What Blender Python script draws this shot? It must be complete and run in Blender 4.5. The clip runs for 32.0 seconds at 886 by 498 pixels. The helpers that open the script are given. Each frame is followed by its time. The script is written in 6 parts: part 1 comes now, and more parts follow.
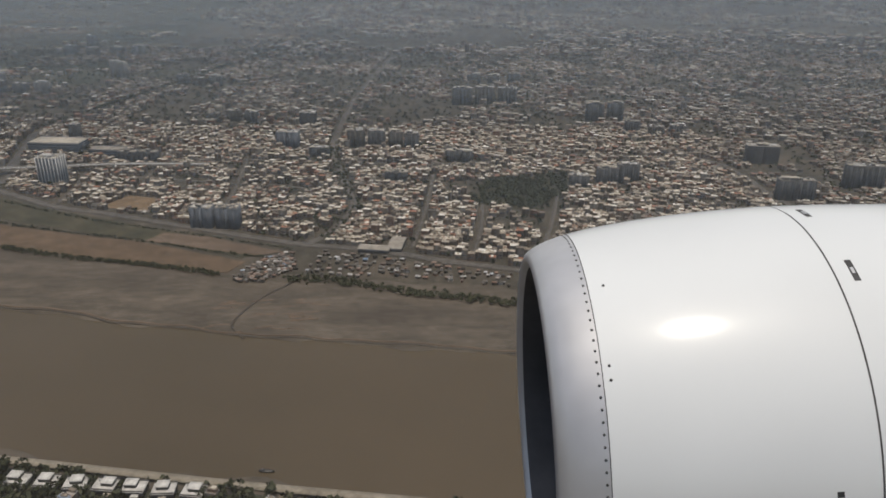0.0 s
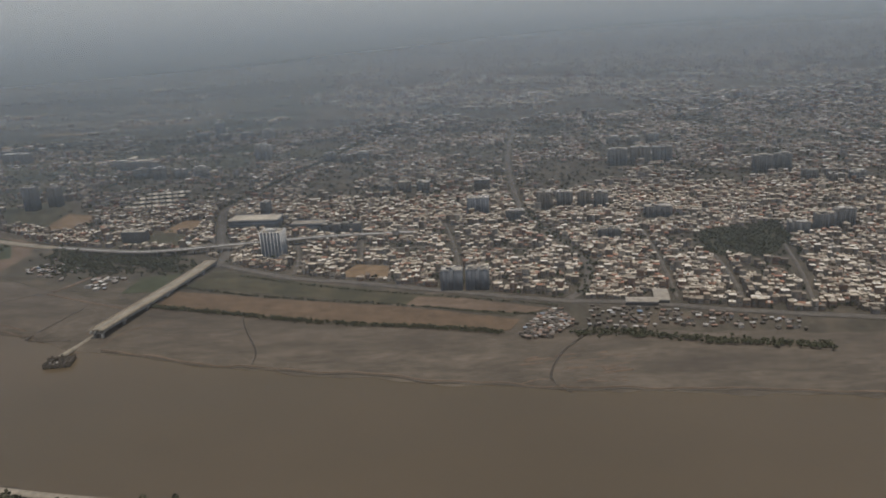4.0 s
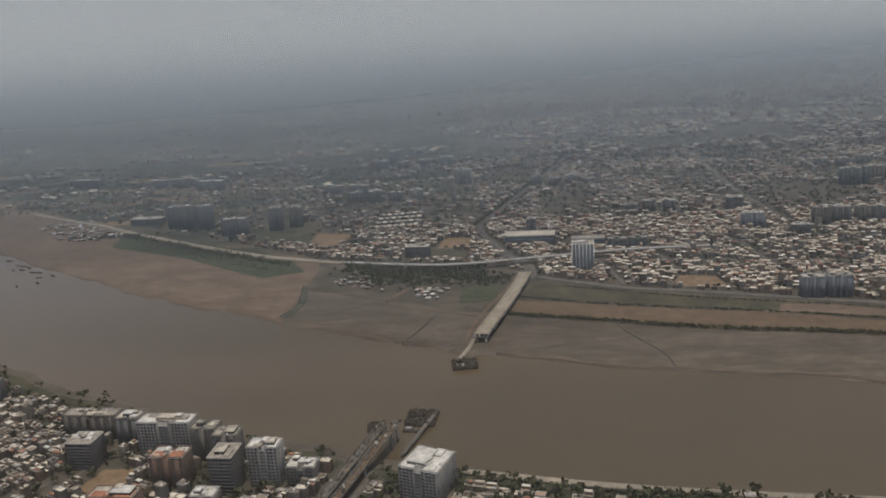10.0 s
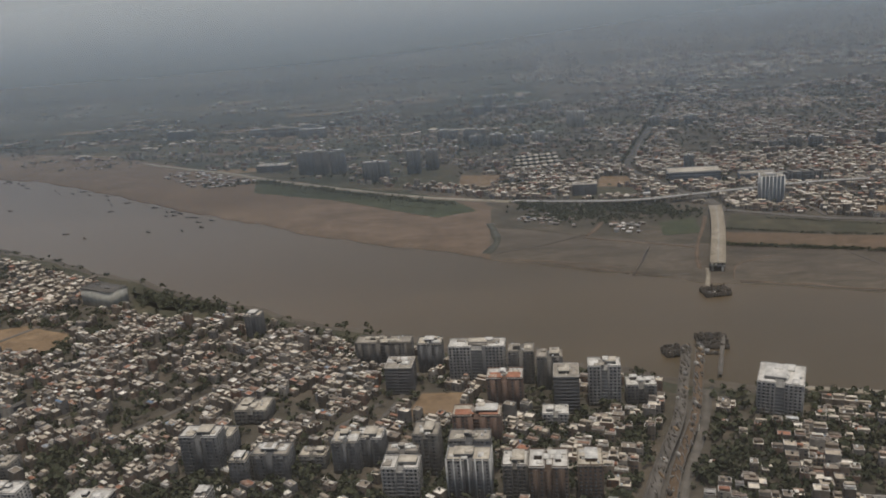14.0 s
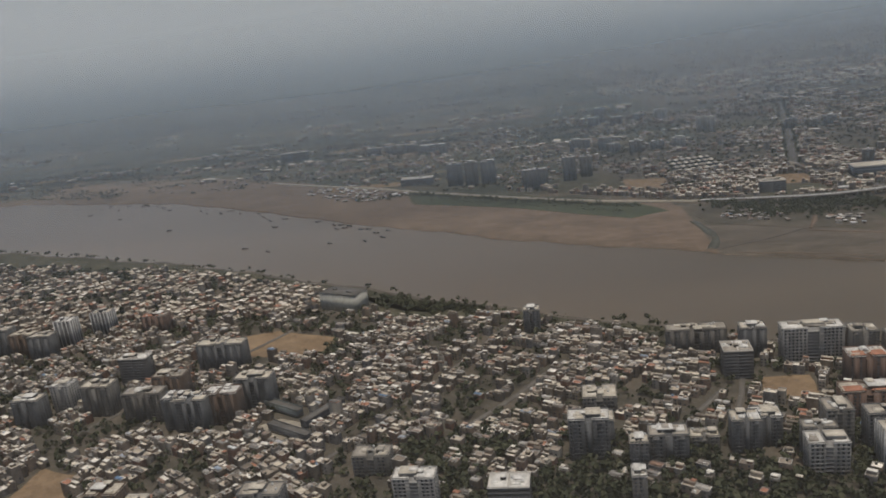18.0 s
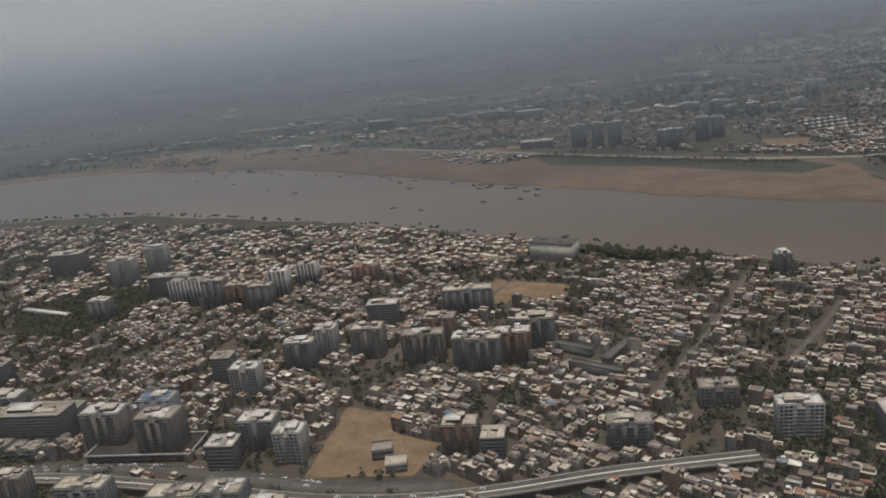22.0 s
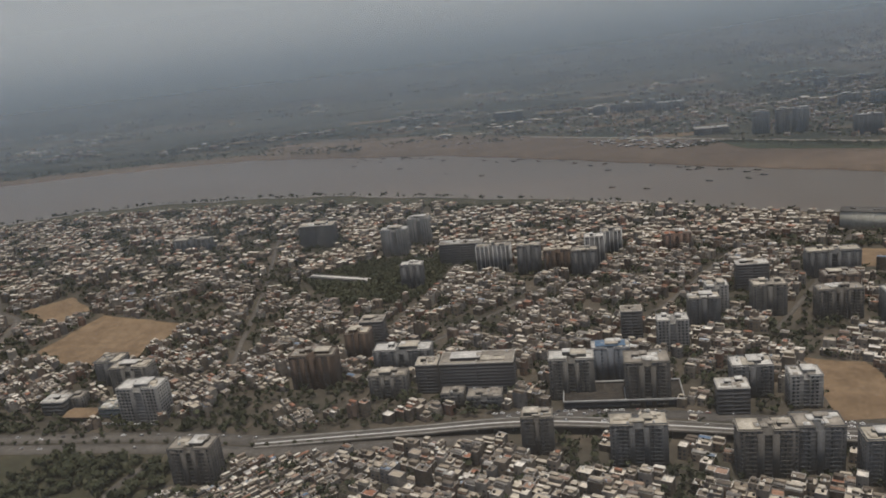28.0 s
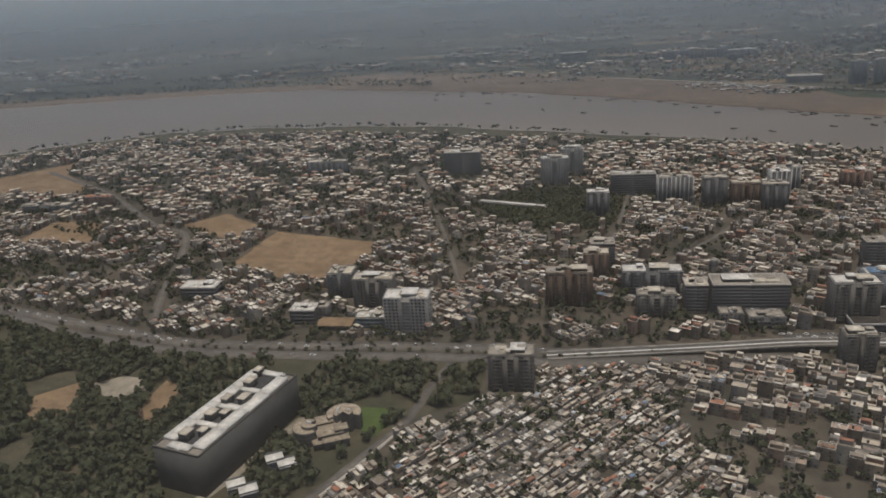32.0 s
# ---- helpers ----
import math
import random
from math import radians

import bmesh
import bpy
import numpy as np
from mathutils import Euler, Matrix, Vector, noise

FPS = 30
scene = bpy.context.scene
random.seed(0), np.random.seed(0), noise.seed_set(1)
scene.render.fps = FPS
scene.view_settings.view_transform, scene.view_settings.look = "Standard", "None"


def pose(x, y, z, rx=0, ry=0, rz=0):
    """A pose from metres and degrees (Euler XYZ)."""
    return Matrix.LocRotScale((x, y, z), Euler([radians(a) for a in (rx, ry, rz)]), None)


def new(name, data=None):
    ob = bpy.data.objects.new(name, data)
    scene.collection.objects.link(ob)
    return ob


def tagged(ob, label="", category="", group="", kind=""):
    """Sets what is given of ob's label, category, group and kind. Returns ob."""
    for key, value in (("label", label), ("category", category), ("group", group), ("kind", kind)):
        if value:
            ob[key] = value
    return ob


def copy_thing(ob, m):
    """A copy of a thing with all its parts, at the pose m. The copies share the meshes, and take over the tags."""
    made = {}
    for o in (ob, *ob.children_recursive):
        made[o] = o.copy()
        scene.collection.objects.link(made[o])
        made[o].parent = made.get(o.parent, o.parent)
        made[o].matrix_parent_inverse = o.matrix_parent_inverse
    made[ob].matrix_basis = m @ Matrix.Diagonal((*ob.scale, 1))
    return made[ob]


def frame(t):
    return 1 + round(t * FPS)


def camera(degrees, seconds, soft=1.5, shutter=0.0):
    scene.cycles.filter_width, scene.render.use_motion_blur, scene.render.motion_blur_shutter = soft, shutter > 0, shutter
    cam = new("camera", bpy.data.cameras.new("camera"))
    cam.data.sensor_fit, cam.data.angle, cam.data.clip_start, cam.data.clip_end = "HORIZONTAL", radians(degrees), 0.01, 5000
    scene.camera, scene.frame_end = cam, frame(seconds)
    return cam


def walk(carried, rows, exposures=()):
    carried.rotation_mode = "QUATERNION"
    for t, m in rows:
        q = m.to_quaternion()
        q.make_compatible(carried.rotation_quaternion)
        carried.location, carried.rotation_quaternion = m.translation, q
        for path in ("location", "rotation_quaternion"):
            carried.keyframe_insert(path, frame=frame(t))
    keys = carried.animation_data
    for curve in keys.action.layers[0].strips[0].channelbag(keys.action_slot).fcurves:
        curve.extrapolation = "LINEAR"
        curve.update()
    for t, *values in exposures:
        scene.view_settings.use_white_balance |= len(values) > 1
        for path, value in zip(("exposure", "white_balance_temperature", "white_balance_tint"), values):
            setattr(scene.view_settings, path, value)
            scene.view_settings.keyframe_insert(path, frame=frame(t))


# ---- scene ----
cam = camera(58.3, 32.0, soft=1.75)
METRES, EYE, TILT, LEAN, TURN = 1160.0, 203.5, -23.0, -0.27, 0.0
ROWS = [
    (0.0, -0.00037, 0.00052, 0.00012, 0.01, 0.04, -0.14),
    (0.5, -0.01701, 0.00051, -0.00115, -0.05, 0.81, 0.06),
    (1.0, -0.03359, 0.00042, -0.00237, 0.60, 1.66, 0.96),
    (1.5, -0.05010, 0.00026, -0.00355, 0.97, 3.35, 1.49),
    (2.0, -0.06656, 0.00003, -0.00469, 0.98, 4.68, 1.29),
    (2.5, -0.08298, -0.00026, -0.00581, 1.16, 5.91, 1.41),
    (3.0, -0.09935, -0.00061, -0.00690, 1.31, 6.06, 1.70),
    (3.5, -0.11568, -0.00101, -0.00796, 1.82, 5.52, 2.18),
    (5.5, -0.18070, -0.00303, -0.01206, 3.45, 6.11, 3.60),
    (6.0, -0.19689, -0.00362, -0.01305, 3.71, 5.39, 3.82),
    (6.5, -0.21306, -0.00424, -0.01404, 3.69, 6.26, 3.66),
    (7.0, -0.22920, -0.00488, -0.01503, 3.46, 6.83, 3.07),
    (7.5, -0.24533, -0.00555, -0.01601, 3.45, 7.54, 3.01),
    (8.0, -0.26143, -0.00624, -0.01700, 3.45, 7.29, 2.80),
    (8.5, -0.27752, -0.00694, -0.01798, 4.06, 7.62, 3.26),
    (9.0, -0.29359, -0.00766, -0.01896, 4.53, 7.56, 3.25),
    (9.5, -0.30963, -0.00840, -0.01995, 4.87, 8.27, 2.82),
    (10.0, -0.32565, -0.00915, -0.02094, 4.79, 8.70, 2.34),
    (10.5, -0.34165, -0.00991, -0.02193, 5.15, 9.25, 2.71),
    (11.0, -0.35763, -0.01068, -0.02292, 5.14, 9.02, 2.94),
    (11.5, -0.37358, -0.01146, -0.02392, 4.92, 6.11, 3.33),
    (12.0, -0.38951, -0.01225, -0.02491, 4.42, 3.02, 3.29),
    (12.5, -0.40541, -0.01305, -0.02591, 4.17, 2.67, 3.47),
    (13.0, -0.42127, -0.01386, -0.02692, 4.27, 2.21, 3.28),
    (13.5, -0.43711, -0.01468, -0.02792, 4.47, 3.75, 2.82),
    (14.0, -0.45291, -0.01550, -0.02893, 5.24, 5.65, 3.18),
    (14.5, -0.46868, -0.01634, -0.02993, 5.17, 5.84, 3.55),
    (16.5, -0.53135, -0.01975, -0.03395, 5.82, 6.27, 2.60),
    (17.0, -0.54690, -0.02062, -0.03494, 5.90, 6.69, 2.64),
    (17.5, -0.56242, -0.02151, -0.03593, 6.36, 7.28, 3.40),
    (18.0, -0.57788, -0.02240, -0.03692, 7.27, 7.73, 4.67),
    (18.5, -0.59330, -0.02330, -0.03789, 7.40, 7.36, 5.27),
    (19.0, -0.60867, -0.02422, -0.03886, 7.82, 6.67, 6.09),
    (19.5, -0.62398, -0.02514, -0.03982, 7.96, 6.01, 6.39),
    (20.0, -0.63925, -0.02608, -0.04078, 8.23, 6.15, 6.59),
    (20.5, -0.65446, -0.02702, -0.04172, 8.31, 6.22, 6.42),
    (21.0, -0.66962, -0.02798, -0.04264, 8.20, 6.17, 6.21),
    (21.5, -0.68473, -0.02895, -0.04356, 7.66, 6.73, 5.24),
    (22.0, -0.69980, -0.02993, -0.04446, 7.37, 6.42, 4.83),
    (22.5, -0.71481, -0.03092, -0.04535, 7.11, 6.46, 4.39),
    (23.0, -0.72977, -0.03192, -0.04622, 7.21, 5.12, 4.73),
    (23.5, -0.74469, -0.03293, -0.04708, 7.10, 5.16, 4.35),
    (24.0, -0.75956, -0.03396, -0.04792, 7.42, 5.81, 4.60),
    (24.5, -0.77440, -0.03499, -0.04875, 7.71, 6.87, 4.75),
    (25.0, -0.78919, -0.03604, -0.04956, 8.07, 8.28, 5.26),
    (25.5, -0.80396, -0.03709, -0.05036, 8.18, 9.03, 5.80),
    (26.0, -0.81869, -0.03815, -0.05114, 8.25, 8.96, 6.23),
    (26.5, -0.83340, -0.03922, -0.05190, 8.39, 8.41, 6.41),
    (28.5, -0.89213, -0.04355, -0.05482, 6.96, 7.02, 3.87),
    (29.0, -0.90682, -0.04463, -0.05552, 7.12, 7.65, 4.22),
    (29.5, -0.92153, -0.04571, -0.05621, 7.18, 8.36, 4.44),
    (30.0, -0.93627, -0.04678, -0.05690, 7.22, 8.01, 4.77),
    (30.5, -0.95105, -0.04785, -0.05758, 5.75, 4.08, 2.89),
    (31.0, -0.96588, -0.04890, -0.05825, 5.25, 2.95, 2.47),
    (31.5, -0.98077, -0.04994, -0.05893, 4.93, 1.89, 2.03),
    (32.0, -0.99574, -0.05095, -0.05961, 4.84, 3.22, 2.19),
]
walk(cam, [(t, pose(0, 0, EYE, TILT, LEAN, TURN) @ pose(METRES * x, METRES * y, METRES * z, 90 + pitch, roll, yaw)) for t, x, y, z, yaw, pitch, roll in ROWS],
     exposures=[(0.0, -0.31, 6450.0, 8.0), (32.0, -0.31, 6450.0, 8.0)])


# ---- light and air ----
SUN_DIR = Vector((0.04, -0.13, 0.99)).normalized()
world = bpy.data.worlds.new("sky")
scene.world = world
world.use_nodes = True
wn = world.node_tree
sky = wn.nodes.new("ShaderNodeTexSky")
sky.sky_type, sky.sun_disc = "NISHITA", False
sky.sun_elevation = math.asin(SUN_DIR.z)
sky.sun_rotation = math.atan2(SUN_DIR.x, SUN_DIR.y)
sky.dust_density, sky.air_density = 4.0, 1.0
wn.links.new(sky.outputs[0], wn.nodes["Background"].inputs[0])
wn.nodes["Background"].inputs[1].default_value = 0.115
sun = new("sun", bpy.data.lights.new("sun", "SUN"))
sun.data.energy, sun.data.angle, sun.data.color = 3.5, radians(0.6), (1.0, 0.905, 0.775)
sun.rotation_mode = "QUATERNION"
sun.rotation_quaternion = SUN_DIR.to_track_quat("Z", "Y")
sun.location = (0, 0, 900)


# ---- materials ----
def ramp(nt, fac, stops):
    n = nt.nodes.new("ShaderNodeValToRGB")
    cr = n.color_ramp
    while len(cr.elements) < len(stops):
        cr.elements.new(0.5)
    for e, (p, c) in zip(cr.elements, stops):
        e.position, e.color = p, (*c, 1)
    nt.links.new(fac, n.inputs[0])
    return n.outputs[0]


def surface(name, stops, rough=0.85, scale=0.3, by="noise", grime=0.35, grain=3.0, bump=0.15, metal=0.0, spec=0.3, stretch=None, dist=0.1):
    """A weathered surface: base colours picked by noise, by island or by object, with stains and grain over them."""
    m = bpy.data.materials.new(name)
    m.use_nodes = True
    nt = m.node_tree
    b = nt.nodes["Principled BSDF"]
    tc = nt.nodes.new("ShaderNodeTexCoord")
    geo = nt.nodes.new("ShaderNodeNewGeometry")
    co = geo.outputs["Position"]
    if stretch:
        mp = nt.nodes.new("ShaderNodeMapping")
        mp.inputs["Scale"].default_value = stretch
        nt.links.new(co, mp.inputs[0])
        co = mp.outputs[0]

    def noisy(s, detail=4.0, ro=0.6):
        n = nt.nodes.new("ShaderNodeTexNoise")
        n.inputs["Scale"].default_value, n.inputs["Detail"].default_value = s, detail
        n.inputs["Roughness"].default_value = ro
        nt.links.new(co, n.inputs["Vector"])
        return n.outputs["Fac"]

    if by == "island":
        fac = geo.outputs["Random Per Island"]
    elif by == "object":
        oi = nt.nodes.new("ShaderNodeObjectInfo")
        fac = oi.outputs["Random"]
    else:
        fac = noisy(scale, 6.0)
    col = ramp(nt, fac, stops)
    if grime > 0:
        stain = ramp(nt, noisy(scale * 2.3 + 0.05, 5.0), [(0.3, (1 - grime,) * 3), (0.65, (1.0, 1.0, 1.0))])
        mx = nt.nodes.new("ShaderNodeMix")
        mx.data_type, mx.blend_type = "RGBA", "MULTIPLY"
        mx.inputs[0].default_value = 1.0
        nt.links.new(col, mx.inputs[6])
        nt.links.new(stain, mx.inputs[7])
        col = mx.outputs[2]
    fine = noisy(grain, 3.0)
    spk = ramp(nt, fine, [(0.3, (0.82, 0.82, 0.82)), (0.7, (1.12, 1.12, 1.12))])
    m2 = nt.nodes.new("ShaderNodeMix")
    m2.data_type, m2.blend_type = "RGBA", "MULTIPLY"
    m2.inputs[0].default_value = 1.0
    nt.links.new(col, m2.inputs[6])
    nt.links.new(spk, m2.inputs[7])
    nt.links.new(m2.outputs[2], b.inputs["Base Color"])
    b.inputs["Roughness"].default_value, b.inputs["Metallic"].default_value = rough, metal
    b.inputs["Specular IOR Level"].default_value = spec
    if bump > 0:
        bp = nt.nodes.new("ShaderNodeBump")
        bp.inputs["Strength"].default_value, bp.inputs["Distance"].default_value = bump, dist
        nt.links.new(fine, bp.inputs["Height"])
        nt.links.new(bp.outputs[0], b.inputs["Normal"])
    return m


def grey(v):
    return (v, v, v)


M = {}
M["earth"] = surface("city_earth", [(0.3, (0.046, 0.043, 0.032)), (0.5, (0.074, 0.064, 0.049)), (0.72, (0.125, 0.101, 0.076))], 0.95, 0.03, grain=0.6)
M["mud"] = surface("tidal_mud", [(0.3, (0.060, 0.049, 0.038)), (0.5, (0.086, 0.071, 0.054)), (0.72, (0.130, 0.107, 0.083))], 0.75, 0.02, grain=0.25, stretch=(1.0, 2.5, 1.0))
M["sand"] = surface("sand_flat", [(0.3, (0.10, 0.072, 0.052)), (0.5, (0.135, 0.098, 0.070)), (0.7, (0.17, 0.126, 0.092))], 0.9, 0.02, grain=0.3, stretch=(1.0, 2.0, 1.0))
M["pale"] = surface("pale_sand", [(0.3, (0.20, 0.175, 0.135)), (0.7, (0.31, 0.275, 0.22))], 0.9, 0.06, grain=0.5)
M["orange"] = surface("red_earth", [(0.3, (0.098, 0.068, 0.044)), (0.7, (0.140, 0.098, 0.064))], 0.95, 0.025, grain=0.4)
M["tan"] = surface("dry_field", [(0.3, (0.160, 0.108, 0.062)), (0.5, (0.195, 0.134, 0.080)), (0.7, (0.235, 0.166, 0.102))], 0.95, 0.035, grain=0.5)
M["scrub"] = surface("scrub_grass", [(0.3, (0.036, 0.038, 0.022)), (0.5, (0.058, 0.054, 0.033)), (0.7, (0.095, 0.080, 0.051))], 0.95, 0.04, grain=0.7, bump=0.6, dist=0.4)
M["plain"] = surface("hazy_farmland", [(0.32, (0.026, 0.032, 0.020)), (0.46, (0.048, 0.050, 0.034)), (0.56, (0.085, 0.074, 0.052)), (0.70, (0.155, 0.118, 0.082))], 0.95, 0.006, grain=0.12, stretch=(0.5, 3.4, 1.0))
M["green"] = surface("irrigated_green", [(0.3, (0.036, 0.045, 0.024)), (0.5, (0.046, 0.055, 0.029)), (0.7, (0.072, 0.073, 0.044))], 0.95, 0.05, grain=0.7, bump=0.4, dist=0.3)
# wet mud of creeks and bunds; also the painted shade under the bank rim
M["wetmud_shade"] = surface("wet_mud_and_shade", [(0.3, (0.040, 0.033, 0.025)), (0.7, (0.060, 0.049, 0.037))], 0.45, 0.1, grain=0.5)
M["lawn"] = surface("watered_lawn", [(0.3, (0.052, 0.082, 0.02)), (0.7, (0.07, 0.10, 0.028))], 0.95, 0.1, grain=1.5)
M["asphalt"] = surface("asphalt", [(0.3, (0.075, 0.07, 0.066)), (0.7, (0.12, 0.11, 0.10))], 0.9, 0.06, grain=0.8)
M["dusty_road"] = surface("dusty_road", [(0.3, (0.092, 0.084, 0.075)), (0.7, (0.142, 0.128, 0.112))], 0.92, 0.05, grain=0.6)
M["concrete"] = surface("concrete", [(0.3, (0.26, 0.25, 0.225)), (0.7, (0.38, 0.36, 0.33))], 0.9, 0.08, grain=1.0)
M["deck"] = surface("bridge_deck", [(0.3, (0.25, 0.215, 0.165)), (0.7, (0.35, 0.305, 0.24))], 0.9, 0.08, grain=1.0)
M["rubble"] = surface("rubble", [(0.3, (0.03, 0.027, 0.024)), (0.7, (0.075, 0.063, 0.052))], 0.95, 0.3, grain=1.5, bump=0.6)
M["wall"] = surface("house_plaster", [(0.0, (0.10, 0.078, 0.060)), (0.22, (0.155, 0.128, 0.102)), (0.42, (0.22, 0.178, 0.133)), (0.55, (0.165, 0.09, 0.064)), (0.68, (0.27, 0.225, 0.176)), (0.85, (0.165, 0.155, 0.148)), (1.0, (0.37, 0.33, 0.27))], 0.9, 0.15, "island")
M["roof"] = surface("flat_roofs", [(0.0, (0.13, 0.106, 0.086)), (0.20, (0.22, 0.184, 0.146)), (0.38, (0.32, 0.27, 0.212)), (0.41, (0.31, 0.15, 0.096)), (0.46, (0.31, 0.15, 0.096)), (0.50, (0.38, 0.325, 0.256)), (0.68, (0.50, 0.44, 0.35)), (0.86, (0.62, 0.56, 0.465)), (1.0, (0.78, 0.74, 0.665))], 0.85, 0.2, "island", grime=0.4)
# dimmer copy of the roof colours, with the far haze's lower contrast put in
M["dim_roof"] = surface("dimmed_roofs", [(0.0, (0.085, 0.072, 0.06)), (0.25, (0.15, 0.128, 0.105)), (0.45, (0.22, 0.187, 0.15)), (0.48, (0.24, 0.125, 0.085)), (0.55, (0.24, 0.125, 0.085)), (0.58, (0.27, 0.232, 0.187)), (0.76, (0.35, 0.305, 0.245)), (0.92, (0.48, 0.43, 0.36)), (1.0, (0.70, 0.67, 0.61))], 0.88, 0.2, "island", grime=0.4)
M["hut_roof"] = surface("hut_roofs", [(0.0, (0.05, 0.045, 0.04)), (0.4, (0.10, 0.088, 0.075)), (0.7, (0.16, 0.14, 0.118)), (0.85, (0.22, 0.13, 0.09)), (0.93, (0.3, 0.28, 0.25)), (1.0, (0.6, 0.58, 0.54))], 0.8, 0.3, "island")
M["trim"] = surface("parapets", [(0.0, (0.24, 0.22, 0.2)), (0.5, (0.42, 0.39, 0.35)), (1.0, (0.68, 0.66, 0.62))], 0.9, 0.2, "island")
M["window"] = surface("dark_window", [(0.0, (0.045, 0.047, 0.05)), (1.0, (0.10, 0.10, 0.105))], 0.25, 0.5, "island", grime=0, bump=0, spec=0.5)
M["tank"] = surface("water_tanks", [(0.0, (0.015, 0.015, 0.015)), (0.55, (0.03, 0.03, 0.03)), (0.6, (0.6, 0.6, 0.58)), (0.85, (0.68, 0.67, 0.62)), (1.0, (0.12, 0.2, 0.32))], 0.5, 0.5, "island", grime=0.2)
M["sheet"] = surface("sheet_roofs", [(0.0, (0.14, 0.13, 0.12)), (0.3, (0.24, 0.22, 0.20)), (0.5, (0.26, 0.15, 0.10)), (0.7, (0.34, 0.32, 0.29)), (0.88, (0.48, 0.46, 0.43)), (0.95, (0.12, 0.2, 0.32)), (1.0, (0.7, 0.69, 0.66))], 0.6, 0.3, "island")
M["leaf"] = surface("foliage", [(0.0, (0.034, 0.039, 0.021)), (0.4, (0.043, 0.048, 0.026)), (0.75, (0.054, 0.058, 0.032)), (1.0, (0.078, 0.076, 0.046))], 0.8, 0.1, "island", grime=0.25, grain=2.0, spec=0.2)
M["bark"] = surface("bark", [(0.3, (0.08, 0.06, 0.045)), (0.7, (0.15, 0.12, 0.09))], 0.95, 0.8)
M["metal"] = surface("weathered_steel", [(0.3, (0.10, 0.095, 0.09)), (0.7, (0.2, 0.19, 0.18))], 0.6, 0.4, metal=0.3)
M["white"] = surface("white_paint", [(0.3, (0.68, 0.67, 0.64)), (0.7, (0.80, 0.79, 0.77))], 0.6, 0.15, grime=0.2)
M["tyre"] = surface("rubber", [(0.3, grey(0.02)), (0.7, grey(0.035))], 0.9, 1.0)
M["car"] = surface("car_paint", [(0.0, (0.7, 0.7, 0.69)), (0.4, (0.78, 0.77, 0.75)), (0.55, (0.35, 0.36, 0.37)), (0.7, (0.06, 0.06, 0.07)), (0.85, (0.12, 0.11, 0.12)), (0.95, (0.3, 0.29, 0.27)), (1.0, (0.28, 0.05, 0.04))], 0.35, 1.0, "object", grime=0.1, spec=0.5)
M["hull"] = surface("boat_hull", [(0.0, (0.04, 0.05, 0.06)), (0.5, (0.07, 0.09, 0.11)), (1.0, (0.14, 0.10, 0.08))], 0.6, 1.0, "object")
M["tile"] = surface("terracotta_tile", [(0.3, (0.28, 0.12, 0.075)), (0.7, (0.40, 0.19, 0.12))], 0.85, 0.3, grime=0.4)
M["blue_roof"] = surface("blue_sheet", [(0.3, (0.10, 0.17, 0.27)), (0.7, (0.16, 0.25, 0.36))], 0.5, 0.3)
# most wall tones are darkened, so the colour itself carries facade shade
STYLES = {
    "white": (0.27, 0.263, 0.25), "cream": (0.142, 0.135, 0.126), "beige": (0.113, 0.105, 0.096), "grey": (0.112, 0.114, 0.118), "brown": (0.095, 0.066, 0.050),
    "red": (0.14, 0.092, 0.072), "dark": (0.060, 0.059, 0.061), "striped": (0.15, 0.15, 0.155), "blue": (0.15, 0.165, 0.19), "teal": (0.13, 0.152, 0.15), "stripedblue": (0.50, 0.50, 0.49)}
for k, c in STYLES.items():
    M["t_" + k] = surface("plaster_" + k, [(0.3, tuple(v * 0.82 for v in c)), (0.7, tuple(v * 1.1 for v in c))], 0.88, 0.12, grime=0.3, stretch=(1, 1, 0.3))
M["glass_blue"] = surface("tinted_glass", [(0.3, (0.055, 0.072, 0.095)), (0.7, (0.09, 0.11, 0.14))], 0.3, 0.3, grime=0, bump=0, spec=0.6)

wm = bpy.data.materials.new("silty_water")
wm.use_nodes = True
nt = wm.node_tree
bs = nt.nodes["Principled BSDF"]
geo_n = nt.nodes.new("ShaderNodeNewGeometry")
n1 = nt.nodes.new("ShaderNodeTexNoise")
n1.inputs["Scale"].default_value, n1.inputs["Detail"].default_value = 0.006, 5.0
mpw = nt.nodes.new("ShaderNodeMapping")
mpw.inputs["Scale"].default_value = (1.0, 1.8, 1.0)
mpw.inputs["Rotation"].default_value = (0, 0, 0.45)
nt.links.new(geo_n.outputs["Position"], mpw.inputs[0])
nt.links.new(mpw.outputs[0], n1.inputs["Vector"])
# upstream the base colour turns paler, painting in haze and its sheen on the water
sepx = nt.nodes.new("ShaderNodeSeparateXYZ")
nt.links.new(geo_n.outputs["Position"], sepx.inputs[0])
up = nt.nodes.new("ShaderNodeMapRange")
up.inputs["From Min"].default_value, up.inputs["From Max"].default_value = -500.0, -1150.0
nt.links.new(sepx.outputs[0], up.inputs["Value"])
sheen_mix = nt.nodes.new("ShaderNodeMix")
sheen_mix.data_type = "RGBA"
sheen_mix.inputs[7].default_value = (0.138, 0.108, 0.086, 1)
nt.links.new(up.outputs[0], sheen_mix.inputs[0])
nt.links.new(sheen_mix.outputs[2], bs.inputs["Base Color"])
nt.links.new(ramp(nt, n1.outputs["Fac"], [(0.35, (0.063, 0.047, 0.026)), (0.65, (0.078, 0.058, 0.034))]), sheen_mix.inputs[6])
n2 = nt.nodes.new("ShaderNodeTexNoise")
n2.inputs["Scale"].default_value, n2.inputs["Detail"].default_value = 0.35, 4.0
nt.links.new(geo_n.outputs["Position"], n2.inputs["Vector"])
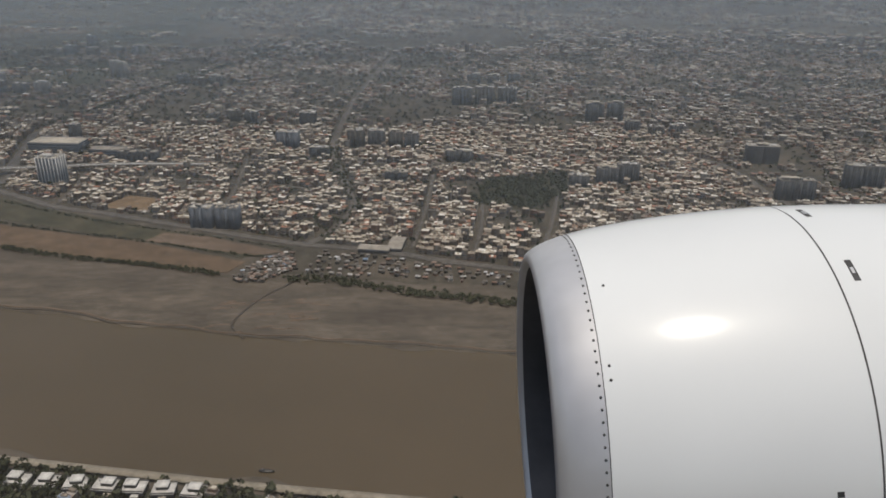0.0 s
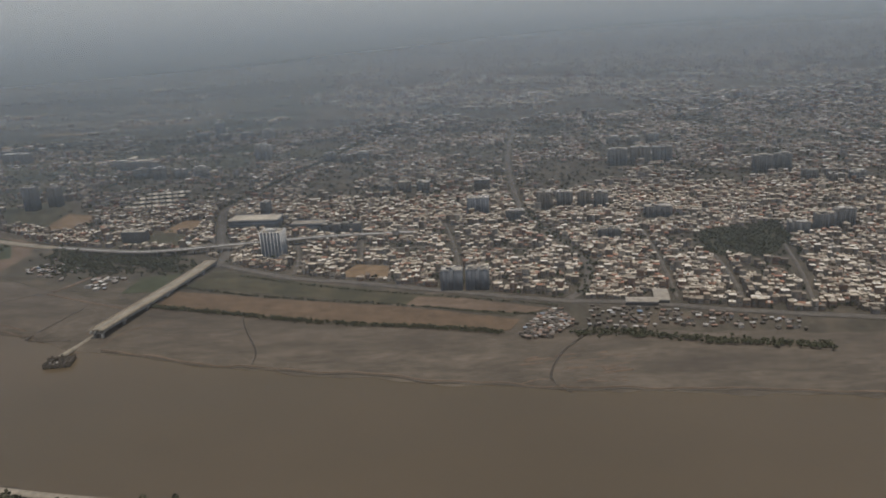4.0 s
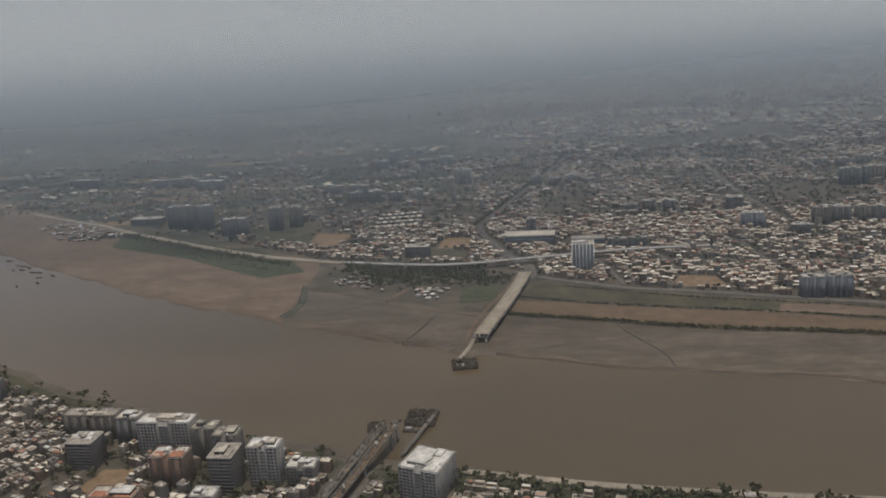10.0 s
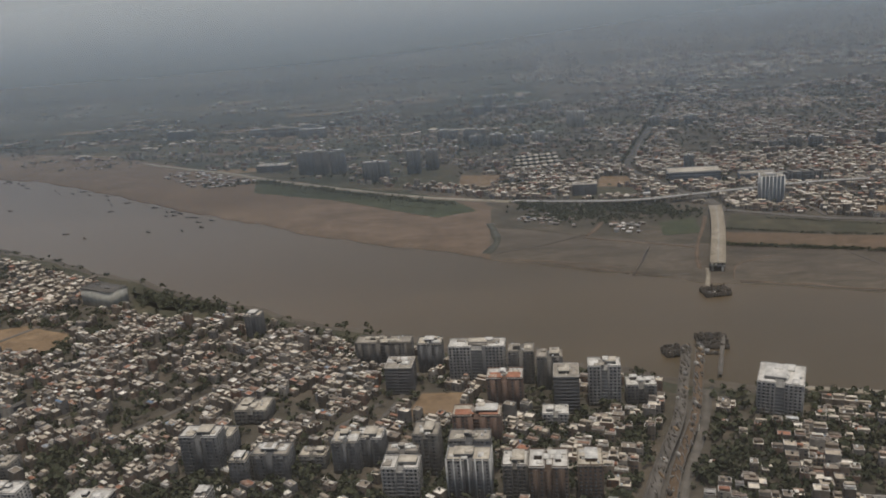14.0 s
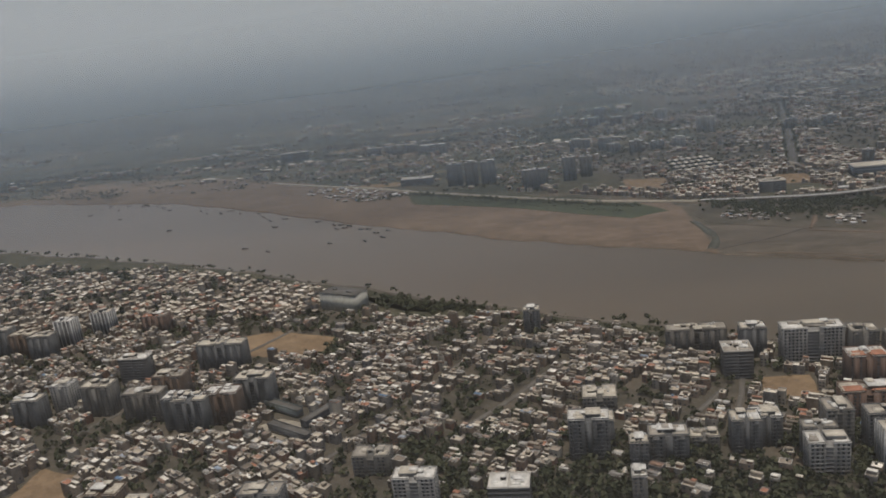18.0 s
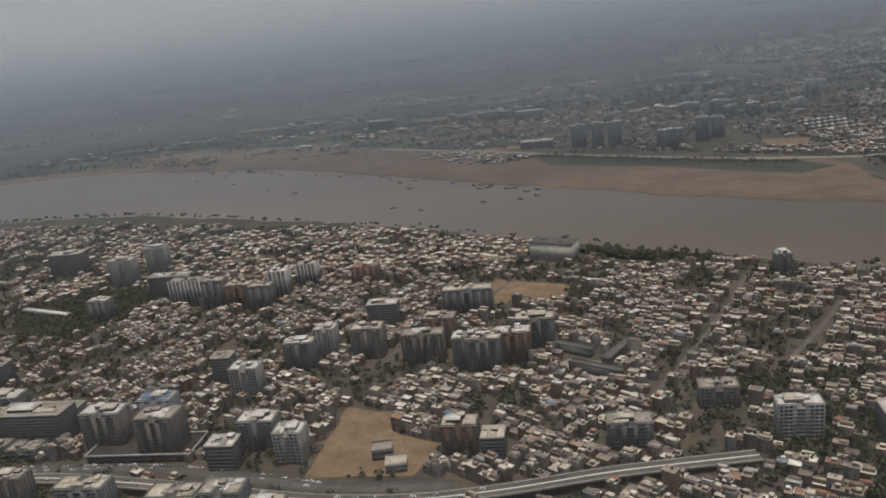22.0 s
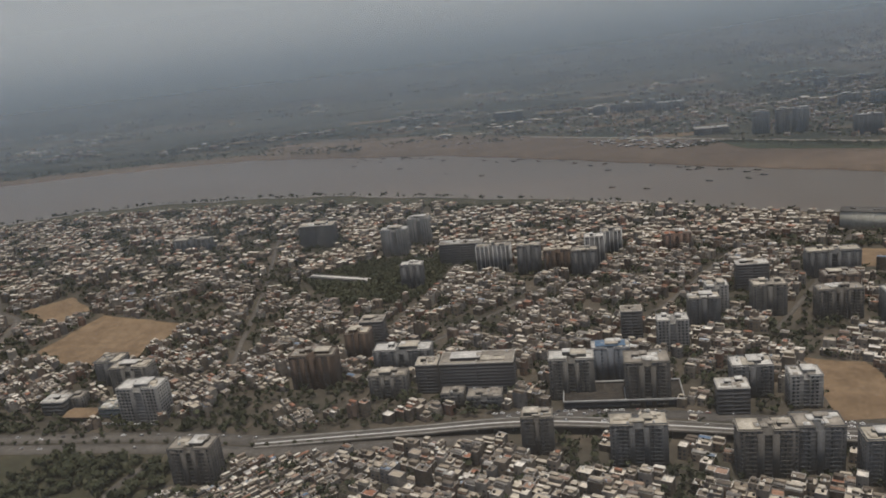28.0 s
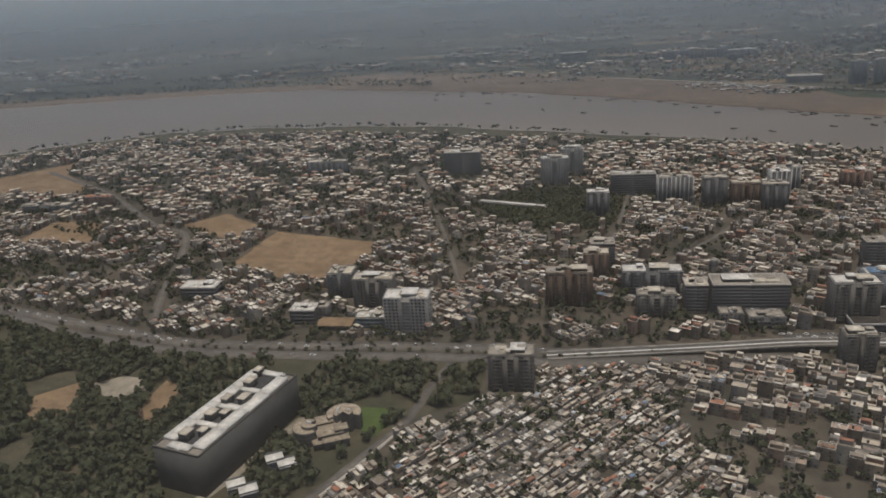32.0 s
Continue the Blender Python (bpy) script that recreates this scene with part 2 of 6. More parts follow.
bpw = nt.nodes.new("ShaderNodeBump")
bpw.inputs["Strength"].default_value, bpw.inputs["Distance"].default_value = 0.05, 0.15
nt.links.new(n2.outputs["Fac"], bpw.inputs["Height"])
nt.links.new(bpw.outputs[0], bs.inputs["Normal"])
bs.inputs["Roughness"].default_value = 0.28
bs.inputs["Specular IOR Level"].default_value = 0.34
M["water"] = wm
M["wet"] = surface("wet_silt", [(0.3, (0.050, 0.050, 0.037)), (0.7, (0.072, 0.070, 0.052))], 0.6, 0.1, grain=0.5)


# ---- mesh helpers ----
def raw_mesh(name, verts, faces, mats, index=None):
    me = bpy.data.meshes.new(name)
    v = np.asarray(verts, dtype=np.float32).reshape(-1, 3)
    f = np.asarray(faces, dtype=np.int32)
    n, k = f.shape
    me.vertices.add(len(v))
    me.vertices.foreach_set("co", v.ravel())
    me.loops.add(n * k)
    me.loops.foreach_set("vertex_index", f.ravel())
    me.polygons.add(n)
    me.polygons.foreach_set("loop_start", np.arange(0, n * k, k, dtype=np.int32))
    me.polygons.foreach_set("loop_total", np.full(n, k, dtype=np.int32))
    if index is not None:
        me.polygons.foreach_set("material_index", np.asarray(index, dtype=np.int32))
    for m in mats:
        me.materials.append(m)
    me.update(calc_edges=True)
    return me


CUBE_F = np.array([(0, 1, 5, 4), (1, 2, 6, 5), (2, 3, 7, 6), (3, 0, 4, 7), (4, 5, 6, 7), (3, 2, 1, 0)])


def boxes_arrays(bx):
    """Vertices and quads of boxes (x, y, z of the middle of the base, width, depth, height)."""
    vs, fs = [], []
    for i, (x, y, z, w, d, h) in enumerate(bx):
        a, b = w / 2, d / 2
        vs += [(x - a, y - b, z), (x + a, y - b, z), (x + a, y + b, z), (x - a, y + b, z), (x - a, y - b, z + h), (x + a, y - b, z + h), (x + a, y + b, z + h), (x - a, y + b, z + h)]
        fs.append(CUBE_F + 8 * i)
    return np.array(vs), np.concatenate(fs)


def solid(name, bx, m):
    v, f = boxes_arrays(bx)
    return raw_mesh(name, v, f, [m])


def part(name, me, parent, label="", at=None):
    ob = new(name, me)
    ob.parent = parent
    if at is not None:
        ob.matrix_local = at
    if label:
        ob["label"] = label
    return ob


def thing(name, x, y, z=0.0, ang=0.0, label="", category="", group="", kind=""):
    ob = new(name)
    ob.matrix_world = pose(x, y, z, 0, 0, ang)
    return tagged(ob, label, category, group, kind)


def lathe(name, profile, n, m, smooth=True):
    """A round body about z from (radius, height) pairs."""
    v = [(r * math.cos(6.28318 * k / n), r * math.sin(6.28318 * k / n), z) for r, z in profile for k in range(n)]
    f = [(i * n + k, i * n + (k + 1) % n, (i + 1) * n + (k + 1) % n, (i + 1) * n + k) for i in range(len(profile) - 1) for k in range(n)]
    me = raw_mesh(name, v, f, [m])
    if smooth:
        me.polygons.foreach_set("use_smooth", np.ones(len(me.polygons), dtype=bool))
    return me


def smooth_line(pts, step=6.0):
    """A polyline rounded by Catmull-Rom and cut into even steps."""
    p = [Vector((*q, 0.0)) if len(q) == 2 else Vector(q) for q in pts]
    p = [2 * p[0] - p[1]] + p + [2 * p[-1] - p[-2]]
    out = []
    for i in range(1, len(p) - 2):
        n = max(2, int((p[i + 1] - p[i]).length / step))
        for k in range(n):
            t = k / n
            a, b, c, d = p[i - 1], p[i], p[i + 1], p[i + 2]
            out.append(0.5 * (2 * b + (c - a) * t + (2 * a - 5 * b + 4 * c - d) * t * t + (3 * b - a - 3 * c + d) * t ** 3))
    return out + [p[-2]]


def strip(name, pts, half, z, thick, m, step=6.0, wob=0.0):
    """A road or bank that follows a line: a slab with real edges."""
    c = smooth_line(pts, step)
    v, f = [], []
    for i, q in enumerate(c):
        t = (c[min(i + 1, len(c) - 1)] - c[max(i - 1, 0)]).to_2d().normalized()
        n = Vector((-t.y, t.x))
        hw = half * (1 + wob * (noise.noise(q * 0.05) + 0.5 * noise.noise(q * 0.2)))
        for s, dz in ((-1, -thick), (-1, 0), (1, 0), (1, -thick)):
            v.append((q.x + n.x * hw * s, q.y + n.y * hw * s, z + q.z + dz))
    for i in range(len(c) - 1):
        for k in range(3):
            f.append((4 * i + k, 4 * i + k + 4, 4 * i + k + 5, 4 * i + k + 1))
    f += [(0, 1, 2, 3), (4 * len(c) - 1, 4 * len(c) - 2, 4 * len(c) - 3, 4 * len(c) - 4)]
    return raw_mesh(name, v, f, [m])


def patch(name, pts, z, m, label, category, wob=2.0, thick=0.5):
    """A field: a polygon with a slightly ragged rim, laid on the ground."""
    bm = bmesh.new()
    rim = []
    n = len(pts)
    for i in range(n):
        a, b = Vector(pts[i]), Vector(pts[(i + 1) % n])
        k = max(1, int((b - a).length / 7))
        for j in range(k):
            q = a.lerp(b, j / k)
            qx, qy = q.x + wob * noise.noise((q.x * 0.07, q.y * 0.07, 1.0)), q.y + wob * noise.noise((q.x * 0.07, q.y * 0.07, 9.0))
            rim.append(bm.verts.new((qx, qy, z + (land(qx, qy) if qy > far_bank(qx) - 30 else 0.0))))
    top = bm.faces.new(rim)
    if top.normal.z < 0:
        top.normal_flip()
    ex = bmesh.ops.extrude_face_region(bm, geom=[top])
    bmesh.ops.translate(bm, vec=(0, 0, -thick), verts=[g for g in ex["geom"] if isinstance(g, bmesh.types.BMVert)])
    bmesh.ops.recalc_face_normals(bm, faces=bm.faces)
    bmesh.ops.triangulate(bm, faces=bm.faces)
    me = bpy.data.meshes.new(name)
    bm.to_mesh(me)
    bm.free()
    me.materials.append(m)
    return tagged(new(name, me), label, category, kind="structure")


# ---- river banks and ground ----
NEAR_X = (-5200, -2400, -1950, -1683, -1600, -1520, -1420, -1320, -1230, -1090, -970, -850, -740, -655, -600, -540, -470, -404, -317, -183, -72, 60, 400, 3500)
NEAR_Y = (-700, 60, 480, 706, 752, 782, 784, 768, 748, 680, 622, 545, 473, 421, 392, 356, 332, 307, 287, 270, 253, 236, 190, -200)
FAR_X = (-5200, -2500, -2100, -1890, -1720, -1560, -1420, -1250, -1130, -1040, -970, -830, -750, -690, -610, -551, -540, -445, -412, -379, -290, -181, -76, 34, 400, 3500)
FAR_Y = (-100, 760, 1000, 1053, 1074, 1082, 1070, 995, 945, 880, 825, 710, 655, 606, 558, 528, 515, 468, 449, 439, 409, 383, 365, 351, 310, -60)
WATER_Z = -3.6


def land(x, y):
    """Height of the ground between the far bank and the fields."""
    return float(np.interp(y - far_bank(x), (0, 0.4, 4, 40, 72), (-3.6, -3.1, -2.0, -1.0, 0.0)))



def near_bank(x):
    return np.interp(x, NEAR_X, NEAR_Y) + 2.5 * np.sin(x * 0.061) + 1.5 * np.sin(x * 0.173 + 1)


def far_bank(x):
    return np.interp(x, FAR_X, FAR_Y) + 1.6 * np.sin(x * 0.083) + 1.2 * np.sin(x * 0.21 + 2)


gx = np.concatenate([np.arange(-5200, -2000, 80.0), np.arange(-2000, 420, 5.0), np.arange(420, 3501, 80.0)])
verts_g, nrow = [], 0
for x in gx:
    a, b = float(near_bank(x)), float(far_bank(x))
    rows_g = [(-1600, 0), (a - 300, 0), (a - 120, 0), (a - 26, 0), (a - 14, -0.9), (a - 6, -2.9), (a - 1.5, -3.4), (a + 1.5, -4.6), (a + 12, -6), (b - 12, -6),
              (b - 1.0, -4.2), (b + 0.4, -3.1), (b + 4, -2.0), (b + 40, -1.0), (b + 72, -0.1), (b + 160, 0), (b + 500, 0), (b + 1400, 0), (4950, 0)]
    nrow = len(rows_g)
    for y, z in rows_g:
        if z > -4 and y < 2500 and y > -1000:
            z = z + 0.25 * noise.noise((x * 0.05, y * 0.05, 0.0)) * (1 if z < -0.1 else 0.0)
        verts_g.append((x, y, z))
faces_g = [(i * nrow + j, (i + 1) * nrow + j, (i + 1) * nrow + j + 1, i * nrow + j + 1) for i in range(len(gx) - 1) for j in range(nrow - 1)]
# the bank zones carry mud, sand or scrub; the rest is built-up earth
idx = []
for i in range(len(gx) - 1):
    for j in range(nrow - 1):
        k = 0
        if 3 <= j <= 6:
            k = 3 if j <= 3 else 1
        elif 7 <= j <= 10:
            k = 1
        elif 11 <= j <= 13:
            k = 2 if gx[i] < -543 else 1
        elif j >= 16 and gx[i] > -450:
            k = 0
        elif j == 14 and gx[i] < -543:
            k = 2
        if gx[i] < -1420 and j >= 13:
            k = 3
        if -1420 <= gx[i] < -620 and j >= 15 or (j >= 16 and gx[i] <= -450):
            k = 3
        idx.append(k)
tagged(new("ground", raw_mesh("ground", verts_g, faces_g, [M["earth"], M["mud"], M["sand"], M["plain"]], idx)), "dusty grey-brown city ground sloping to muddy river banks", "ground", kind="structure")
vw, fw = [], []
gw = np.arange(-5200, 3501, 25.0)
for x in gw:
    a, b = float(near_bank(x)), float(far_bank(x))
    for t in np.linspace(0, 1, 9):
        vw.append((x, a - 6 + (b - a + 9) * t, WATER_Z))
fw = [(i * 9 + j, (i + 1) * 9 + j, (i + 1) * 9 + j + 1, i * 9 + j + 1) for i in range(len(gw) - 1) for j in range(8)]
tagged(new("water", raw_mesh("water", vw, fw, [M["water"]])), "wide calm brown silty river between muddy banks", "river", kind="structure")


# ---- fields, flats and roads ----
BLOCKED = []  # polygons that stay free of houses
LINES = []    # (line, half width) that stay free of houses and trees


def field(name, pts, m, label, z=0.12, category="field", wob=2.0):
    BLOCKED.append(pts)
    return patch(name, pts, z, M[m], label, category, wob)


field("dry_field", [(-383, 512), (-370, 538), (-300, 516), (-196, 487), (-124, 458), (-132, 441), (-227, 463), (-307, 487)], "orange", "bare reddish-brown field between hedges", 0.1)
field("dry_field", [(-366, 548), (-352, 582), (-289, 550), (-200, 514), (-110, 478), (-128, 464), (-196, 491), (-290, 521)], "scrub", "dull olive strip of scrub below the embankment road", 0.1)
field("sand_patch", [(-198, 491), (-190, 506), (-158, 499), (-104, 475), (-120, 467)], "sand", "pale disturbed sand with tracks", 0.2)
field("playing_field", [(-253, 556), (-243, 581), (-217, 575), (-214, 545)], "tan", "bare tan playing field among houses", 0.1)
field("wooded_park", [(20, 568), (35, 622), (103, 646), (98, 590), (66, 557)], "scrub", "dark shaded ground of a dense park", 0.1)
field("green_field", [(-412, 538), (-410, 572), (-380, 580), (-386, 540)], "green", "green grassy plot beside the bridge", 0.1)
field("sand_plot", [(-444, 468), (-428, 507), (-400, 503), (-410, 458)], "orange", "brown embanked plot beside the bridge", -0.3)
field("sand_plot", [(-530, 512), (-500, 530), (-437, 503), (-449, 466), (-470, 481)], "mud", "trampled grey-brown flat with vehicle tracks", -0.35)
field("market_garden", [(-812, 852), (-700, 777), (-583, 700), (-552, 642), (-586, 628), (-690, 715), (-790, 775)], "green", "long dark green market garden below the road", 0.1)
field("dry_field", [(-573, 732), (-572, 793), (-530, 780), (-534, 718)], "tan", "bare tan plot beside the riverside road", 0.1)
field("green_field", [(-640, 757), (-636, 855), (-582, 838), (-570, 740)], "scrub", "dull green field beside apartment blocks", 0.1)
field("sand_flat", [(-1500, 1085), (-1250, 1090), (-1000, 960), (-900, 900), (-1098, 932), (-1250, 1002), (-1420, 1075)], "sand", "tan river terrace with dry scrub", -0.2, "sandbank", 4.0)
field("bare_ground", [(-577, 287), (-571, 308), (-550, 307), (-553, 285)], "tan", "bare brown open ground between apartment blocks", 0.1)
field("bare_ground", [(-846, 386), (-858, 419), (-838, 424), (-793, 403), (-798, 375)], "tan", "bare brown playground ringed by trees", 0.1)
field("bare_ground", [(-910, 210), (-903, 267), (-880, 259), (-879, 242), (-857, 231), (-865, 209)], "tan", "bare brown open plot beside the flyover", 0.1)
field("maidan", [(-1316, 342), (-1304, 402), (-1236, 374), (-1234, 343), (-1250, 312), (-1274, 316)], "tan", "large dry golden-tan open ground", 0.1)
field("maidan", [(-1375, 424), (-1353, 448), (-1320, 417), (-1326, 383)], "tan", "dry tan open ground beyond a lane", 0.1)
field("maidan", [(-1484, 401), (-1478, 445), (-1436, 440), (-1422, 383)], "tan", "dry tan open ground beside a tree belt", 0.1)
field("maidan", [(-1640, 560), (-1560, 640), (-1547, 592), (-1503, 548), (-1495, 511), (-1574, 532)], "tan", "dry grassy river terrace", 0.1)
field("lawn", [(-1209, 161.5), (-1211, 166), (-1214, 181), (-1200, 179.5), (-1196.5, 174.5), (-1205.5, 160.5)], "lawn", "bright green watered lawn beside a lane", 0.12, "lawn", 0.4)
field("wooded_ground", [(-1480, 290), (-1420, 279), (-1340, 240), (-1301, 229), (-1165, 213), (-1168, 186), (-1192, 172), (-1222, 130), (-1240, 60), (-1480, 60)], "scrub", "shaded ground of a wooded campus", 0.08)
field("plaza", [(-1332, 205), (-1320, 211), (-1310, 208), (-1303, 194), (-1316, 188)], "pale", "pale paved curved garden plaza", 0.16, "plaza", 0.5)
field("clearing", [(-1352, 196), (-1338, 206), (-1328, 184), (-1345, 172)], "tan", "bare brown clearing in the wood", 0.14, "clearing")
field("clearing", [(-1300, 205), (-1290, 200), (-1292, 172), (-1302, 180)], "tan", "bare brown clearing in the wood", 0.14, "clearing")
field("garden_ground", [(-545, 675), (-470, 648), (-400, 638), (-372, 618), (-368, 585), (-384, 562), (-412, 566), (-440, 545), (-480, 556), (-530, 590)], "earth", "dusty trodden garden ground below the road", 0.05, "garden")
field("green_field", [(-470, 662), (-445, 700), (-412, 690), (-408, 655)], "scrub", "rough grass beside the flyover", 0.1)
field("dry_field", [(-440, 704), (-432, 745), (-408, 738), (-410, 698)], "tan", "bare brown plot beside the wide road", 0.1)
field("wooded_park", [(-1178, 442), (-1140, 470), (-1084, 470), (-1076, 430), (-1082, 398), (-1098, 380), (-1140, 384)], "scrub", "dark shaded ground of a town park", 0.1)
field("river_scrub", [(-790, 478), (-755, 462), (-700, 436), (-712, 412), (-770, 432)], "scrub", "green riverside scrub", 0.1)
BANK_X = list(range(-1700, -450, 20))
field("bank_meadow", [(x, float(near_bank(x)) - 15) for x in BANK_X] + [(x, float(near_bank(x)) - float(np.interp(x, (-1700, -1344, -1200, -1035, -904, -830, -758, -720, -620), (50, 58, 60, 42, 26, 26, 43, 26, 22)))) for x in reversed(BANK_X)], "scrub", "rough green meadow along the river bank", 0.1, "meadow", 1.5)
field("court_yard", [(-812, 293), (-800, 301), (-784, 294), (-793, 279)], "pale", "sandy school court", 0.12, "court", 0.4)


N_ROAD = [0]


def road(name, pts, half, m, label, z=0.18, free=1.5, category="road", thick=0.5):
    N_ROAD[0] += 1
    z += 0.013 * N_ROAD[0]
    LINES.append((smooth_line(pts, 5.0), half + free))
    return tagged(new(name, strip(name, pts, half, z, thick, M[m])), label, category, kind="structure")


road("road_embankment", [(-352, 594), (-289, 556), (-243, 541), (-172, 514), (-99, 488), (-64, 481), (-30, 472), (6, 459), (51, 447), (140, 425)], 3.2, "dusty_road", "grey embankment road along the fields", 0.6)
road("road_town", [(-91, 488), (-78, 505), (-69, 538), (-68, 569), (-89, 655), (-100, 707), (-105, 789), (-100, 1000), (-60, 1400)], 3.0, "dusty_road", "straight dusty town road lined with trees")
road("road_wide", [(-362, 628), (-383, 700), (-400, 775), (-384, 845), (-340, 997), (-276, 1233), (-126, 1830), (60, 2600)], 4.0, "asphalt", "broad grey dual carriageway running north between trees")
road("road_riverside", [(-1010, 1000), (-942, 948), (-860, 892), (-781, 826), (-680, 752), (-600, 700), (-520, 664)], 4.2, "pale", "pale riverside road on an embankment", 0.8)
road("road_ring", [(114, 703), (177, 697), (232, 690), (252, 650), (260, 582), (290, 500)], 4.0, "dusty_road", "curving grey ring road through the town")
road("road_approach", [(-362, 650), (-357, 625), (-356, 600), (-362, 588)], 5.0, "dusty_road", "dusty bridge approach")
road("road_south", [(-1560, 330), (-1428, 290), (-1377, 270), (-1337, 254), (-1306, 242), (-1259, 236), (-1206, 232), (-1166, 227), (-1134, 221), (-1085, 222), (-1040, 221)], 3.9, "dusty_road", "busy grey dual carriageway with a planted median")
road("road_south_b", [(-1560, 318), (-1422, 280), (-1372, 256), (-1340, 244), (-1304, 233), (-1255, 226), (-1205, 222), (-1166, 217), (-1134, 212), (-1085, 213), (-1040, 212)], 3.7, "dusty_road", "busy grey dual carriageway with a planted median")
road("service_road", [(-1040, 230), (-985, 226), (-940, 216), (-900, 204), (-850, 200)], 3.4, "asphalt", "dark service road lined with parked cars")
road("lane_campus", [(-1225, 118), (-1212, 140), (-1194, 171), (-1187, 196), (-1180, 214)], 1.8, "dusty_road", "dusty lane past a lawn")
road("service_yard", [(-1259, 122), (-1247, 144), (-1237, 166), (-1232, 178)], 2.0, "pale", "pale concrete yard beside the office block", 0.16, 0.5)
tagged(new("boundary_wall", strip("boundary_wall", [(-1223.4, 117.0), (-1210.0, 138.8), (-1196.2, 163.0)], 0.22, 1.0, 1.2, M["trim"], 4.0)), "low pale boundary wall beside the lane", "wall", kind="structure")
road("lane_west", [(-1570, 604), (-1474, 518), (-1398, 428), (-1364, 398), (-1340, 300), (-1330, 262)], 2.4, "dusty_road", "dusty lane between open grounds")
road("road_bridgehead", [(-452, 292), (-460, 268), (-474, 235), (-484, 205), (-500, 150)], 3.6, "dusty_road", "dusty bridge approach road in the town")
road("road_bridgehead_b", [(-440, 300), (-450, 268), (-465, 232), (-475, 200), (-492, 150)], 2.2, "dusty_road", "sandy works road beside the bridge ramp")
road("road_town_south", [(-700, 207), (-620, 204), (-546, 203), (-487, 203), (-380, 205)], 2.0, "dusty_road", "pale concrete town road")
road("river_path", [(-402, 300), (-317, 281), (-177, 262), (-129, 255), (-74, 247), (-17, 240), (120, 222)], 2.0, "pale", "pale sandy river path on the bank", -0.6, 0.5)
for k, (a, b) in enumerate((((-640, 246), (-590, 300)), ((-720, 265), (-660, 345)), ((-770, 255), (-690, 400)), ((-905, 300), (-800, 470)), ((-1000, 275), (-900, 420)), ((-1090, 300), (-1010, 390)), ((-600, 255), (-575, 330)), ((-1110, 310), (-1060, 500)), ((-1180, 300), (-1230, 560)), ((-1290, 440), (-1180, 620)))):
    road("lane_%d" % (k + 1), [a, ((a[0] + b[0]) / 2 + 3, (a[1] + b[1]) / 2), b], 1.3, "dusty_road", "narrow dusty lane between houses")
for k, (a, b) in enumerate((((-288, 560), (-300, 640)), ((-240, 590), (-255, 700)), ((-160, 530), (-175, 690)), ((-20, 480), (-8, 640)), ((20, 470), (30, 566)), ((-330, 640), (-100, 600)), ((-300, 690), (60, 660)), ((60, 460), (90, 590)), ((-90, 655), (110, 690)))):
    road("street_%d" % (k + 1), [a, ((a[0] + b[0]) / 2 + 2, (a[1] + b[1]) / 2), b], 1.4, "dusty_road", "narrow town street")


def draped(name, pts, half, lift, m, label, category, wob=0.5):
    """A creek or a pale rim that lies on the sloping flats."""
    c = [(q.x, q.y, land(q.x, q.y) + lift) for q in smooth_line(pts, 5.0)]
    return tagged(new(name, strip(name, c, half, 0.0, 0.4, M[m], 4.0, wob)), label, category, kind="structure")


draped("creek_1", [(-86, 440), (-90, 428), (-104, 408), (-113, 380), (-104, 366)], 0.8, 0.04, "wetmud_shade", "dark wet creek winding over the mud flat", "creek", 0.6)
draped("creek_2", [(-541, 600), (-537, 575), (-535, 548), (-545, 520)], 3.0, 0.12, "wet", "narrow muddy creek running into the river", "creek", 0.6)
draped("creek_3", [(-300, 520), (-305, 480), (-285, 430), (-283, 412)], 0.5, 0.04, "wetmud_shade", "thin dark channel on the mud flat", "creek", 0.6)
XS_R = list(range(-385, 140, 35))
draped("mud_rim_1", [(x, float(far_bank(x)) + 2.5) for x in XS_R], 0.5, 0.2, "sand", "pale dried rim of the mud flat", "bank", 0.9)
# shade below the pale rim, laid on as a dark strip
draped("mud_scarp", [(x, float(far_bank(x)) + 0.9) for x in XS_R], 0.45, 0.2, "wetmud_shade", "dark strip painted as the scarp's shade at the water's edge", "bank", 0.5)
draped("mud_rim_2", [(x, float(far_bank(x)) + 2.5) for x in range(-530, -440, 22)], 0.4, 0.25, "sand", "pale dried rim of the mud flat", "bank", 0.7)
draped("mud_rim_3", [(-388, 446), (-378, 470), (-352, 482)], 0.5, 0.12, "sand", "pale tracks on the mud flat", "bank", 0.7)
rng_m = random.Random(77)
for k in range(34):
    x0, y0 = -104 + rng_m.uniform(-26, 30), 372 + 34 * rng_m.random()
    ln, up_ = rng_m.uniform(5, 15), rng_m.uniform(-0.5, 0.9)
    draped("mud_streak", [(x0, y0), (x0 + ln * 0.5, y0 + ln * 0.25 * up_), (x0 + ln, y0 + ln * 0.35 * up_)], rng_m.uniform(0.3, 0.9), 0.05, "sand", "pale dried streak on the mud flat", "bank", 0.9)
draped("bund_1", [(-540, 522), (-520, 529), (-501, 535), (-484, 543), (-467, 552)], 0.6, 0.12, "wetmud_shade", "dark muddy bund along the inlet", "bund", 0.5)
draped("bund_2", [(-428, 512), (-433, 498), (-437, 486), (-446, 466)], 0.8, 0.15, "wetmud_shade", "dark bund between two plots", "bund", 0.4)
draped("bund_3", [(-447, 466), (-432, 462), (-412, 458)], 0.6, 0.12, "wetmud_shade", "dark bund at the plot's edge", "bund", 0.5)
draped("works_track_3", [(-467, 548), (-458, 566), (-452, 582)], 1.6, 0.4, "sand", "sandy causeway to the gardens", "track", 0.3)
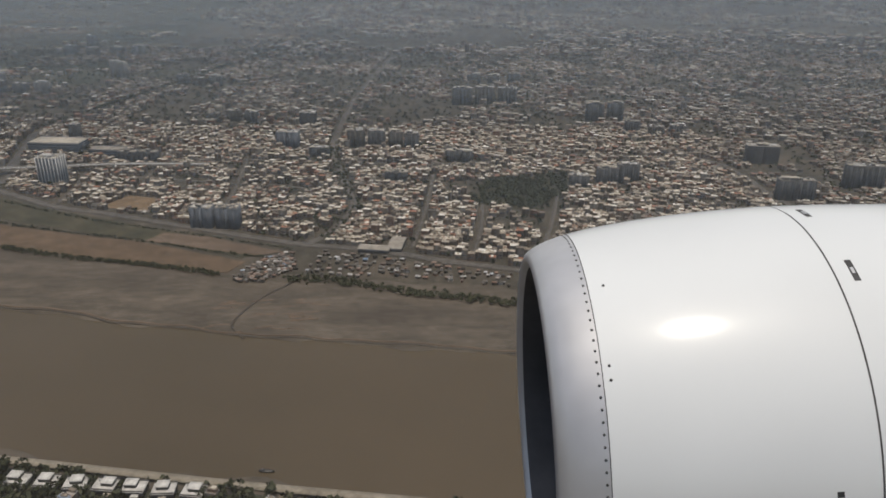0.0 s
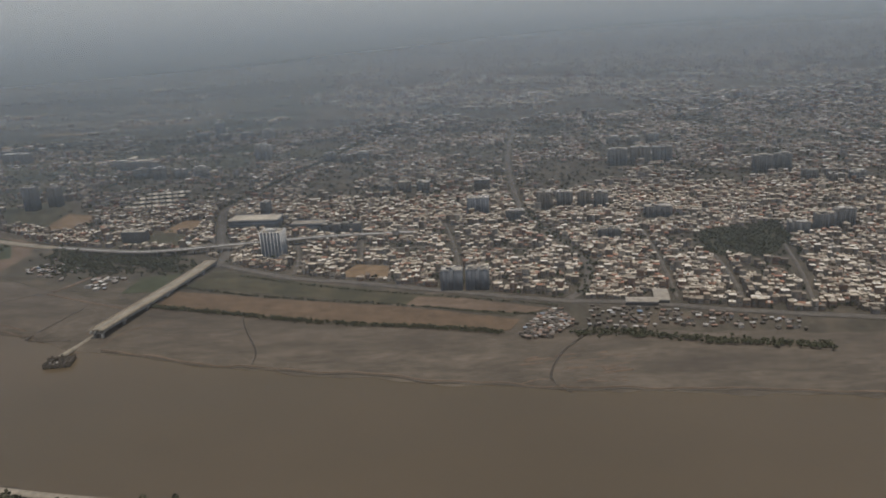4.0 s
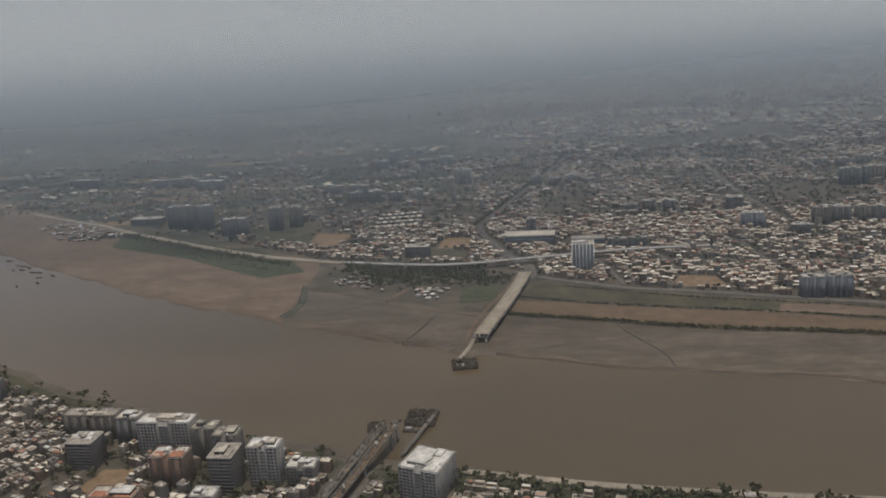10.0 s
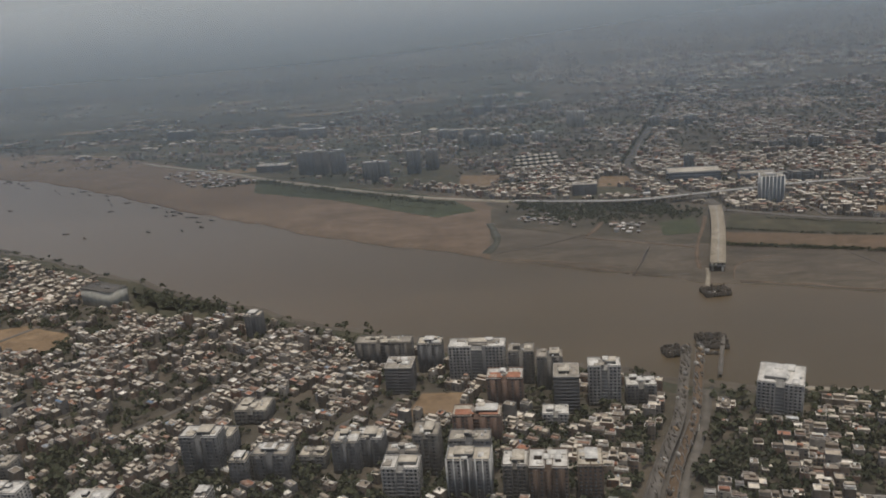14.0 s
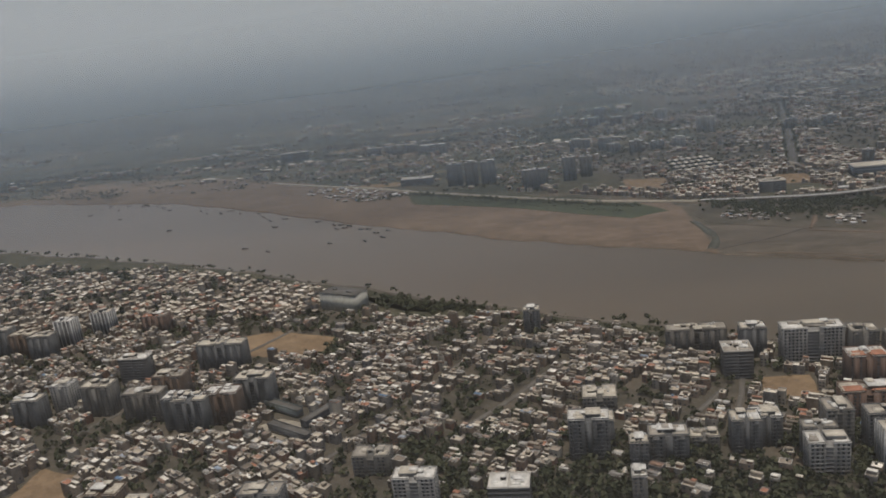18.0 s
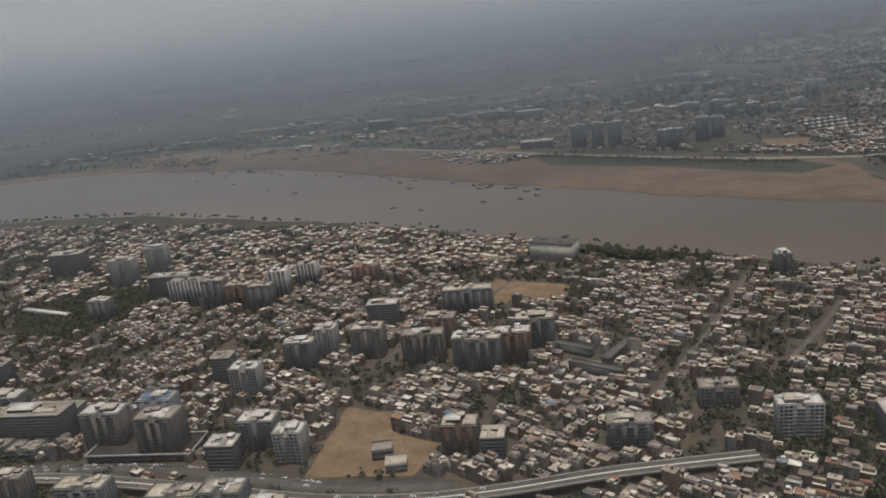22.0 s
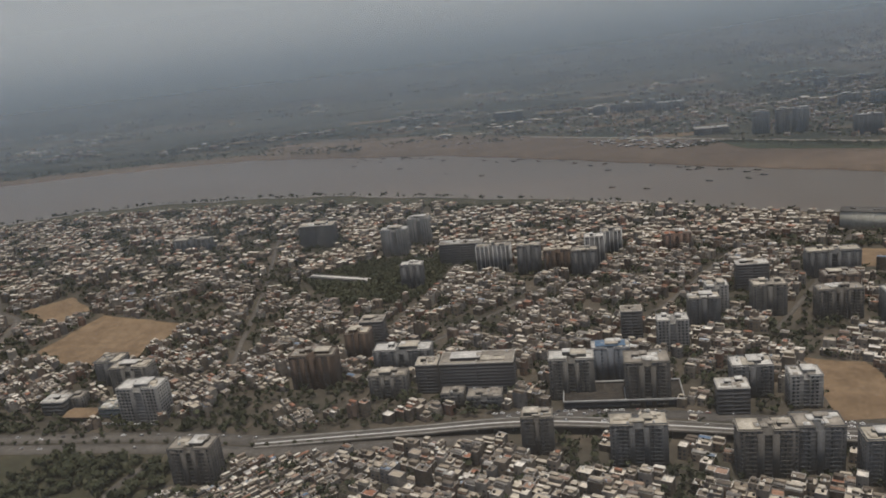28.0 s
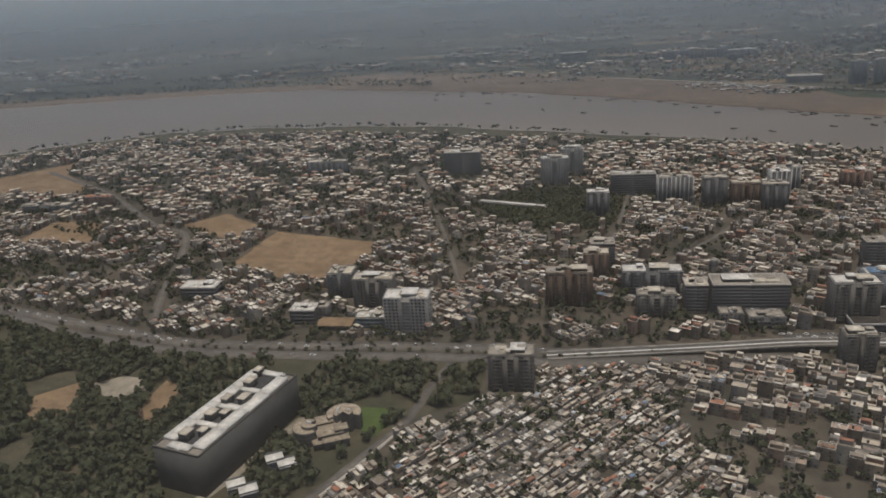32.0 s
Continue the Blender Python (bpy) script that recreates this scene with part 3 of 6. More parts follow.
draped("works_track_4", [(-404, 466), (-400, 490), (-392, 520), (-381, 552), (-372, 582)], 1.3, 0.2, "sand", "sandy haul road beside the bridge", "track", 0.3)
draped("works_track_1", [(-470, 545), (-445, 532), (-427, 523), (-398, 508)], 1.0, 0.15, "sand", "pale works track on the flats", "track", 0.3)
draped("works_track_2", [(-520, 509), (-492, 498), (-470, 488), (-452, 478)], 0.8, 0.15, "sand", "sandy works track on the flats", "track", 0.3)


# ---- haze: added see-through sheets standing in for it, one behind another ----
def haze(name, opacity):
    """Haze painted on a see-through sheet: darker tint low down, paler above."""
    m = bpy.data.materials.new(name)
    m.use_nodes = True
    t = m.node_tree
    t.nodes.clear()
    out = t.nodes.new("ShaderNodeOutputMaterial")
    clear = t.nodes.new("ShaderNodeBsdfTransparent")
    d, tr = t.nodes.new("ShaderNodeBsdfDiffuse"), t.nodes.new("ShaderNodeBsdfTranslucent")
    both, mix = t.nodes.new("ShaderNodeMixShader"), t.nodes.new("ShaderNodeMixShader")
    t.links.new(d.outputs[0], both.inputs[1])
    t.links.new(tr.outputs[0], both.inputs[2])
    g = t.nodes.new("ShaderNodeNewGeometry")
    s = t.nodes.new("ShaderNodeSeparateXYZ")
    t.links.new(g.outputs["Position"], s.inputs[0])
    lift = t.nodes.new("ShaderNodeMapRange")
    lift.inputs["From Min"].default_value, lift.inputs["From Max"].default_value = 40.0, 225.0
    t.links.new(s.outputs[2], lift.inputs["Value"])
    tint = ramp(t, lift.outputs[0], [(0.25, HAZE_LOW if opacity > 0.1 else HAZE_NEAR), (1.0, HAZE_HIGH if opacity > 0.1 else HAZE_NEAR)])
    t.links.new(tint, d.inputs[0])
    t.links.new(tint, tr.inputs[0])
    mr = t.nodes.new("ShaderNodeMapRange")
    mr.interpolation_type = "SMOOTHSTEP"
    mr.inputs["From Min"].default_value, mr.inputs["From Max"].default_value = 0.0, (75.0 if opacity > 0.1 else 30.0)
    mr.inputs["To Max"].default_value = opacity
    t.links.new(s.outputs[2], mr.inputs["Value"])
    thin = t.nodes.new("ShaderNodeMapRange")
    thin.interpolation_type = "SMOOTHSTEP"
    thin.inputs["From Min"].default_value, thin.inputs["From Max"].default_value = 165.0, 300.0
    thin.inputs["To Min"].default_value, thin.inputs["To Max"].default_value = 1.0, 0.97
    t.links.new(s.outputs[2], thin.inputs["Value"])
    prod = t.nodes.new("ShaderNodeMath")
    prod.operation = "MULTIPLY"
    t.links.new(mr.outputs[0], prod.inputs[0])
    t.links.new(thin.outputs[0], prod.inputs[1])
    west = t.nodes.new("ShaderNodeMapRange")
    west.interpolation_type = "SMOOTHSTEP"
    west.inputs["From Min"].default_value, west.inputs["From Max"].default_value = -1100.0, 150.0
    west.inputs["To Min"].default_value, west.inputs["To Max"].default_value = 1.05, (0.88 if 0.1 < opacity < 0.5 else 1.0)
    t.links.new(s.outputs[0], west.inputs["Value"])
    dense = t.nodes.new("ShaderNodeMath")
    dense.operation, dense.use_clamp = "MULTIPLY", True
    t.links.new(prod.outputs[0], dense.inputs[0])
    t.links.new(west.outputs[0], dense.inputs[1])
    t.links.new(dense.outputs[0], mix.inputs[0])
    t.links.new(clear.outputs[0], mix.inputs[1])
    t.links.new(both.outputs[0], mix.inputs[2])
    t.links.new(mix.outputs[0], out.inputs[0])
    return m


# warm tint of the nearest sheet, lifting the darks as haze would
HAZE_NEAR = (0.56, 0.54, 0.50)
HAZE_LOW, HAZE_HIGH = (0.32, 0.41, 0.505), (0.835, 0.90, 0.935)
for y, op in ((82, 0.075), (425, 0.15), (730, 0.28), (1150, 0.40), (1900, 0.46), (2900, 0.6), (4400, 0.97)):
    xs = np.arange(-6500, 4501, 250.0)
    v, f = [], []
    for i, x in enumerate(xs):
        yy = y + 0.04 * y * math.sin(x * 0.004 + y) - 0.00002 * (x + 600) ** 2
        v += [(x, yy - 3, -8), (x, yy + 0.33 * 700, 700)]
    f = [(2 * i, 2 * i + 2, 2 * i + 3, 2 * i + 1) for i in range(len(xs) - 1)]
    tagged(new("haze_veil", raw_mesh("haze_veil", v, f, [haze("painted_haze", op)])), "thin see-through sheet painted as grey summer haze", "haze", kind="structure")

# ---- flyovers and bridge ----
def viaduct(name, pts, half, z, label, pier_gap=14, m="dusty_road"):
    LINES.append((smooth_line(pts, 5.0), half + 1.5))
    c = smooth_line(pts, 3.0)
    ob = thing(name, 0, 0, 0, 0, label, "flyover")
    part("deck", strip("deck", pts, half, z, 0.55, M[m], 3.0), ob)
    for s in (-1, 1):
        side = []
        for i, q in enumerate(c):
            t = (c[min(i + 1, len(c) - 1)] - c[max(i - 1, 0)]).to_2d().normalized()
            side.append((q.x - t.y * s * (half - 0.12), q.y + t.x * s * (half - 0.12), q.z))
        part("parapet", strip("parapet", side, 0.12, z + 0.45, 0.5, M["concrete"], 3.0), ob)
    part("median", strip("median", [tuple(q) for q in c], 0.14, z + 0.3, 0.32, M["white"], 3.0), ob, "whitish dashed median wall")
    pier = solid("pier", [(0, 0, 0, 0.8, 0.8, z - 0.5), (0, 0, z - 1.1, half * 1.4, 0.9, 0.58)], M["concrete"])
    run = 0.0
    for a, b in zip(c, c[1:]):
        run += (b - a).length
        if run > pier_gap:
            run = 0.0
            part("pier", pier, ob, at=pose(b.x, b.y, b.z, 0, 0, math.degrees(math.atan2(b.y - a.y, b.x - a.x)) + 90))
    return ob


viaduct("flyover", [(-520, 664, -3.5), (-470, 640, -1), (-430, 628, 0), (-399, 629, 0), (-370, 634, 0), (-329, 641, 0), (-270, 650, 0), (-200, 656, -1.5)], 3.2, 5.0, "pale concrete road flyover with parapets beside the office tower")
viaduct("flyover", [(-1140, 218, -3.4), (-1078, 219, -2.2), (-1026, 217, 0), (-975, 208, 0), (-930, 197, 0), (-898, 190, 0), (-863, 187, 0), (-830, 190, 0), (-790, 197, 0), (-740, 205, -2)], 3.3, 4.0, "long grey concrete flyover carrying traffic past apartment blocks")

bridge = thing("river_bridge", 0, 0, 0, 0, "unfinished pale concrete river bridge ending above the mud flat", "bridge")
BR = [(-361, 596), (-366, 570), (-378, 520), (-392, 468), (-394, 459)]
LINES.append((smooth_line(BR), 8))
part("deck", strip("deck", BR, 4.9, 4.6, 0.5, M["deck"], 4.0), bridge)
for s in (-4.7, 4.7):
    part("parapet", strip("parapet", [(x + s, y + s * 0.22) for x, y in BR], 0.2, 5.2, 0.7, M["deck"], 4.0), bridge)
part("median", strip("median", BR, 0.35, 4.95, 0.3, M["concrete"], 4.0), bridge)
for s in (-4.2, -1.4, 1.4, 4.2):
    part("girder", strip("girder", [(x + s, y + s * 0.22) for x, y in BR], 0.5, 4.05, 1.7, M["concrete"], 4.0), bridge, "grey concrete girder")
pier_b = solid("pier", [(-3, 0, -4, 1.3, 1.6, 6.0), (3, 0, -4, 1.3, 1.6, 6.0), (0, 0, 1.7, 9.6, 1.8, 0.6)], M["concrete"])
for k in range(7):
    t = k / 6
    q = smooth_line(BR, 2.0)[int(t * (len(smooth_line(BR, 2.0)) - 1))]
    part("pier", pier_b, bridge, at=pose(q.x, q.y + (1.5 if k == 6 else 0), 0, 0, 0, -14))

ramp_b = thing("bridge_ramp", 0, 0, 0, 0, "unfinished concrete bridge ramp reaching out over the near bank", "bridge")
RA = [(-484, 205, -3.0), (-474, 235, -1.5), (-460, 268, 0), (-451, 300, 0.4), (-443, 330, 0.5), (-441, 338, 0.5)]
LINES.append((smooth_line(RA), 7))
part("deck", strip("deck", RA, 2.4, 4.4, 0.5, M["dusty_road"], 4.0), ramp_b)
part("deck", strip("deck", [(x + 7, y + 1.2, z) for x, y, z in RA[:-1]], 2.0, 4.2, 0.5, M["orange"], 4.0), ramp_b)
for s in (-2.5, 2.5, 4.8, 9.2):
    part("parapet", strip("parapet", [(x + s, y + s * 0.2, z) for x, y, z in RA[:-1]], 0.14, 4.95, 0.6, M["dusty_road"], 4.0), ramp_b)
pier_r = solid("pier", [(0, 0, -5, 1.2, 1.5, 8.9)], M["concrete"])
for x, y, z in RA[2:]:
    part("pier", pier_r, ramp_b, at=pose(x, y - 2, 0, 0, 0, 18))
    part("pier", pier_r, ramp_b, at=pose(x + 7, y - 3, -0.2, 0, 0, 18))


rng_r = random.Random(31)
for side, mat_ in ((0.0, "rubble"), (7.0, "metal")):
    bars = []
    for (x, y, z), (x2, y2, z2) in zip(RA, RA[1:]):
        for k in range(26):
            t = rng_r.random()
            bars.append((x + (x2 - x) * t + side + rng_r.uniform(-2.2, 2.2), y + (y2 - y) * t + 0.17 * side, 4.3 + z + (z2 - z) * t, rng_r.uniform(0.15, 0.5), rng_r.uniform(1.0, 4.5), rng_r.uniform(0.25, 0.9)))
    tagged(part("formwork", solid("formwork", bars, M[mat_]), ramp_b, "dark formwork timber and steel lying on the deck"), kind="stuff")
for k in range(46):
    x, y, z = RA[k % 5]
    x2, y2, z2 = RA[k % 5 + 1]
    t = rng_r.random()
    o = rng_r.choice((-1.6, 0.5, 1.8, 5.6, 7.0, 8.4))
    w_, d_, h_ = rng_r.uniform(0.4, 1.6), rng_r.uniform(0.6, 3.2), rng_r.uniform(0.3, 1.3)
    part("site_block", solid("site_block", [(0, 0, 0, w_, d_, h_)], M[("metal", "rubble", "concrete", "tan")[k % 4]]), ramp_b, "block of building material on the deck", at=pose(x + (x2 - x) * t + o, y + (y2 - y) * t + 0.2 * o, 4.3 + z + (z2 - z) * t, 0, 0, 18))


def caisson(x, y, w, d, ang, label):
    ob = thing("cofferdam", x, y, WATER_Z, ang, label, "cofferdam", "pier works in the river")
    part("sheet_pile_wall", solid("sheet_pile_wall", [(-w / 2, 0, -2, 0.5, d, 4.2), (w / 2, 0, -2, 0.5, d, 4.2), (0, -d / 2, -2, w, 0.5, 4.2), (0, d / 2, -2, w, 0.5, 4.2)], M["rubble"]), ob, "dark rusted sheet-pile wall")
    part("fill", solid("fill", [(0, 0, -2, w - 0.6, d - 0.6, 2.5)], M["rubble"]), ob)
    rng = random.Random(int(x))
    heap = [(rng.uniform(-w, w) * 0.46, rng.uniform(-d, d) * 0.46, 0.2, rng.uniform(0.5, 2.6), rng.uniform(0.5, 2.2), rng.uniform(0.6, 2.6)) for k in range(46)]
    heap += [(sgn * w / 2, rng.uniform(-d, d) / 2, -1, 0.7, rng.uniform(0.6, 2.0), rng.uniform(3.2, 4.6)) for sgn in (-1, 1) for k in range(6)]
    heap += [(rng.uniform(-w, w) / 2, sgn * d / 2, -1, rng.uniform(0.6, 2.0), 0.7, rng.uniform(3.2, 4.6)) for sgn in (-1, 1) for k in range(6)]
    tagged(part("rubble_heap", solid("rubble_heap", heap, M["rubble"]), ob, "jagged dark rubble and pile heads"), kind="stuff")
    for k in range(3):
        part("site_block", solid("site_block", [(rng.uniform(-w, w) * 0.35, rng.uniform(-d, d) * 0.35, 0.4, rng.uniform(0.8, 2.2), rng.uniform(0.8, 1.8), rng.uniform(0.6, 2.0))], M["metal" if k % 2 else "concrete"]), ob)
    return ob


caisson(-404, 427, 15, 12, 8, "dark rubble-filled cofferdam at the bridge's end")
caisson(-424, 357, 15, 15, -6, "dark sheet-pile cofferdam standing in the river")
pontoon = thing("pontoon", -428, 345, WATER_Z, -8, "small works pontoon with a pale cabin beside the cofferdam", "boat")
part("hull", solid("hull", [(0, 0, -0.4, 9, 3.4, 1.0)], M["rubble"]), pontoon)
part("cabin", solid("cabin", [(-1.5, 0.2, 0.6, 3.2, 2.0, 1.5)], M["t_white"]), pontoon, "pale cabin")
part("crate", solid("crate", [(2.4, -0.4, 0.6, 1.8, 1.2, 0.8)], M["metal"]), pontoon)
caisson(-446, 347, 9, 9, 10, "dark half-built pier cofferdam near the bank")
jet = thing("jetty", 0, 0, 0, 0, "narrow steel works jetty over the river", "jetty")
JE = [(-430, 318), (-416, 364)]
part("deck", strip("deck", JE, 1.1, -1.4, 0.4, M["dusty_road"], 4.0), jet)
for k in range(9):
    x, y = -430 + 14 * k / 8, 318 + 46 * k / 8
    part("pile", solid("pile", [(-0.8, 0, -6, 0.3, 0.3, 4.3), (0.8, 0, -6, 0.3, 0.3, 4.3)], M["metal"]), jet, at=pose(x, y, 0))
jet2 = thing("jetty", 0, 0, 0, 0, "pale works causeway to the cofferdam", "jetty")
part("deck", strip("deck", [(-407, 434), (-402, 452), (-399, 466)], 1.3, -1.2, 1.8, M["pale"], 3.0), jet2)


# ---- where houses and trees may stand ----
CELL = 2.0
GX0, GX1, GY0, GY1 = -2000, 420, 40, 1300
NXc, NYc = int((GX1 - GX0) / CELL), int((GY1 - GY0) / CELL)
mx_, my_ = np.meshgrid(GX0 + (np.arange(NXc) + 0.5) * CELL, GY0 + (np.arange(NYc) + 0.5) * CELL, indexing="ij")
free = np.ones((NXc, NYc), dtype=bool)
line_free = np.ones((NXc, NYc), dtype=bool)


def inside(px, py, poly):
    r = np.zeros(px.shape, dtype=bool)
    n = len(poly)
    for i in range(n):
        (x1, y1), (x2, y2) = poly[i], poly[(i + 1) % n]
        if y1 == y2:
            continue
        c = ((y1 > py) != (y2 > py)) & (px < (x2 - x1) * (py - y1) / (y2 - y1) + x1)
        r ^= c
    return r


def block_poly(poly, grid):
    xs, ys = [p[0] for p in poly], [p[1] for p in poly]
    i0, i1 = max(0, int((min(xs) - GX0) / CELL)), min(NXc, int((max(xs) - GX0) / CELL) + 2)
    j0, j1 = max(0, int((min(ys) - GY0) / CELL)), min(NYc, int((max(ys) - GY0) / CELL) + 2)
    if i1 > i0 and j1 > j0:
        grid[i0:i1, j0:j1] &= ~inside(mx_[i0:i1, j0:j1], my_[i0:i1, j0:j1], poly)


def block_disc(x, y, r, grid):
    i0, i1 = max(0, int((x - r - GX0) / CELL)), min(NXc, int((x + r - GX0) / CELL) + 2)
    j0, j1 = max(0, int((y - r - GY0) / CELL)), min(NYc, int((y + r - GY0) / CELL) + 2)
    if i1 > i0 and j1 > j0:
        grid[i0:i1, j0:j1] &= (mx_[i0:i1, j0:j1] - x) ** 2 + (my_[i0:i1, j0:j1] - y) ** 2 > r * r


for poly in BLOCKED:
    block_poly(poly, free)
for line, r in LINES:
    for q in line:
        block_disc(q.x, q.y, r, free)
        block_disc(q.x, q.y, r, line_free)
nb, fb = near_bank(mx_[:, 0]), far_bank(mx_[:, 0])
setback = np.interp(mx_[:, 0], (-2000, -1344, -1200, -1035, -904, -830, -758, -720, -620, -400, 0), (45, 60, 62, 44, 28, 28, 45, 28, 24, 22, 10))
north_edge = np.interp(mx_[:, 0], (-2000, -1400, -1000, -900, -700, -560, -540, -440, -400, -372, -345, -200, -100, 60, 300), (1200, 1120, 1010, 930, 800, 695, 678, 645, 640, 620, 592, 522, 486, 440, 400))
river = (my_ > (nb - setback)[:, None]) & (my_ < north_edge[:, None])
free &= ~river
wet = (my_ > (nb - 8)[:, None]) & (my_ < (fb + 3)[:, None])


def cell_ok(x, y, grid, outside=True):
    i, j = ((np.asarray(x) - GX0) / CELL).astype(int), ((np.asarray(y) - GY0) / CELL).astype(int)
    ok = (i >= 0) & (i < NXc) & (j >= 0) & (j < NYc)
    r = np.full(np.shape(x), outside)
    r[ok] = grid[i[ok], j[ok]]
    return r


def block_box(x, y, w, d, ang, margin, grid):
    """Keeps a turned rectangle and a margin round it free."""
    lo, hi = min(w, d), max(w, d)
    ax = radians(ang + (0 if w > d else 90))
    for t in np.arange(-(hi - lo) / 2, (hi - lo) / 2 + 0.1, max(2.0, lo / 2)):
        block_disc(x + t * math.cos(ax), y + t * math.sin(ax), lo * 0.6 + margin, grid)


# ---- apartment towers and larger buildings ----
M["fin"] = surface("pale_fin", [(0.3, (0.36, 0.36, 0.355)), (0.7, (0.46, 0.455, 0.44))], 0.8, 0.2)
TANK = lathe("water_tank", [(0.0, 0.0), (0.5, 0.0), (0.52, 0.2), (0.5, 0.75), (0.2, 0.95), (0.0, 0.97)], 10, M["tank"])
WIN = solid("window", [(0, 0, 0, 0.8, 0.14, 0.8)], M["window"])
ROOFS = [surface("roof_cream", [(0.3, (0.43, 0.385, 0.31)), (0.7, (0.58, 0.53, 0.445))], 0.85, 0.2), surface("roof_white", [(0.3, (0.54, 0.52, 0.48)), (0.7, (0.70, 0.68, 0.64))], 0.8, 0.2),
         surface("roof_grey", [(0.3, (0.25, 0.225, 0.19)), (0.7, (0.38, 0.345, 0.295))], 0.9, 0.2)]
LABELS = {"white": "white-painted apartment tower with a bright flat roof", "cream": "cream apartment block with stair heads on a flat roof", "beige": "beige plastered apartment block with a flat roof", "grey": "weathered grey apartment tower with rows of windows",
          "brown": "brown-plastered apartment tower with a flat roof", "red": "apartment block with terracotta-tiled roof terraces", "dark": "dark-faced commercial block with a pale roof", "striped": "grey apartment tower with tall white fins",
          "blue": "blue-grey apartment tower with a flat roof", "teal": "low glassy teal-grey showroom building", "stripedblue": "white office tower with dark vertical glazing strips"}
n_tower = 0


def tower(x, y, w, d, h, ang, style):
    """A block with two wings, floor bands, windows floor by floor, parapets, stair heads and tanks."""
    global n_tower
    n_tower += 1
    rng = random.Random(n_tower * 7 + 3)
    ob = thing("apartment_tower" if h > 8 else "commercial_building", x, y, 0, ang, LABELS[style], "building", "apartment blocks of the town")
    block_box(x, y, w, d, ang, 2.4, free)
    block_box(x, y, w, d, ang, 1.0, line_free)
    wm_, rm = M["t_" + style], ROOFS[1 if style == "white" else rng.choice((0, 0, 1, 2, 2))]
    fl = 1.5
    nf = max(2, int(h / fl))
    fl = h / nf
    wing = 0.40 if w > 9 and style not in ("dark", "teal", "stripedblue") else 0.5
    rec = 0.0 if wing == 0.5 else 1.1
    body = [(-w / 2 + w * wing / 2, 0, 0, w * wing, d, h), (w / 2 - w * wing / 2, 0, 0, w * wing, d, h)]
    if rec:
        body.append((0, 0.2, 0, w * (1 - 2 * wing) + 0.02, d - 2 * rec, h - 0.15))
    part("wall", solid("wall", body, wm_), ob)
    bands = [(0, 0, k * fl - 0.09, w + 0.16, d + 0.16, 0.12) for k in range(1, nf)]
    if style not in ("dark", "blue", "stripedblue", "striped"):
        tagged(part("floor_band", solid("floor_band", bands, wm_), ob), kind="stuff")
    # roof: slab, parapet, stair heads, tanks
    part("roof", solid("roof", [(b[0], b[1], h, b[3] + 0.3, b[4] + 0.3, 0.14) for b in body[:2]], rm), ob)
    for bx, by, _, bw, bd, _ in body[:2]:
        rim = []
        for ex, zz in ((0.0, h + 0.1), (0.0, h + 0.64), (0.2, h + 0.64), (0.2, h + 0.14)):
            rim += [(bx - bw / 2 + ex, by - bd / 2 + ex, zz), (bx + bw / 2 - ex, by - bd / 2 + ex, zz), (bx + bw / 2 - ex, by + bd / 2 - ex, zz), (bx - bw / 2 + ex, by + bd / 2 - ex, zz)]
        faces = [(4 * r + i, 4 * r + (i + 1) % 4, 4 * r + 4 + (i + 1) % 4, 4 * r + 4 + i) for r in range(3) for i in range(4)]
        part("parapet", raw_mesh("parapet", rim, faces, [wm_ if style != "dark" else M["trim"]]), ob)
    for k in range(2 if w > 12 else 1):
        sx = rng.uniform(-0.3, 0.3) * w
        sw, sd, sh = rng.uniform(1.8, 3.2), rng.uniform(1.8, min(3.4, d * 0.5)), rng.uniform(1.1, 2.0)
        sy = rng.uniform(-0.15, 0.25) * d
        hd = part("stair_head", solid("stair_head", [(sx, sy, h, sw, sd, sh)], wm_), ob)
        part("head_roof", solid("head_roof", [(sx, sy, h + sh, sw + 0.4, sd + 0.4, 0.14)], rm), hd)
    if h > 9 and w > 10 and style not in ("dark", "teal", "stripedblue", "striped", "white"):
        nb_ = max(3, int(w / 4.2))
        cols_b = [(-w / 2 + w * (k + 0.5) / nb_, sgn * (d / 2 + 0.2), 0, w / nb_ * rng.uniform(0.35, 0.5), 0.5, h * rng.uniform(0.9, 0.985)) for k in range(nb_) for sgn in (-1, 1)]
        tagged(part("bay", solid("bay", cols_b, wm_), ob), kind="stuff")
    if h > 10 and rng.random() < 0.55:
        px_, pw_, pd_ = rng.uniform(-0.22, 0.22) * w, w * rng.uniform(0.3, 0.48), d * rng.uniform(0.45, 0.7)
        pent = part("penthouse", solid("penthouse", [(px_, 0, h + 0.1, pw_, pd_, 1.5)], wm_), ob)
        part("penthouse_roof", solid("penthouse_roof", [(px_, 0, h + 1.6, pw_ + 0.4, pd_ + 0.4, 0.16)], ROOFS[rng.choice((0, 1))]), pent)
    clutter = []
    for k in range(rng.randint(4, 7)):
        cw, cd = rng.uniform(0.12, 0.3) * w, rng.uniform(0.15, 0.35) * d
        clutter.append((rng.uniform(-0.36, 0.36) * w, rng.uniform(-0.34, 0.34) * d, h + 0.1, cw, cd, rng.uniform(0.25, 1.0)))
    tagged(part("roof_terrace", solid("roof_terrace", clutter, ROOFS[rng.randrange(3)]), ob), kind="stuff")
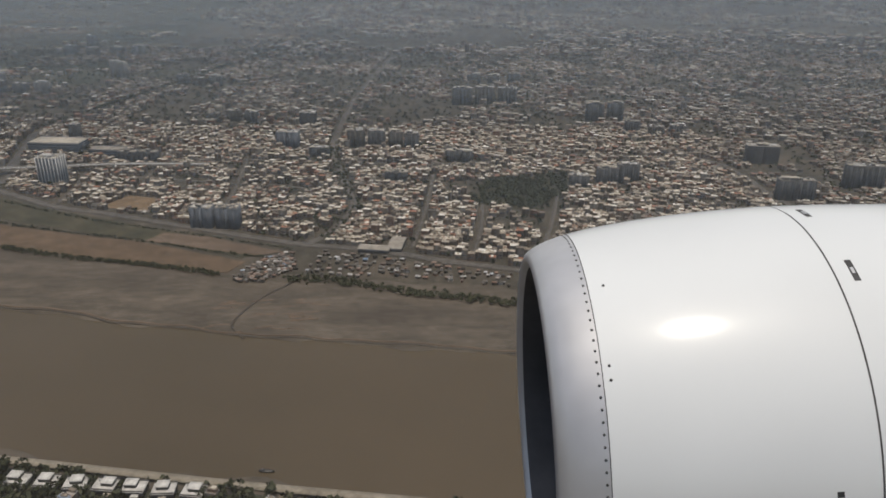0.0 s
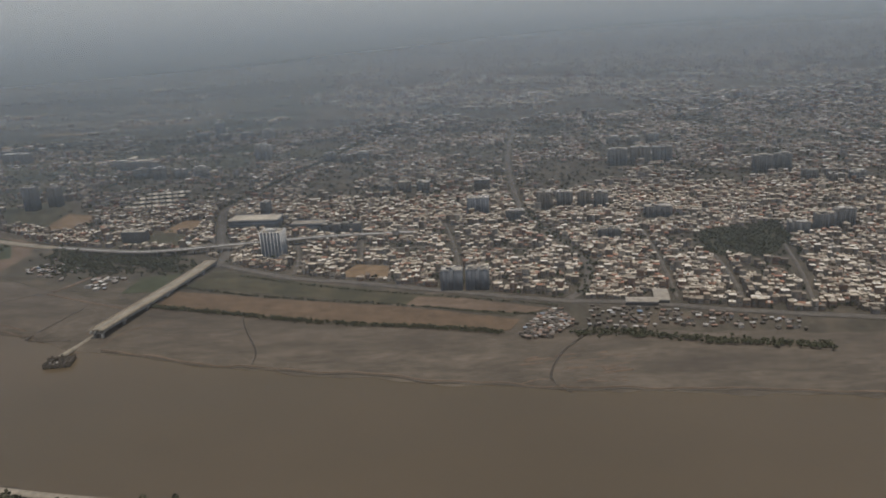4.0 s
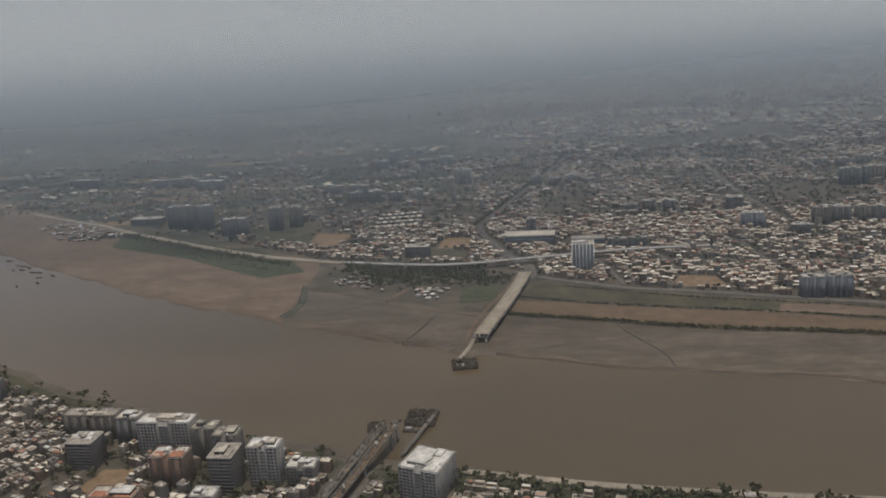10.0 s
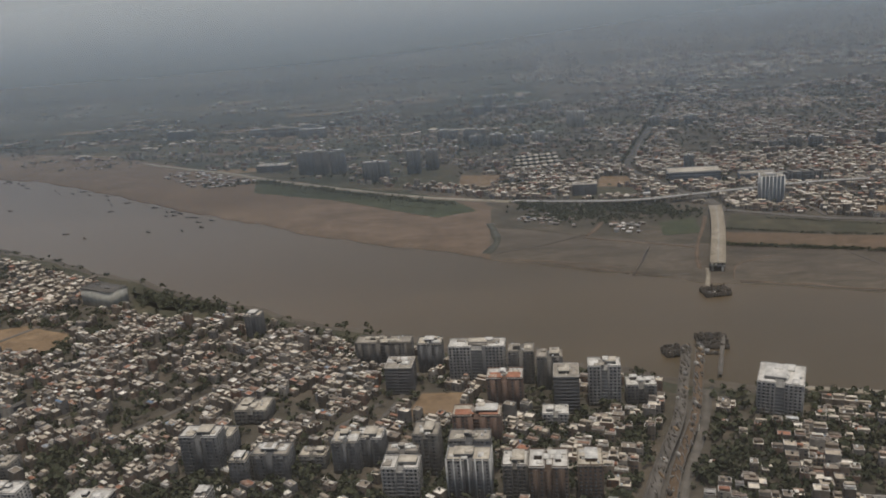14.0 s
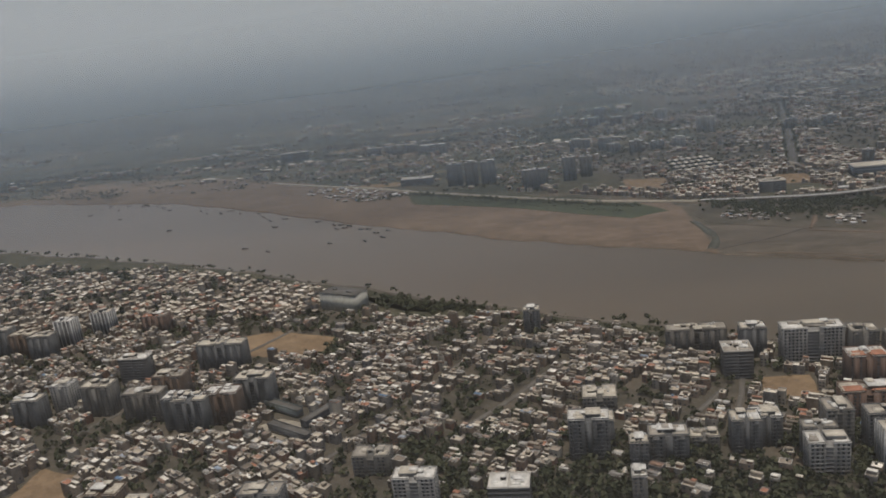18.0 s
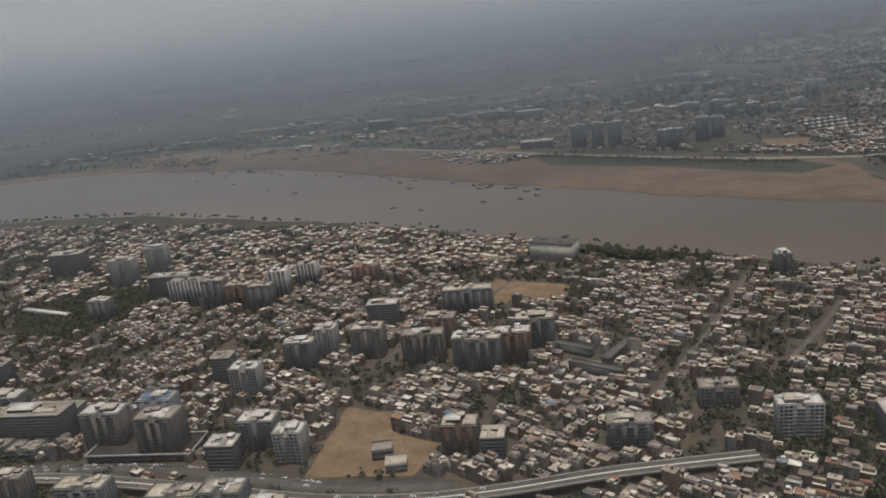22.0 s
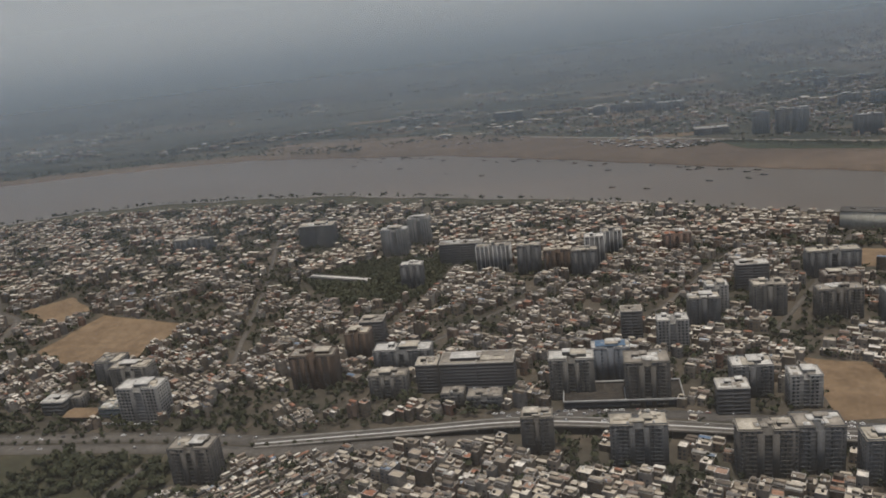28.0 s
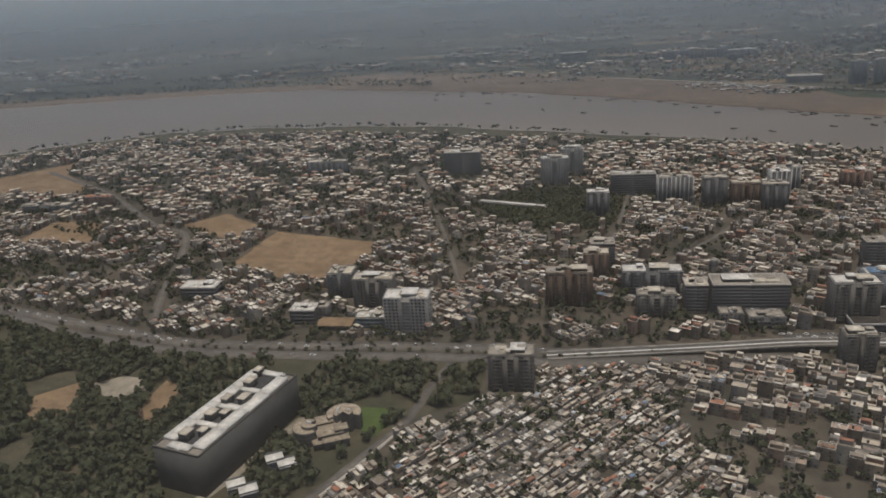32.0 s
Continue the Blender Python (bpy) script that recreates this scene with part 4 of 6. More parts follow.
    if style == "red":
        for s in (-1, 1):
            v = [(s * w / 4 - w / 5, -d * 0.4, h + 0.2), (s * w / 4 + w / 5, -d * 0.4, h + 0.2), (s * w / 4 + w / 5, d * 0.1, h + 0.2), (s * w / 4 - w / 5, d * 0.1, h + 0.2), (s * w / 4 - w / 9, -d * 0.15, h + 1.4), (s * w / 4 + w / 9, -d * 0.15, h + 1.4)]
            me = bpy.data.meshes.new("tiled_roof")
            me.from_pydata(v, [], [(0, 1, 5, 4), (1, 2, 5), (2, 3, 4, 5), (3, 0, 4)])
            me.materials.append(M["tile"])
            part("tiled_roof", me, ob, "terracotta-tiled hipped roof")
    if style == "blue" and y < 400:
        part("sheet_roof", solid("sheet_roof", [(0, 0, h + 0.7, w * 0.8, d * 0.7, 0.2)], M["blue_roof"]), ob, "blue sheet roof")
    for k in range(rng.randint(2, 4)):
        part("water_tank", TANK, ob, at=pose(rng.uniform(-0.42, 0.42) * w, rng.uniform(-0.4, 0.4) * d, h + 0.14))
    if style in ("striped", "stripedblue"):
        nfin = max(4, int(w / 2.6))
        for k in range(nfin + 1):
            part("fin", solid("fin", [(-w / 2 + w * k / nfin, -d / 2 - 0.2, 0.5, 0.5, 0.4, h + 0.2)], M["white" if style == "stripedblue" else "fin"]), ob, "pale vertical fin")
            if k < 5:
                for s in (-1, 1):
                    part("fin", solid("fin", [(s * (w / 2 + 0.2), -d / 2 + d * k / 4, 0.5, 0.4, 0.5, h + 0.2)], M["white" if style == "stripedblue" else "fin"]), ob, "pale vertical fin")
    glass = M["glass_blue"] if style in ("stripedblue", "teal", "blue") else M["window"]
    cols = [c for c in np.arange(-w / 2 + 1.0, w / 2 - 0.5, 1.75) if not rec or abs(c) > w * (0.5 - wing) + 0.5]
    scols = np.arange(-d / 2 + 1.2, d / 2 - 0.7, 1.9)
    near = y < 200 and -1240 < x and style not in ("dark", "stripedblue", "teal")
    rowq = []
    for k in range(nf):
        z = k * fl + fl * 0.3
        if style in ("dark", "teal"):
            part("window_strip", solid("window_strip", [(0, 0, z, w + 0.1, d + 0.1, fl * 0.5)], glass), ob, "dark glazed strip")
        elif style == "stripedblue":
            part("window_strip", solid("window_strip", [(0, 0, z - 0.2, w + 0.1, d + 0.1, fl * 0.8)], glass), ob, "dark bluish glazing")
        elif near:
            for c in cols:
                part("window", WIN, ob, at=pose(c, -d / 2, z))
            for c in scols:
                for s in (-1, 1):
                    part("window", WIN, ob, at=pose(s * w / 2, c, z, 0, 0, 90))
        else:
            q = [(c, -d / 2, z, 0.85, 0.14, fl * 0.52) for c in cols] + [(s * w / 2, c, z, 0.14, 0.85, fl * 0.52) for c in scols for s in (-1, 1)]
            if q and y < 215:
                tagged(part("window_band", solid("window_band", q, glass), ob), kind="stuff")
            else:
                rowq += q
        if rec and k > 0 and y < 330 and style in ("cream", "beige", "white", "grey"):
            part("balcony", solid("balcony", [(-w * wing * 0.5 - w * (0.5 - wing), -d / 2 - 0.35, k * fl, w * wing * 0.5, 0.7, 0.12), (w * wing * 0.5 + w * (0.5 - wing), -d / 2 - 0.35, k * fl, w * wing * 0.5, 0.7, 0.12),
                                            (-w * wing * 0.5 - w * (0.5 - wing), -d / 2 - 0.67, k * fl, w * wing * 0.5, 0.08, 0.5), (w * wing * 0.5 + w * (0.5 - wing), -d / 2 - 0.67, k * fl, w * wing * 0.5, 0.08, 0.5)], wm_), ob)["kind"] = "stuff"
    if rowq:
        tagged(part("window_grid", solid("window_grid", rowq, glass), ob), kind="stuff")
    return ob


tower(-571, 230, 14, 9, 12.8, -4, "white")
tower(-571, 238, 12, 6, 14, -4, "cream")
tower(-562, 245, 10, 10, 17.9, -4, "cream")
tower(-545, 228, 16, 9, 16.6, -4, "striped")
tower(-545, 241, 16, 8, 16.6, -4, "grey")
tower(-528, 228, 9.1, 10, 14, -4, "beige")
tower(-516, 223, 14, 12, 16.6, -4, "brown")
tower(-501, 225, 9, 12, 15.4, -4, "brown")
tower(-595, 248, 11, 9, 14, -4, "grey")
tower(-586, 252, 11, 9, 12.8, -4, "grey")
tower(-531, 295, 16, 10, 15.4, -4, "red")
tower(-543, 265, 20, 9, 14, -4, "red")
tower(-504, 290, 11, 13, 17.9, -4, "dark")
tower(-487, 294, 14, 9, 19.1, -4, "white")
tower(-510, 277, 11, 8, 6, -4, "white")
tower(-544, 324, 27.2, 10, 17.9, -4, "white")
tower(-523, 319, 12.2, 10, 16.6, -4, "cream")
tower(-510, 311, 12, 9, 16.6, -4, "cream")
tower(-593, 345, 29.2, 9, 12.8, -4, "beige")
tower(-568, 335, 12, 9, 15.4, -4, "grey")
tower(-471, 294, 13, 9, 9, -4, "cream")
tower(-581, 314, 13, 12, 14, -4, "dark")
tower(-653, 258, 17.1, 9, 12.8, -4, "grey")
tower(-625, 245, 15, 9, 11.5, -4, "grey")
tower(-610, 251, 11, 7, 6, -4, "cream")
tower(-637, 240, 7, 7, 11.5, -4, "grey")
tower(-655, 250, 16, 9, 17.9, -4, "grey")
tower(-641, 211, 5, 8, 15.4, -4, "cream")
tower(-647, 292, 15, 13, 7, -4, "cream")
tower(-675, 389, 9.1, 8, 14, -4, "grey")
tower(-722, 219, 16, 8, 15, -4, "white")
tower(-744, 248, 15.5, 9, 9, -4, "cream")
tower(-687, 216, 15, 10, 11.5, -4, "dark")
tower(-872, 312, 21.1, 9, 15.4, -4, "beige")
tower(-865, 329, 17, 10, 16.6, -4, "brown")
tower(-841, 298, 17, 9, 16.6, -4, "grey")
tower(-827, 303, 17, 9, 16.6, -4, "brown")
tower(-816, 318, 19, 9, 16.6, -4, "grey")
tower(-900, 360, 17, 8, 15.4, -4, "dark")
tower(-853, 372, 28.2, 9, 15.4, -4, "grey")
tower(-1044, 430, 22, 9, 17.5, -4, "striped")
tower(-1021, 420, 15, 9, 19, -4, "grey")
tower(-1003, 416, 18, 9, 16, -4, "brown")
tower(-979, 426, 12, 9, 19.5, -4, "striped")
tower(-966, 448, 13, 9, 16, -4, "striped")
tower(-1118, 488, 19.5, 9, 20, -4, "white")
tower(-1103, 514, 16.5, 9, 20.5, -4, "white")
tower(-1187, 532, 28, 12, 18, -4, "dark")
tower(-925, 441, 17.7, 9, 12.8, -4, "red")
tower(-936, 314, 15.3, 9, 15.4, -4, "grey")
tower(-926, 330, 11.2, 9, 15.4, -4, "white")
tower(-902, 323, 16.3, 10, 16.6, -4, "cream")
tower(-850, 301, 12.2, 9, 16.6, -4, "grey")
tower(-973, 303, 10.2, 8, 15.4, -4, "dark")
tower(-956, 288, 14.3, 9, 15.4, -4, "white")
tower(-1006, 246, 19, 10, 18.5, -4, "cream")
tower(-976, 236, 18, 12, 20, -4, "beige")
tower(-1047, 258, 33, 13, 15, -4, "dark")
tower(-988, 260, 16.5, 9, 16, -4, "blue")
tower(-1085, 285, 28.3, 10, 11.5, -4, "grey")
tower(-934, 238, 16.1, 10, 14, -4, "grey")
tower(-917, 226, 12, 9, 14, -4, "white")
tower(-945, 224, 12.2, 9, 11.5, -4, "dark")
tower(-848, 225, 14.1, 9, 12.8, -4, "brown")
tower(-835, 221, 9.1, 9, 9, -4, "dark")
tower(-986, 191, 20.1, 9, 16.6, -4, "grey")
tower(-945, 180, 19.1, 9, 17.9, -4, "beige")
tower(-928, 181, 16.1, 10, 17.9, -4, "grey")
tower(-910, 172, 13.2, 9, 16.6, -4, "grey")
white_block = tower(-893, 158, 18.1, 9, 20.5, -4, "white")
for k in range(4):
    part("roof_fin", solid("roof_fin", [(-6.6 + 4.4 * k, 0, 18.3, 1.5, 8.6, 1.6), (-6.6 + 4.4 * k, -2.5, 19.9, 2.4, 3.0, 0.3)], M["white"]), white_block, "white raised roof canopy")
tower(-1022, 202, 12, 8, 15.4, -4, "beige")
tower(-1155, 195, 17.5, 10, 15.5, -4, "beige")
tower(-1201, 249, 20.5, 11, 17.5, -4, "white")
tower(-1240, 294, 13, 12, 13, -4, "grey")
tower(-1221, 279, 20, 10, 15, -4, "cream")
tower(-1219, 255, 15, 8, 5, -4, "teal")
tower(-1126, 273, 22, 10, 17, -4, "brown")
tower(-1110, 301, 12.5, 9, 15.5, -4, "brown")
tower(-1105, 316, 12.4, 9, 15.4, -4, "dark")
tower(-1088, 257, 17.5, 8, 11, -4, "cream")
tower(-1070, 260, 10, 9, 14, -4, "dark")
tower(-1048, 271, 29.4, 11, 9, -4, "dark")
tower(-1058, 245, 10, 7, 6, -4, "cream")
tower(-1044, 242, 15.1, 9, 5.5, -4, "grey")
tower(-1299, 548, 32.6, 9, 11.5, -4, "grey")
tower(-1461, 479, 21.4, 8, 9, -4, "red")
tower(-1501, 476, 39.5, 9, 5, -4, "grey")
tower(-1249, 267, 15, 8, 6, -4, "cream")
tower(-1316, 296, 19, 10, 7, -4, "dark")
tower(15, 682, 24, 9, 10, -6, "grey")
tower(-38, 626, 18, 9, 8, -6, "grey")
tower(-276, 675, 17, 8, 9, -6, "grey")
tower(-258, 675, 17, 8, 9, -6, "grey")
tower(-111, 693, 17, 8, 9, -6, "grey")
tower(110, 612, 16, 8, 10, -6, "grey")
tower(-455, 678, 21.8, 10, 10, -6, "dark")
tower(-856, 1169, 53.1, 10, 11.3, -6, "grey")
tower(-752, 858, 17, 11, 25, -6, "grey")
tower(-732, 846, 14, 11, 27, -6, "beige")
tower(-713, 847, 16, 11, 26, -6, "grey")
tower(-662, 795, 27, 11, 20.5, -6, "grey")
tower(-624, 820, 14, 10, 25.5, -6, "grey")
tower(-605, 834, 13, 10, 22, -6, "beige")
tower(-800, 888, 38, 14, 8, -6, "dark")
tower(-432, 1058, 13, 9, 21, -6, "white")
tower(-420, 1052, 10, 9, 20, -6, "white")
tower(-547, 1267, 14, 9, 24, -6, "grey")
tower(-1039, 1210, 42, 12, 13, -6, "dark")
tower(-804, 1122, 40, 12, 14, -6, "grey")
tower(-598, 1010, 26, 10, 14.5, -6, "grey")
tower(-562, 996, 28, 10, 15.5, -6, "grey")
tower(-349, 738, 9, 8, 17, -6, "grey")
tower(22, 909, 22, 9, 19, -6, "grey")
tower(48, 911, 22, 9, 20, -6, "beige")
tower(74, 912, 22, 9, 19, -6, "grey")
tower(161, 834, 19, 9, 19, -6, "grey")
tower(183, 836, 17, 9, 19.5, -6, "grey")
tower(134, 620, 16, 8, 14, 14, "grey")
tower(152, 626, 17, 8, 15, 14, "grey")
tower(283, 683, 28, 9, 16, -6, "dark")
tower(340, 614, 30, 9, 19, -6, "grey")
tower(273, 585, 28, 9, 16, -6, "grey")
tower(-144, 722, 20, 10, 15.5, -6, "blue")
tower(-138, 802, 16, 9, 15, -6, "dark")
tower(-81, 726, 15, 9, 16.5, -6, "beige")
tower(-62, 727, 15, 9, 16, -6, "grey")
tower(-44, 724, 13, 9, 16, -6, "beige")
tower(-29, 721, 13, 9, 15.5, -6, "grey")
tower(-167, 518, 15, 9, 15, -6, "blue")
tower(-149, 518, 16, 9, 15, -6, "blue")
tower(-313, 611, 17, 13, 22.5, -6, "stripedblue")
tower(-414, 283, 18, 19, 15, -22, "white")
tower(-1067, 455, 30, 9, 14.5, -4, "dark")
tower(-1096, 411, 14, 9, 15.5, -4, "grey")
tower(-987, 410, 16, 9, 16, -4, "grey")
tower(-783, 222, 17, 9, 10.5, -4, "grey")
tower(-1253, 262, 12, 9, 7, -4, "dark")


def long_block():
    """The long office block with a sunken roof court."""
    ob = thing("office_block", -1254, 156, 0, 69.5, "long dark-grey office block with a cream roof and sunken roof court", "building")
    L, W_, H_ = 55, 19, 15.5
    for k in range(-2, 3):
        block_disc(-1253 + 12 * k * 0.23, 152 + 12 * k, 15, free)
        block_disc(-1253 + 12 * k * 0.23, 152 + 12 * k, 12, line_free)
    slate = surface("slate_cladding", [(0.3, (0.062, 0.06, 0.058)), (0.7, (0.088, 0.085, 0.08))], 0.6, 0.15, grime=0.25)
    part("wall", solid("wall", [(0, 0, 0, L, W_, H_)], slate), ob)
    part("roof", solid("roof", [(0, 0, H_, L - 0.8, W_ - 0.8, 0.08)], ROOFS[2]), ob, "grey roof deck")
    for sy in (-1, 1):
        for k in range(4):
            part("roof_slab", solid("roof_slab", [(-17.6 + 11.9 * k + 0.6 * sy, sy * 6.5, H_ + 0.08, 11.5, 4.3 if k % 2 else 4.9, 1.2 + 0.25 * (k % 2))], ROOFS[1]), ob, "cream roof slab")
    for x, w in ((-25, 3.0), (-11.5, 2.4), (0.5, 3.0), (12.5, 2.4), (25.3, 2.6)):
        part("roof_link", solid("roof_link", [(x, 0, H_ + 0.08, w, 8.6, 1.0)], ROOFS[1]), ob, "cream roof link")
    part("roof_court", solid("roof_court", [(0, 0, H_ + 0.08, 48, 8.2, 0.06)], M["t_dark"]), ob, "dark sunken roof court")
    for s in (-1, 1):
        part("parapet", solid("parapet", [(0, s * 9.4, H_, L + 0.1, 0.3, 0.7)], M["t_beige"]), ob)
        part("parapet", solid("parapet", [(s * 27.4, 0, H_, 0.3, 18.4, 0.7)], M["t_beige"]), ob)
    for x, y, w, d, h in ((-20, 1.5, 4.0, 3.2, 3.0), (-16.5, -2.8, 3.2, 2.4, 2.6), (-7, 1.8, 4.0, 3.2, 2.8), (-5, -2.6, 3.2, 2.4, 2.6), (3, 3.0, 4.0, 2.6, 2.8), (5, -3.0, 4.4, 2.8, 3.0), (15.5, 2.4, 4.5, 3.0, 3.0), (24, 5, 3.4, 2.6, 2.6)):
        hut = part("stair_head", solid("stair_head", [(x, y, H_ + 0.05, w, d, h)], M["t_beige"]), ob)
        part("head_roof", solid("head_roof", [(x, y, H_ + 0.05 + h, w + 0.5, d + 0.5, 0.18)], ROOFS[0]), hut)
    rng = random.Random(4)
    for k in range(18):
        part("water_tank", TANK, ob, at=pose(rng.choice((-25.5, 25.5)) + rng.uniform(-1.5, 1.5), rng.uniform(-8, 8), H_ + 0.08))


long_block()


def drum_mesh(name, r, z0, z1, a0, a1, m):
    """A round-fronted storey: a sector of a disc with walls."""
    n = 16
    v = [(0, 0, z0)] + [(r * math.cos(radians(a0 + (a1 - a0) * k / n)), r * math.sin(radians(a0 + (a1 - a0) * k / n)), z0) for k in range(n + 1)]
    v += [(x, y, z1) for x, y, z in v]
    t = n + 2
    f = [tuple(range(t, 2 * t)), tuple(range(t - 1, -1, -1))] + [(i, (i + 1) % t, (i + 1) % t + t, i + t) for i in range(t)]
    me = bpy.data.meshes.new(name)
    me.from_pydata(v, [], f)
    me.materials.append(m)
    return me


def college(x, y):
    ob = thing("college_building", x, y, 0, 20, "rounded tan campus building with stepped flat roofs", "building")
    block_disc(x, y, 17, free)
    block_disc(x, y, 13, line_free)
    roof_m = surface("roof_tan", [(0.3, (0.26, 0.215, 0.16)), (0.7, (0.38, 0.32, 0.245))], 0.9, 0.3, grime=0.5)
    rng = random.Random(8)
    for cx, cy, r, h, a0, a1, turn in ((6.5, 4.5, 6.5, 6.2, -40, 200, 0), (6.0, 3.2, 3.6, 7.4, -60, 220, 0), (-7.5, 1.0, 5.2, 5.6, 60, 300, 0), (-6.5, 1.0, 3.0, 6.6, 30, 330, 0)):
        w = part("round_wing", drum_mesh("round_wing", r, 0, h, a0, a1, M["t_beige"]), ob, at=pose(cx, cy, 0, 0, 0, turn))
        part("roof", drum_mesh("roof", r - 0.25, h, h + 0.06, a0 + 2, a1 - 2, roof_m), w)
        for f in range(3):
            part("window_ring", drum_mesh("window_ring", r + 0.05, 0.9 + f * 1.7, 1.6 + f * 1.7, a0 + 1, a1 - 1, M["window"]), w, "dark window ring")
    for bx, by, w, d, h in ((0, -1.5, 9, 8, 4.4), (1.5, -6.0, 9, 5, 3.4), (-1.0, 4.0, 6, 5, 5.2), (4.0, -3.4, 4.5, 3.6, 5.4), (-4.5, -5.2, 4, 4, 2.6)):
        w_ = part("wing", solid("wing", [(bx, by, 0, w, d, h)], M["t_beige"]), ob)
        part("roof", solid("roof", [(bx, by, h, w + 0.5, d + 0.5, 0.22)], roof_m), w_)
    for k in range(7):
        part("water_tank", TANK, ob, at=pose(6.0 + rng.uniform(-2, 2), 3.2 + rng.uniform(-1.4, 2.2), 7.46) if k < 4 else pose(-6.5 + rng.uniform(-1, 1), 1 + rng.uniform(-1, 1), 6.66))


college(-1221, 161)


def hall(name, x, y, w, d, h, ang, label, wallm, roofm, gable=0.0):
    ob = thing(name, x, y, 0, ang, label, "building")
    block_box(x, y, w, d, ang, 2.0, free)
    block_box(x, y, w, d, ang, 0.8, line_free)
    part("wall", solid("wall", [(0, 0, 0, w, d, h)], wallm), ob)
    if gable:
        v = [(-w / 2 - 0.4, -d / 2 - 0.4, h), (w / 2 + 0.4, -d / 2 - 0.4, h), (w / 2 + 0.4, d / 2 + 0.4, h), (-w / 2 - 0.4, d / 2 + 0.4, h), (-w / 2 - 0.4, 0, h + gable), (w / 2 + 0.4, 0, h + gable)]
        me = bpy.data.meshes.new("roof")
        me.from_pydata(v, [], [(0, 1, 5, 4), (2, 3, 4, 5), (1, 2, 5), (3, 0, 4), (3, 2, 1, 0)])
        me.materials.append(roofm)
        part("roof", me, ob)
    else:
        part("roof", solid("roof", [(0, 0, h, w + 0.5, d + 0.5, 0.3)], roofm), ob)
        part("parapet", solid("parapet", [(0, -d / 2, h + 0.3, w + 0.5, 0.25, 0.5), (0, d / 2, h + 0.3, w + 0.5, 0.25, 0.5)], wallm), ob)
    for k in range(max(1, int(h / 2.2))):
        part("window_strip", solid("window_strip", [(0, 0, 0.9 + k * 2.1, w + 0.08, d + 0.08, 0.8)], M["window"]), ob, "dark window strip")
    return ob


def plain_hall(x, y, w, d, h, ang):
    ob = thing("assembly_hall", x, y, 0, ang, "large windowless grey-green hall with a flat roof by the river", "building")
    block_disc(x, y, w * 0.6, free)
    part("wall", solid("wall", [(0, 0, 0, w, d, h)], surface("olive_cladding", [(0.3, (0.40, 0.385, 0.33)), (0.7, (0.47, 0.455, 0.40))], 0.8, 0.1)), ob)
    part("roof", solid("roof", [(0, 0, h, w + 0.4, d + 0.4, 0.25)], M["t_beige"]), ob)
    part("parapet", solid("parapet", [(0, -d / 2, h + 0.25, w + 0.4, 0.25, 0.4), (-w / 2, 0, h + 0.25, 0.25, d, 0.4)], M["t_beige"]), ob)
    part("roof_unit", solid("roof_unit", [(-8, 2, h + 0.25, 3, 2, 0.8), (6, -1, h + 0.25, 4, 2, 0.9)], M["metal"]), ob)


plain_hall(-800, 458, 30, 14, 12, -26)
hall("market_hall", -352, 708, 46, 22, 9, -4, "long flat-roofed terminal hall with a dark glazed front", M["glass_blue"], ROOFS[0])
hall("market_hall", -300, 690, 30, 14, 7, -4, "flat-roofed hall beside the flyover", M["glass_blue"], ROOFS[2])
hall("school_wing", -790, 283, 26, 4, 4, -33, "long grey school wing round a yard", M["t_grey"], M["t_beige"])
hall("school_wing", -778, 300, 4, 26, 4, -33, "long grey school wing round a yard", M["t_grey"], M["t_beige"])
hall("school_wing", -800, 308, 24, 4, 4, -33, "grey-green school wing round a yard", M["t_teal"], M["t_beige"])
hall("shed", -30, 484, 9, 20, 3, -8, "long pale-roofed shed in the town", M["t_white"], ROOFS[2], 1.0)
hall("shed", -44, 476, 20, 8, 3, -8, "pale-roofed shed beside the road", M["t_white"], ROOFS[2], 1.0)
hall("shed", -402, 655, 9, 6, 3, -5, "bright white kiosk roof beside the flyover", M["t_white"], M["white"])
podium = hall("podium", -986, 239, 48, 17, 3.2, -4, "low shopping podium with a pale rim", M["t_dark"], M["rubble"])
for bx in ((0, -8.9, 3.5, 48.6, 0.4, 0.9), (0, 8.9, 3.5, 48.6, 0.4, 0.9), (-24.3, 0, 3.5, 0.4, 17.4, 0.9), (24.3, 0, 3.5, 0.4, 17.4, 0.9), (1, -3, 3.5, 0.4, 11, 0.9)):
    part("rim_wall", solid("rim_wall", [bx], M["fin"]), podium, "pale low rim wall")
hall("long_shed", -1150, 433, 48, 5, 3.0, -24, "long pale low building in the town park", M["t_cream"], ROOFS[1])
hall("showroom", -1236, 254, 16, 9, 2.6, -6, "low brown-roofed shed by the road", M["t_brown"], M["tan"], 0.8)
hall("white_house", -873, 214, 8, 7, 3.5, 6, "small pale house with a flat roof", M["t_white"], ROOFS[0])
hall("bunker_house", -880, 224, 8, 7, 4, 6, "grey cubic house on bare ground", M["t_grey"], ROOFS[2])
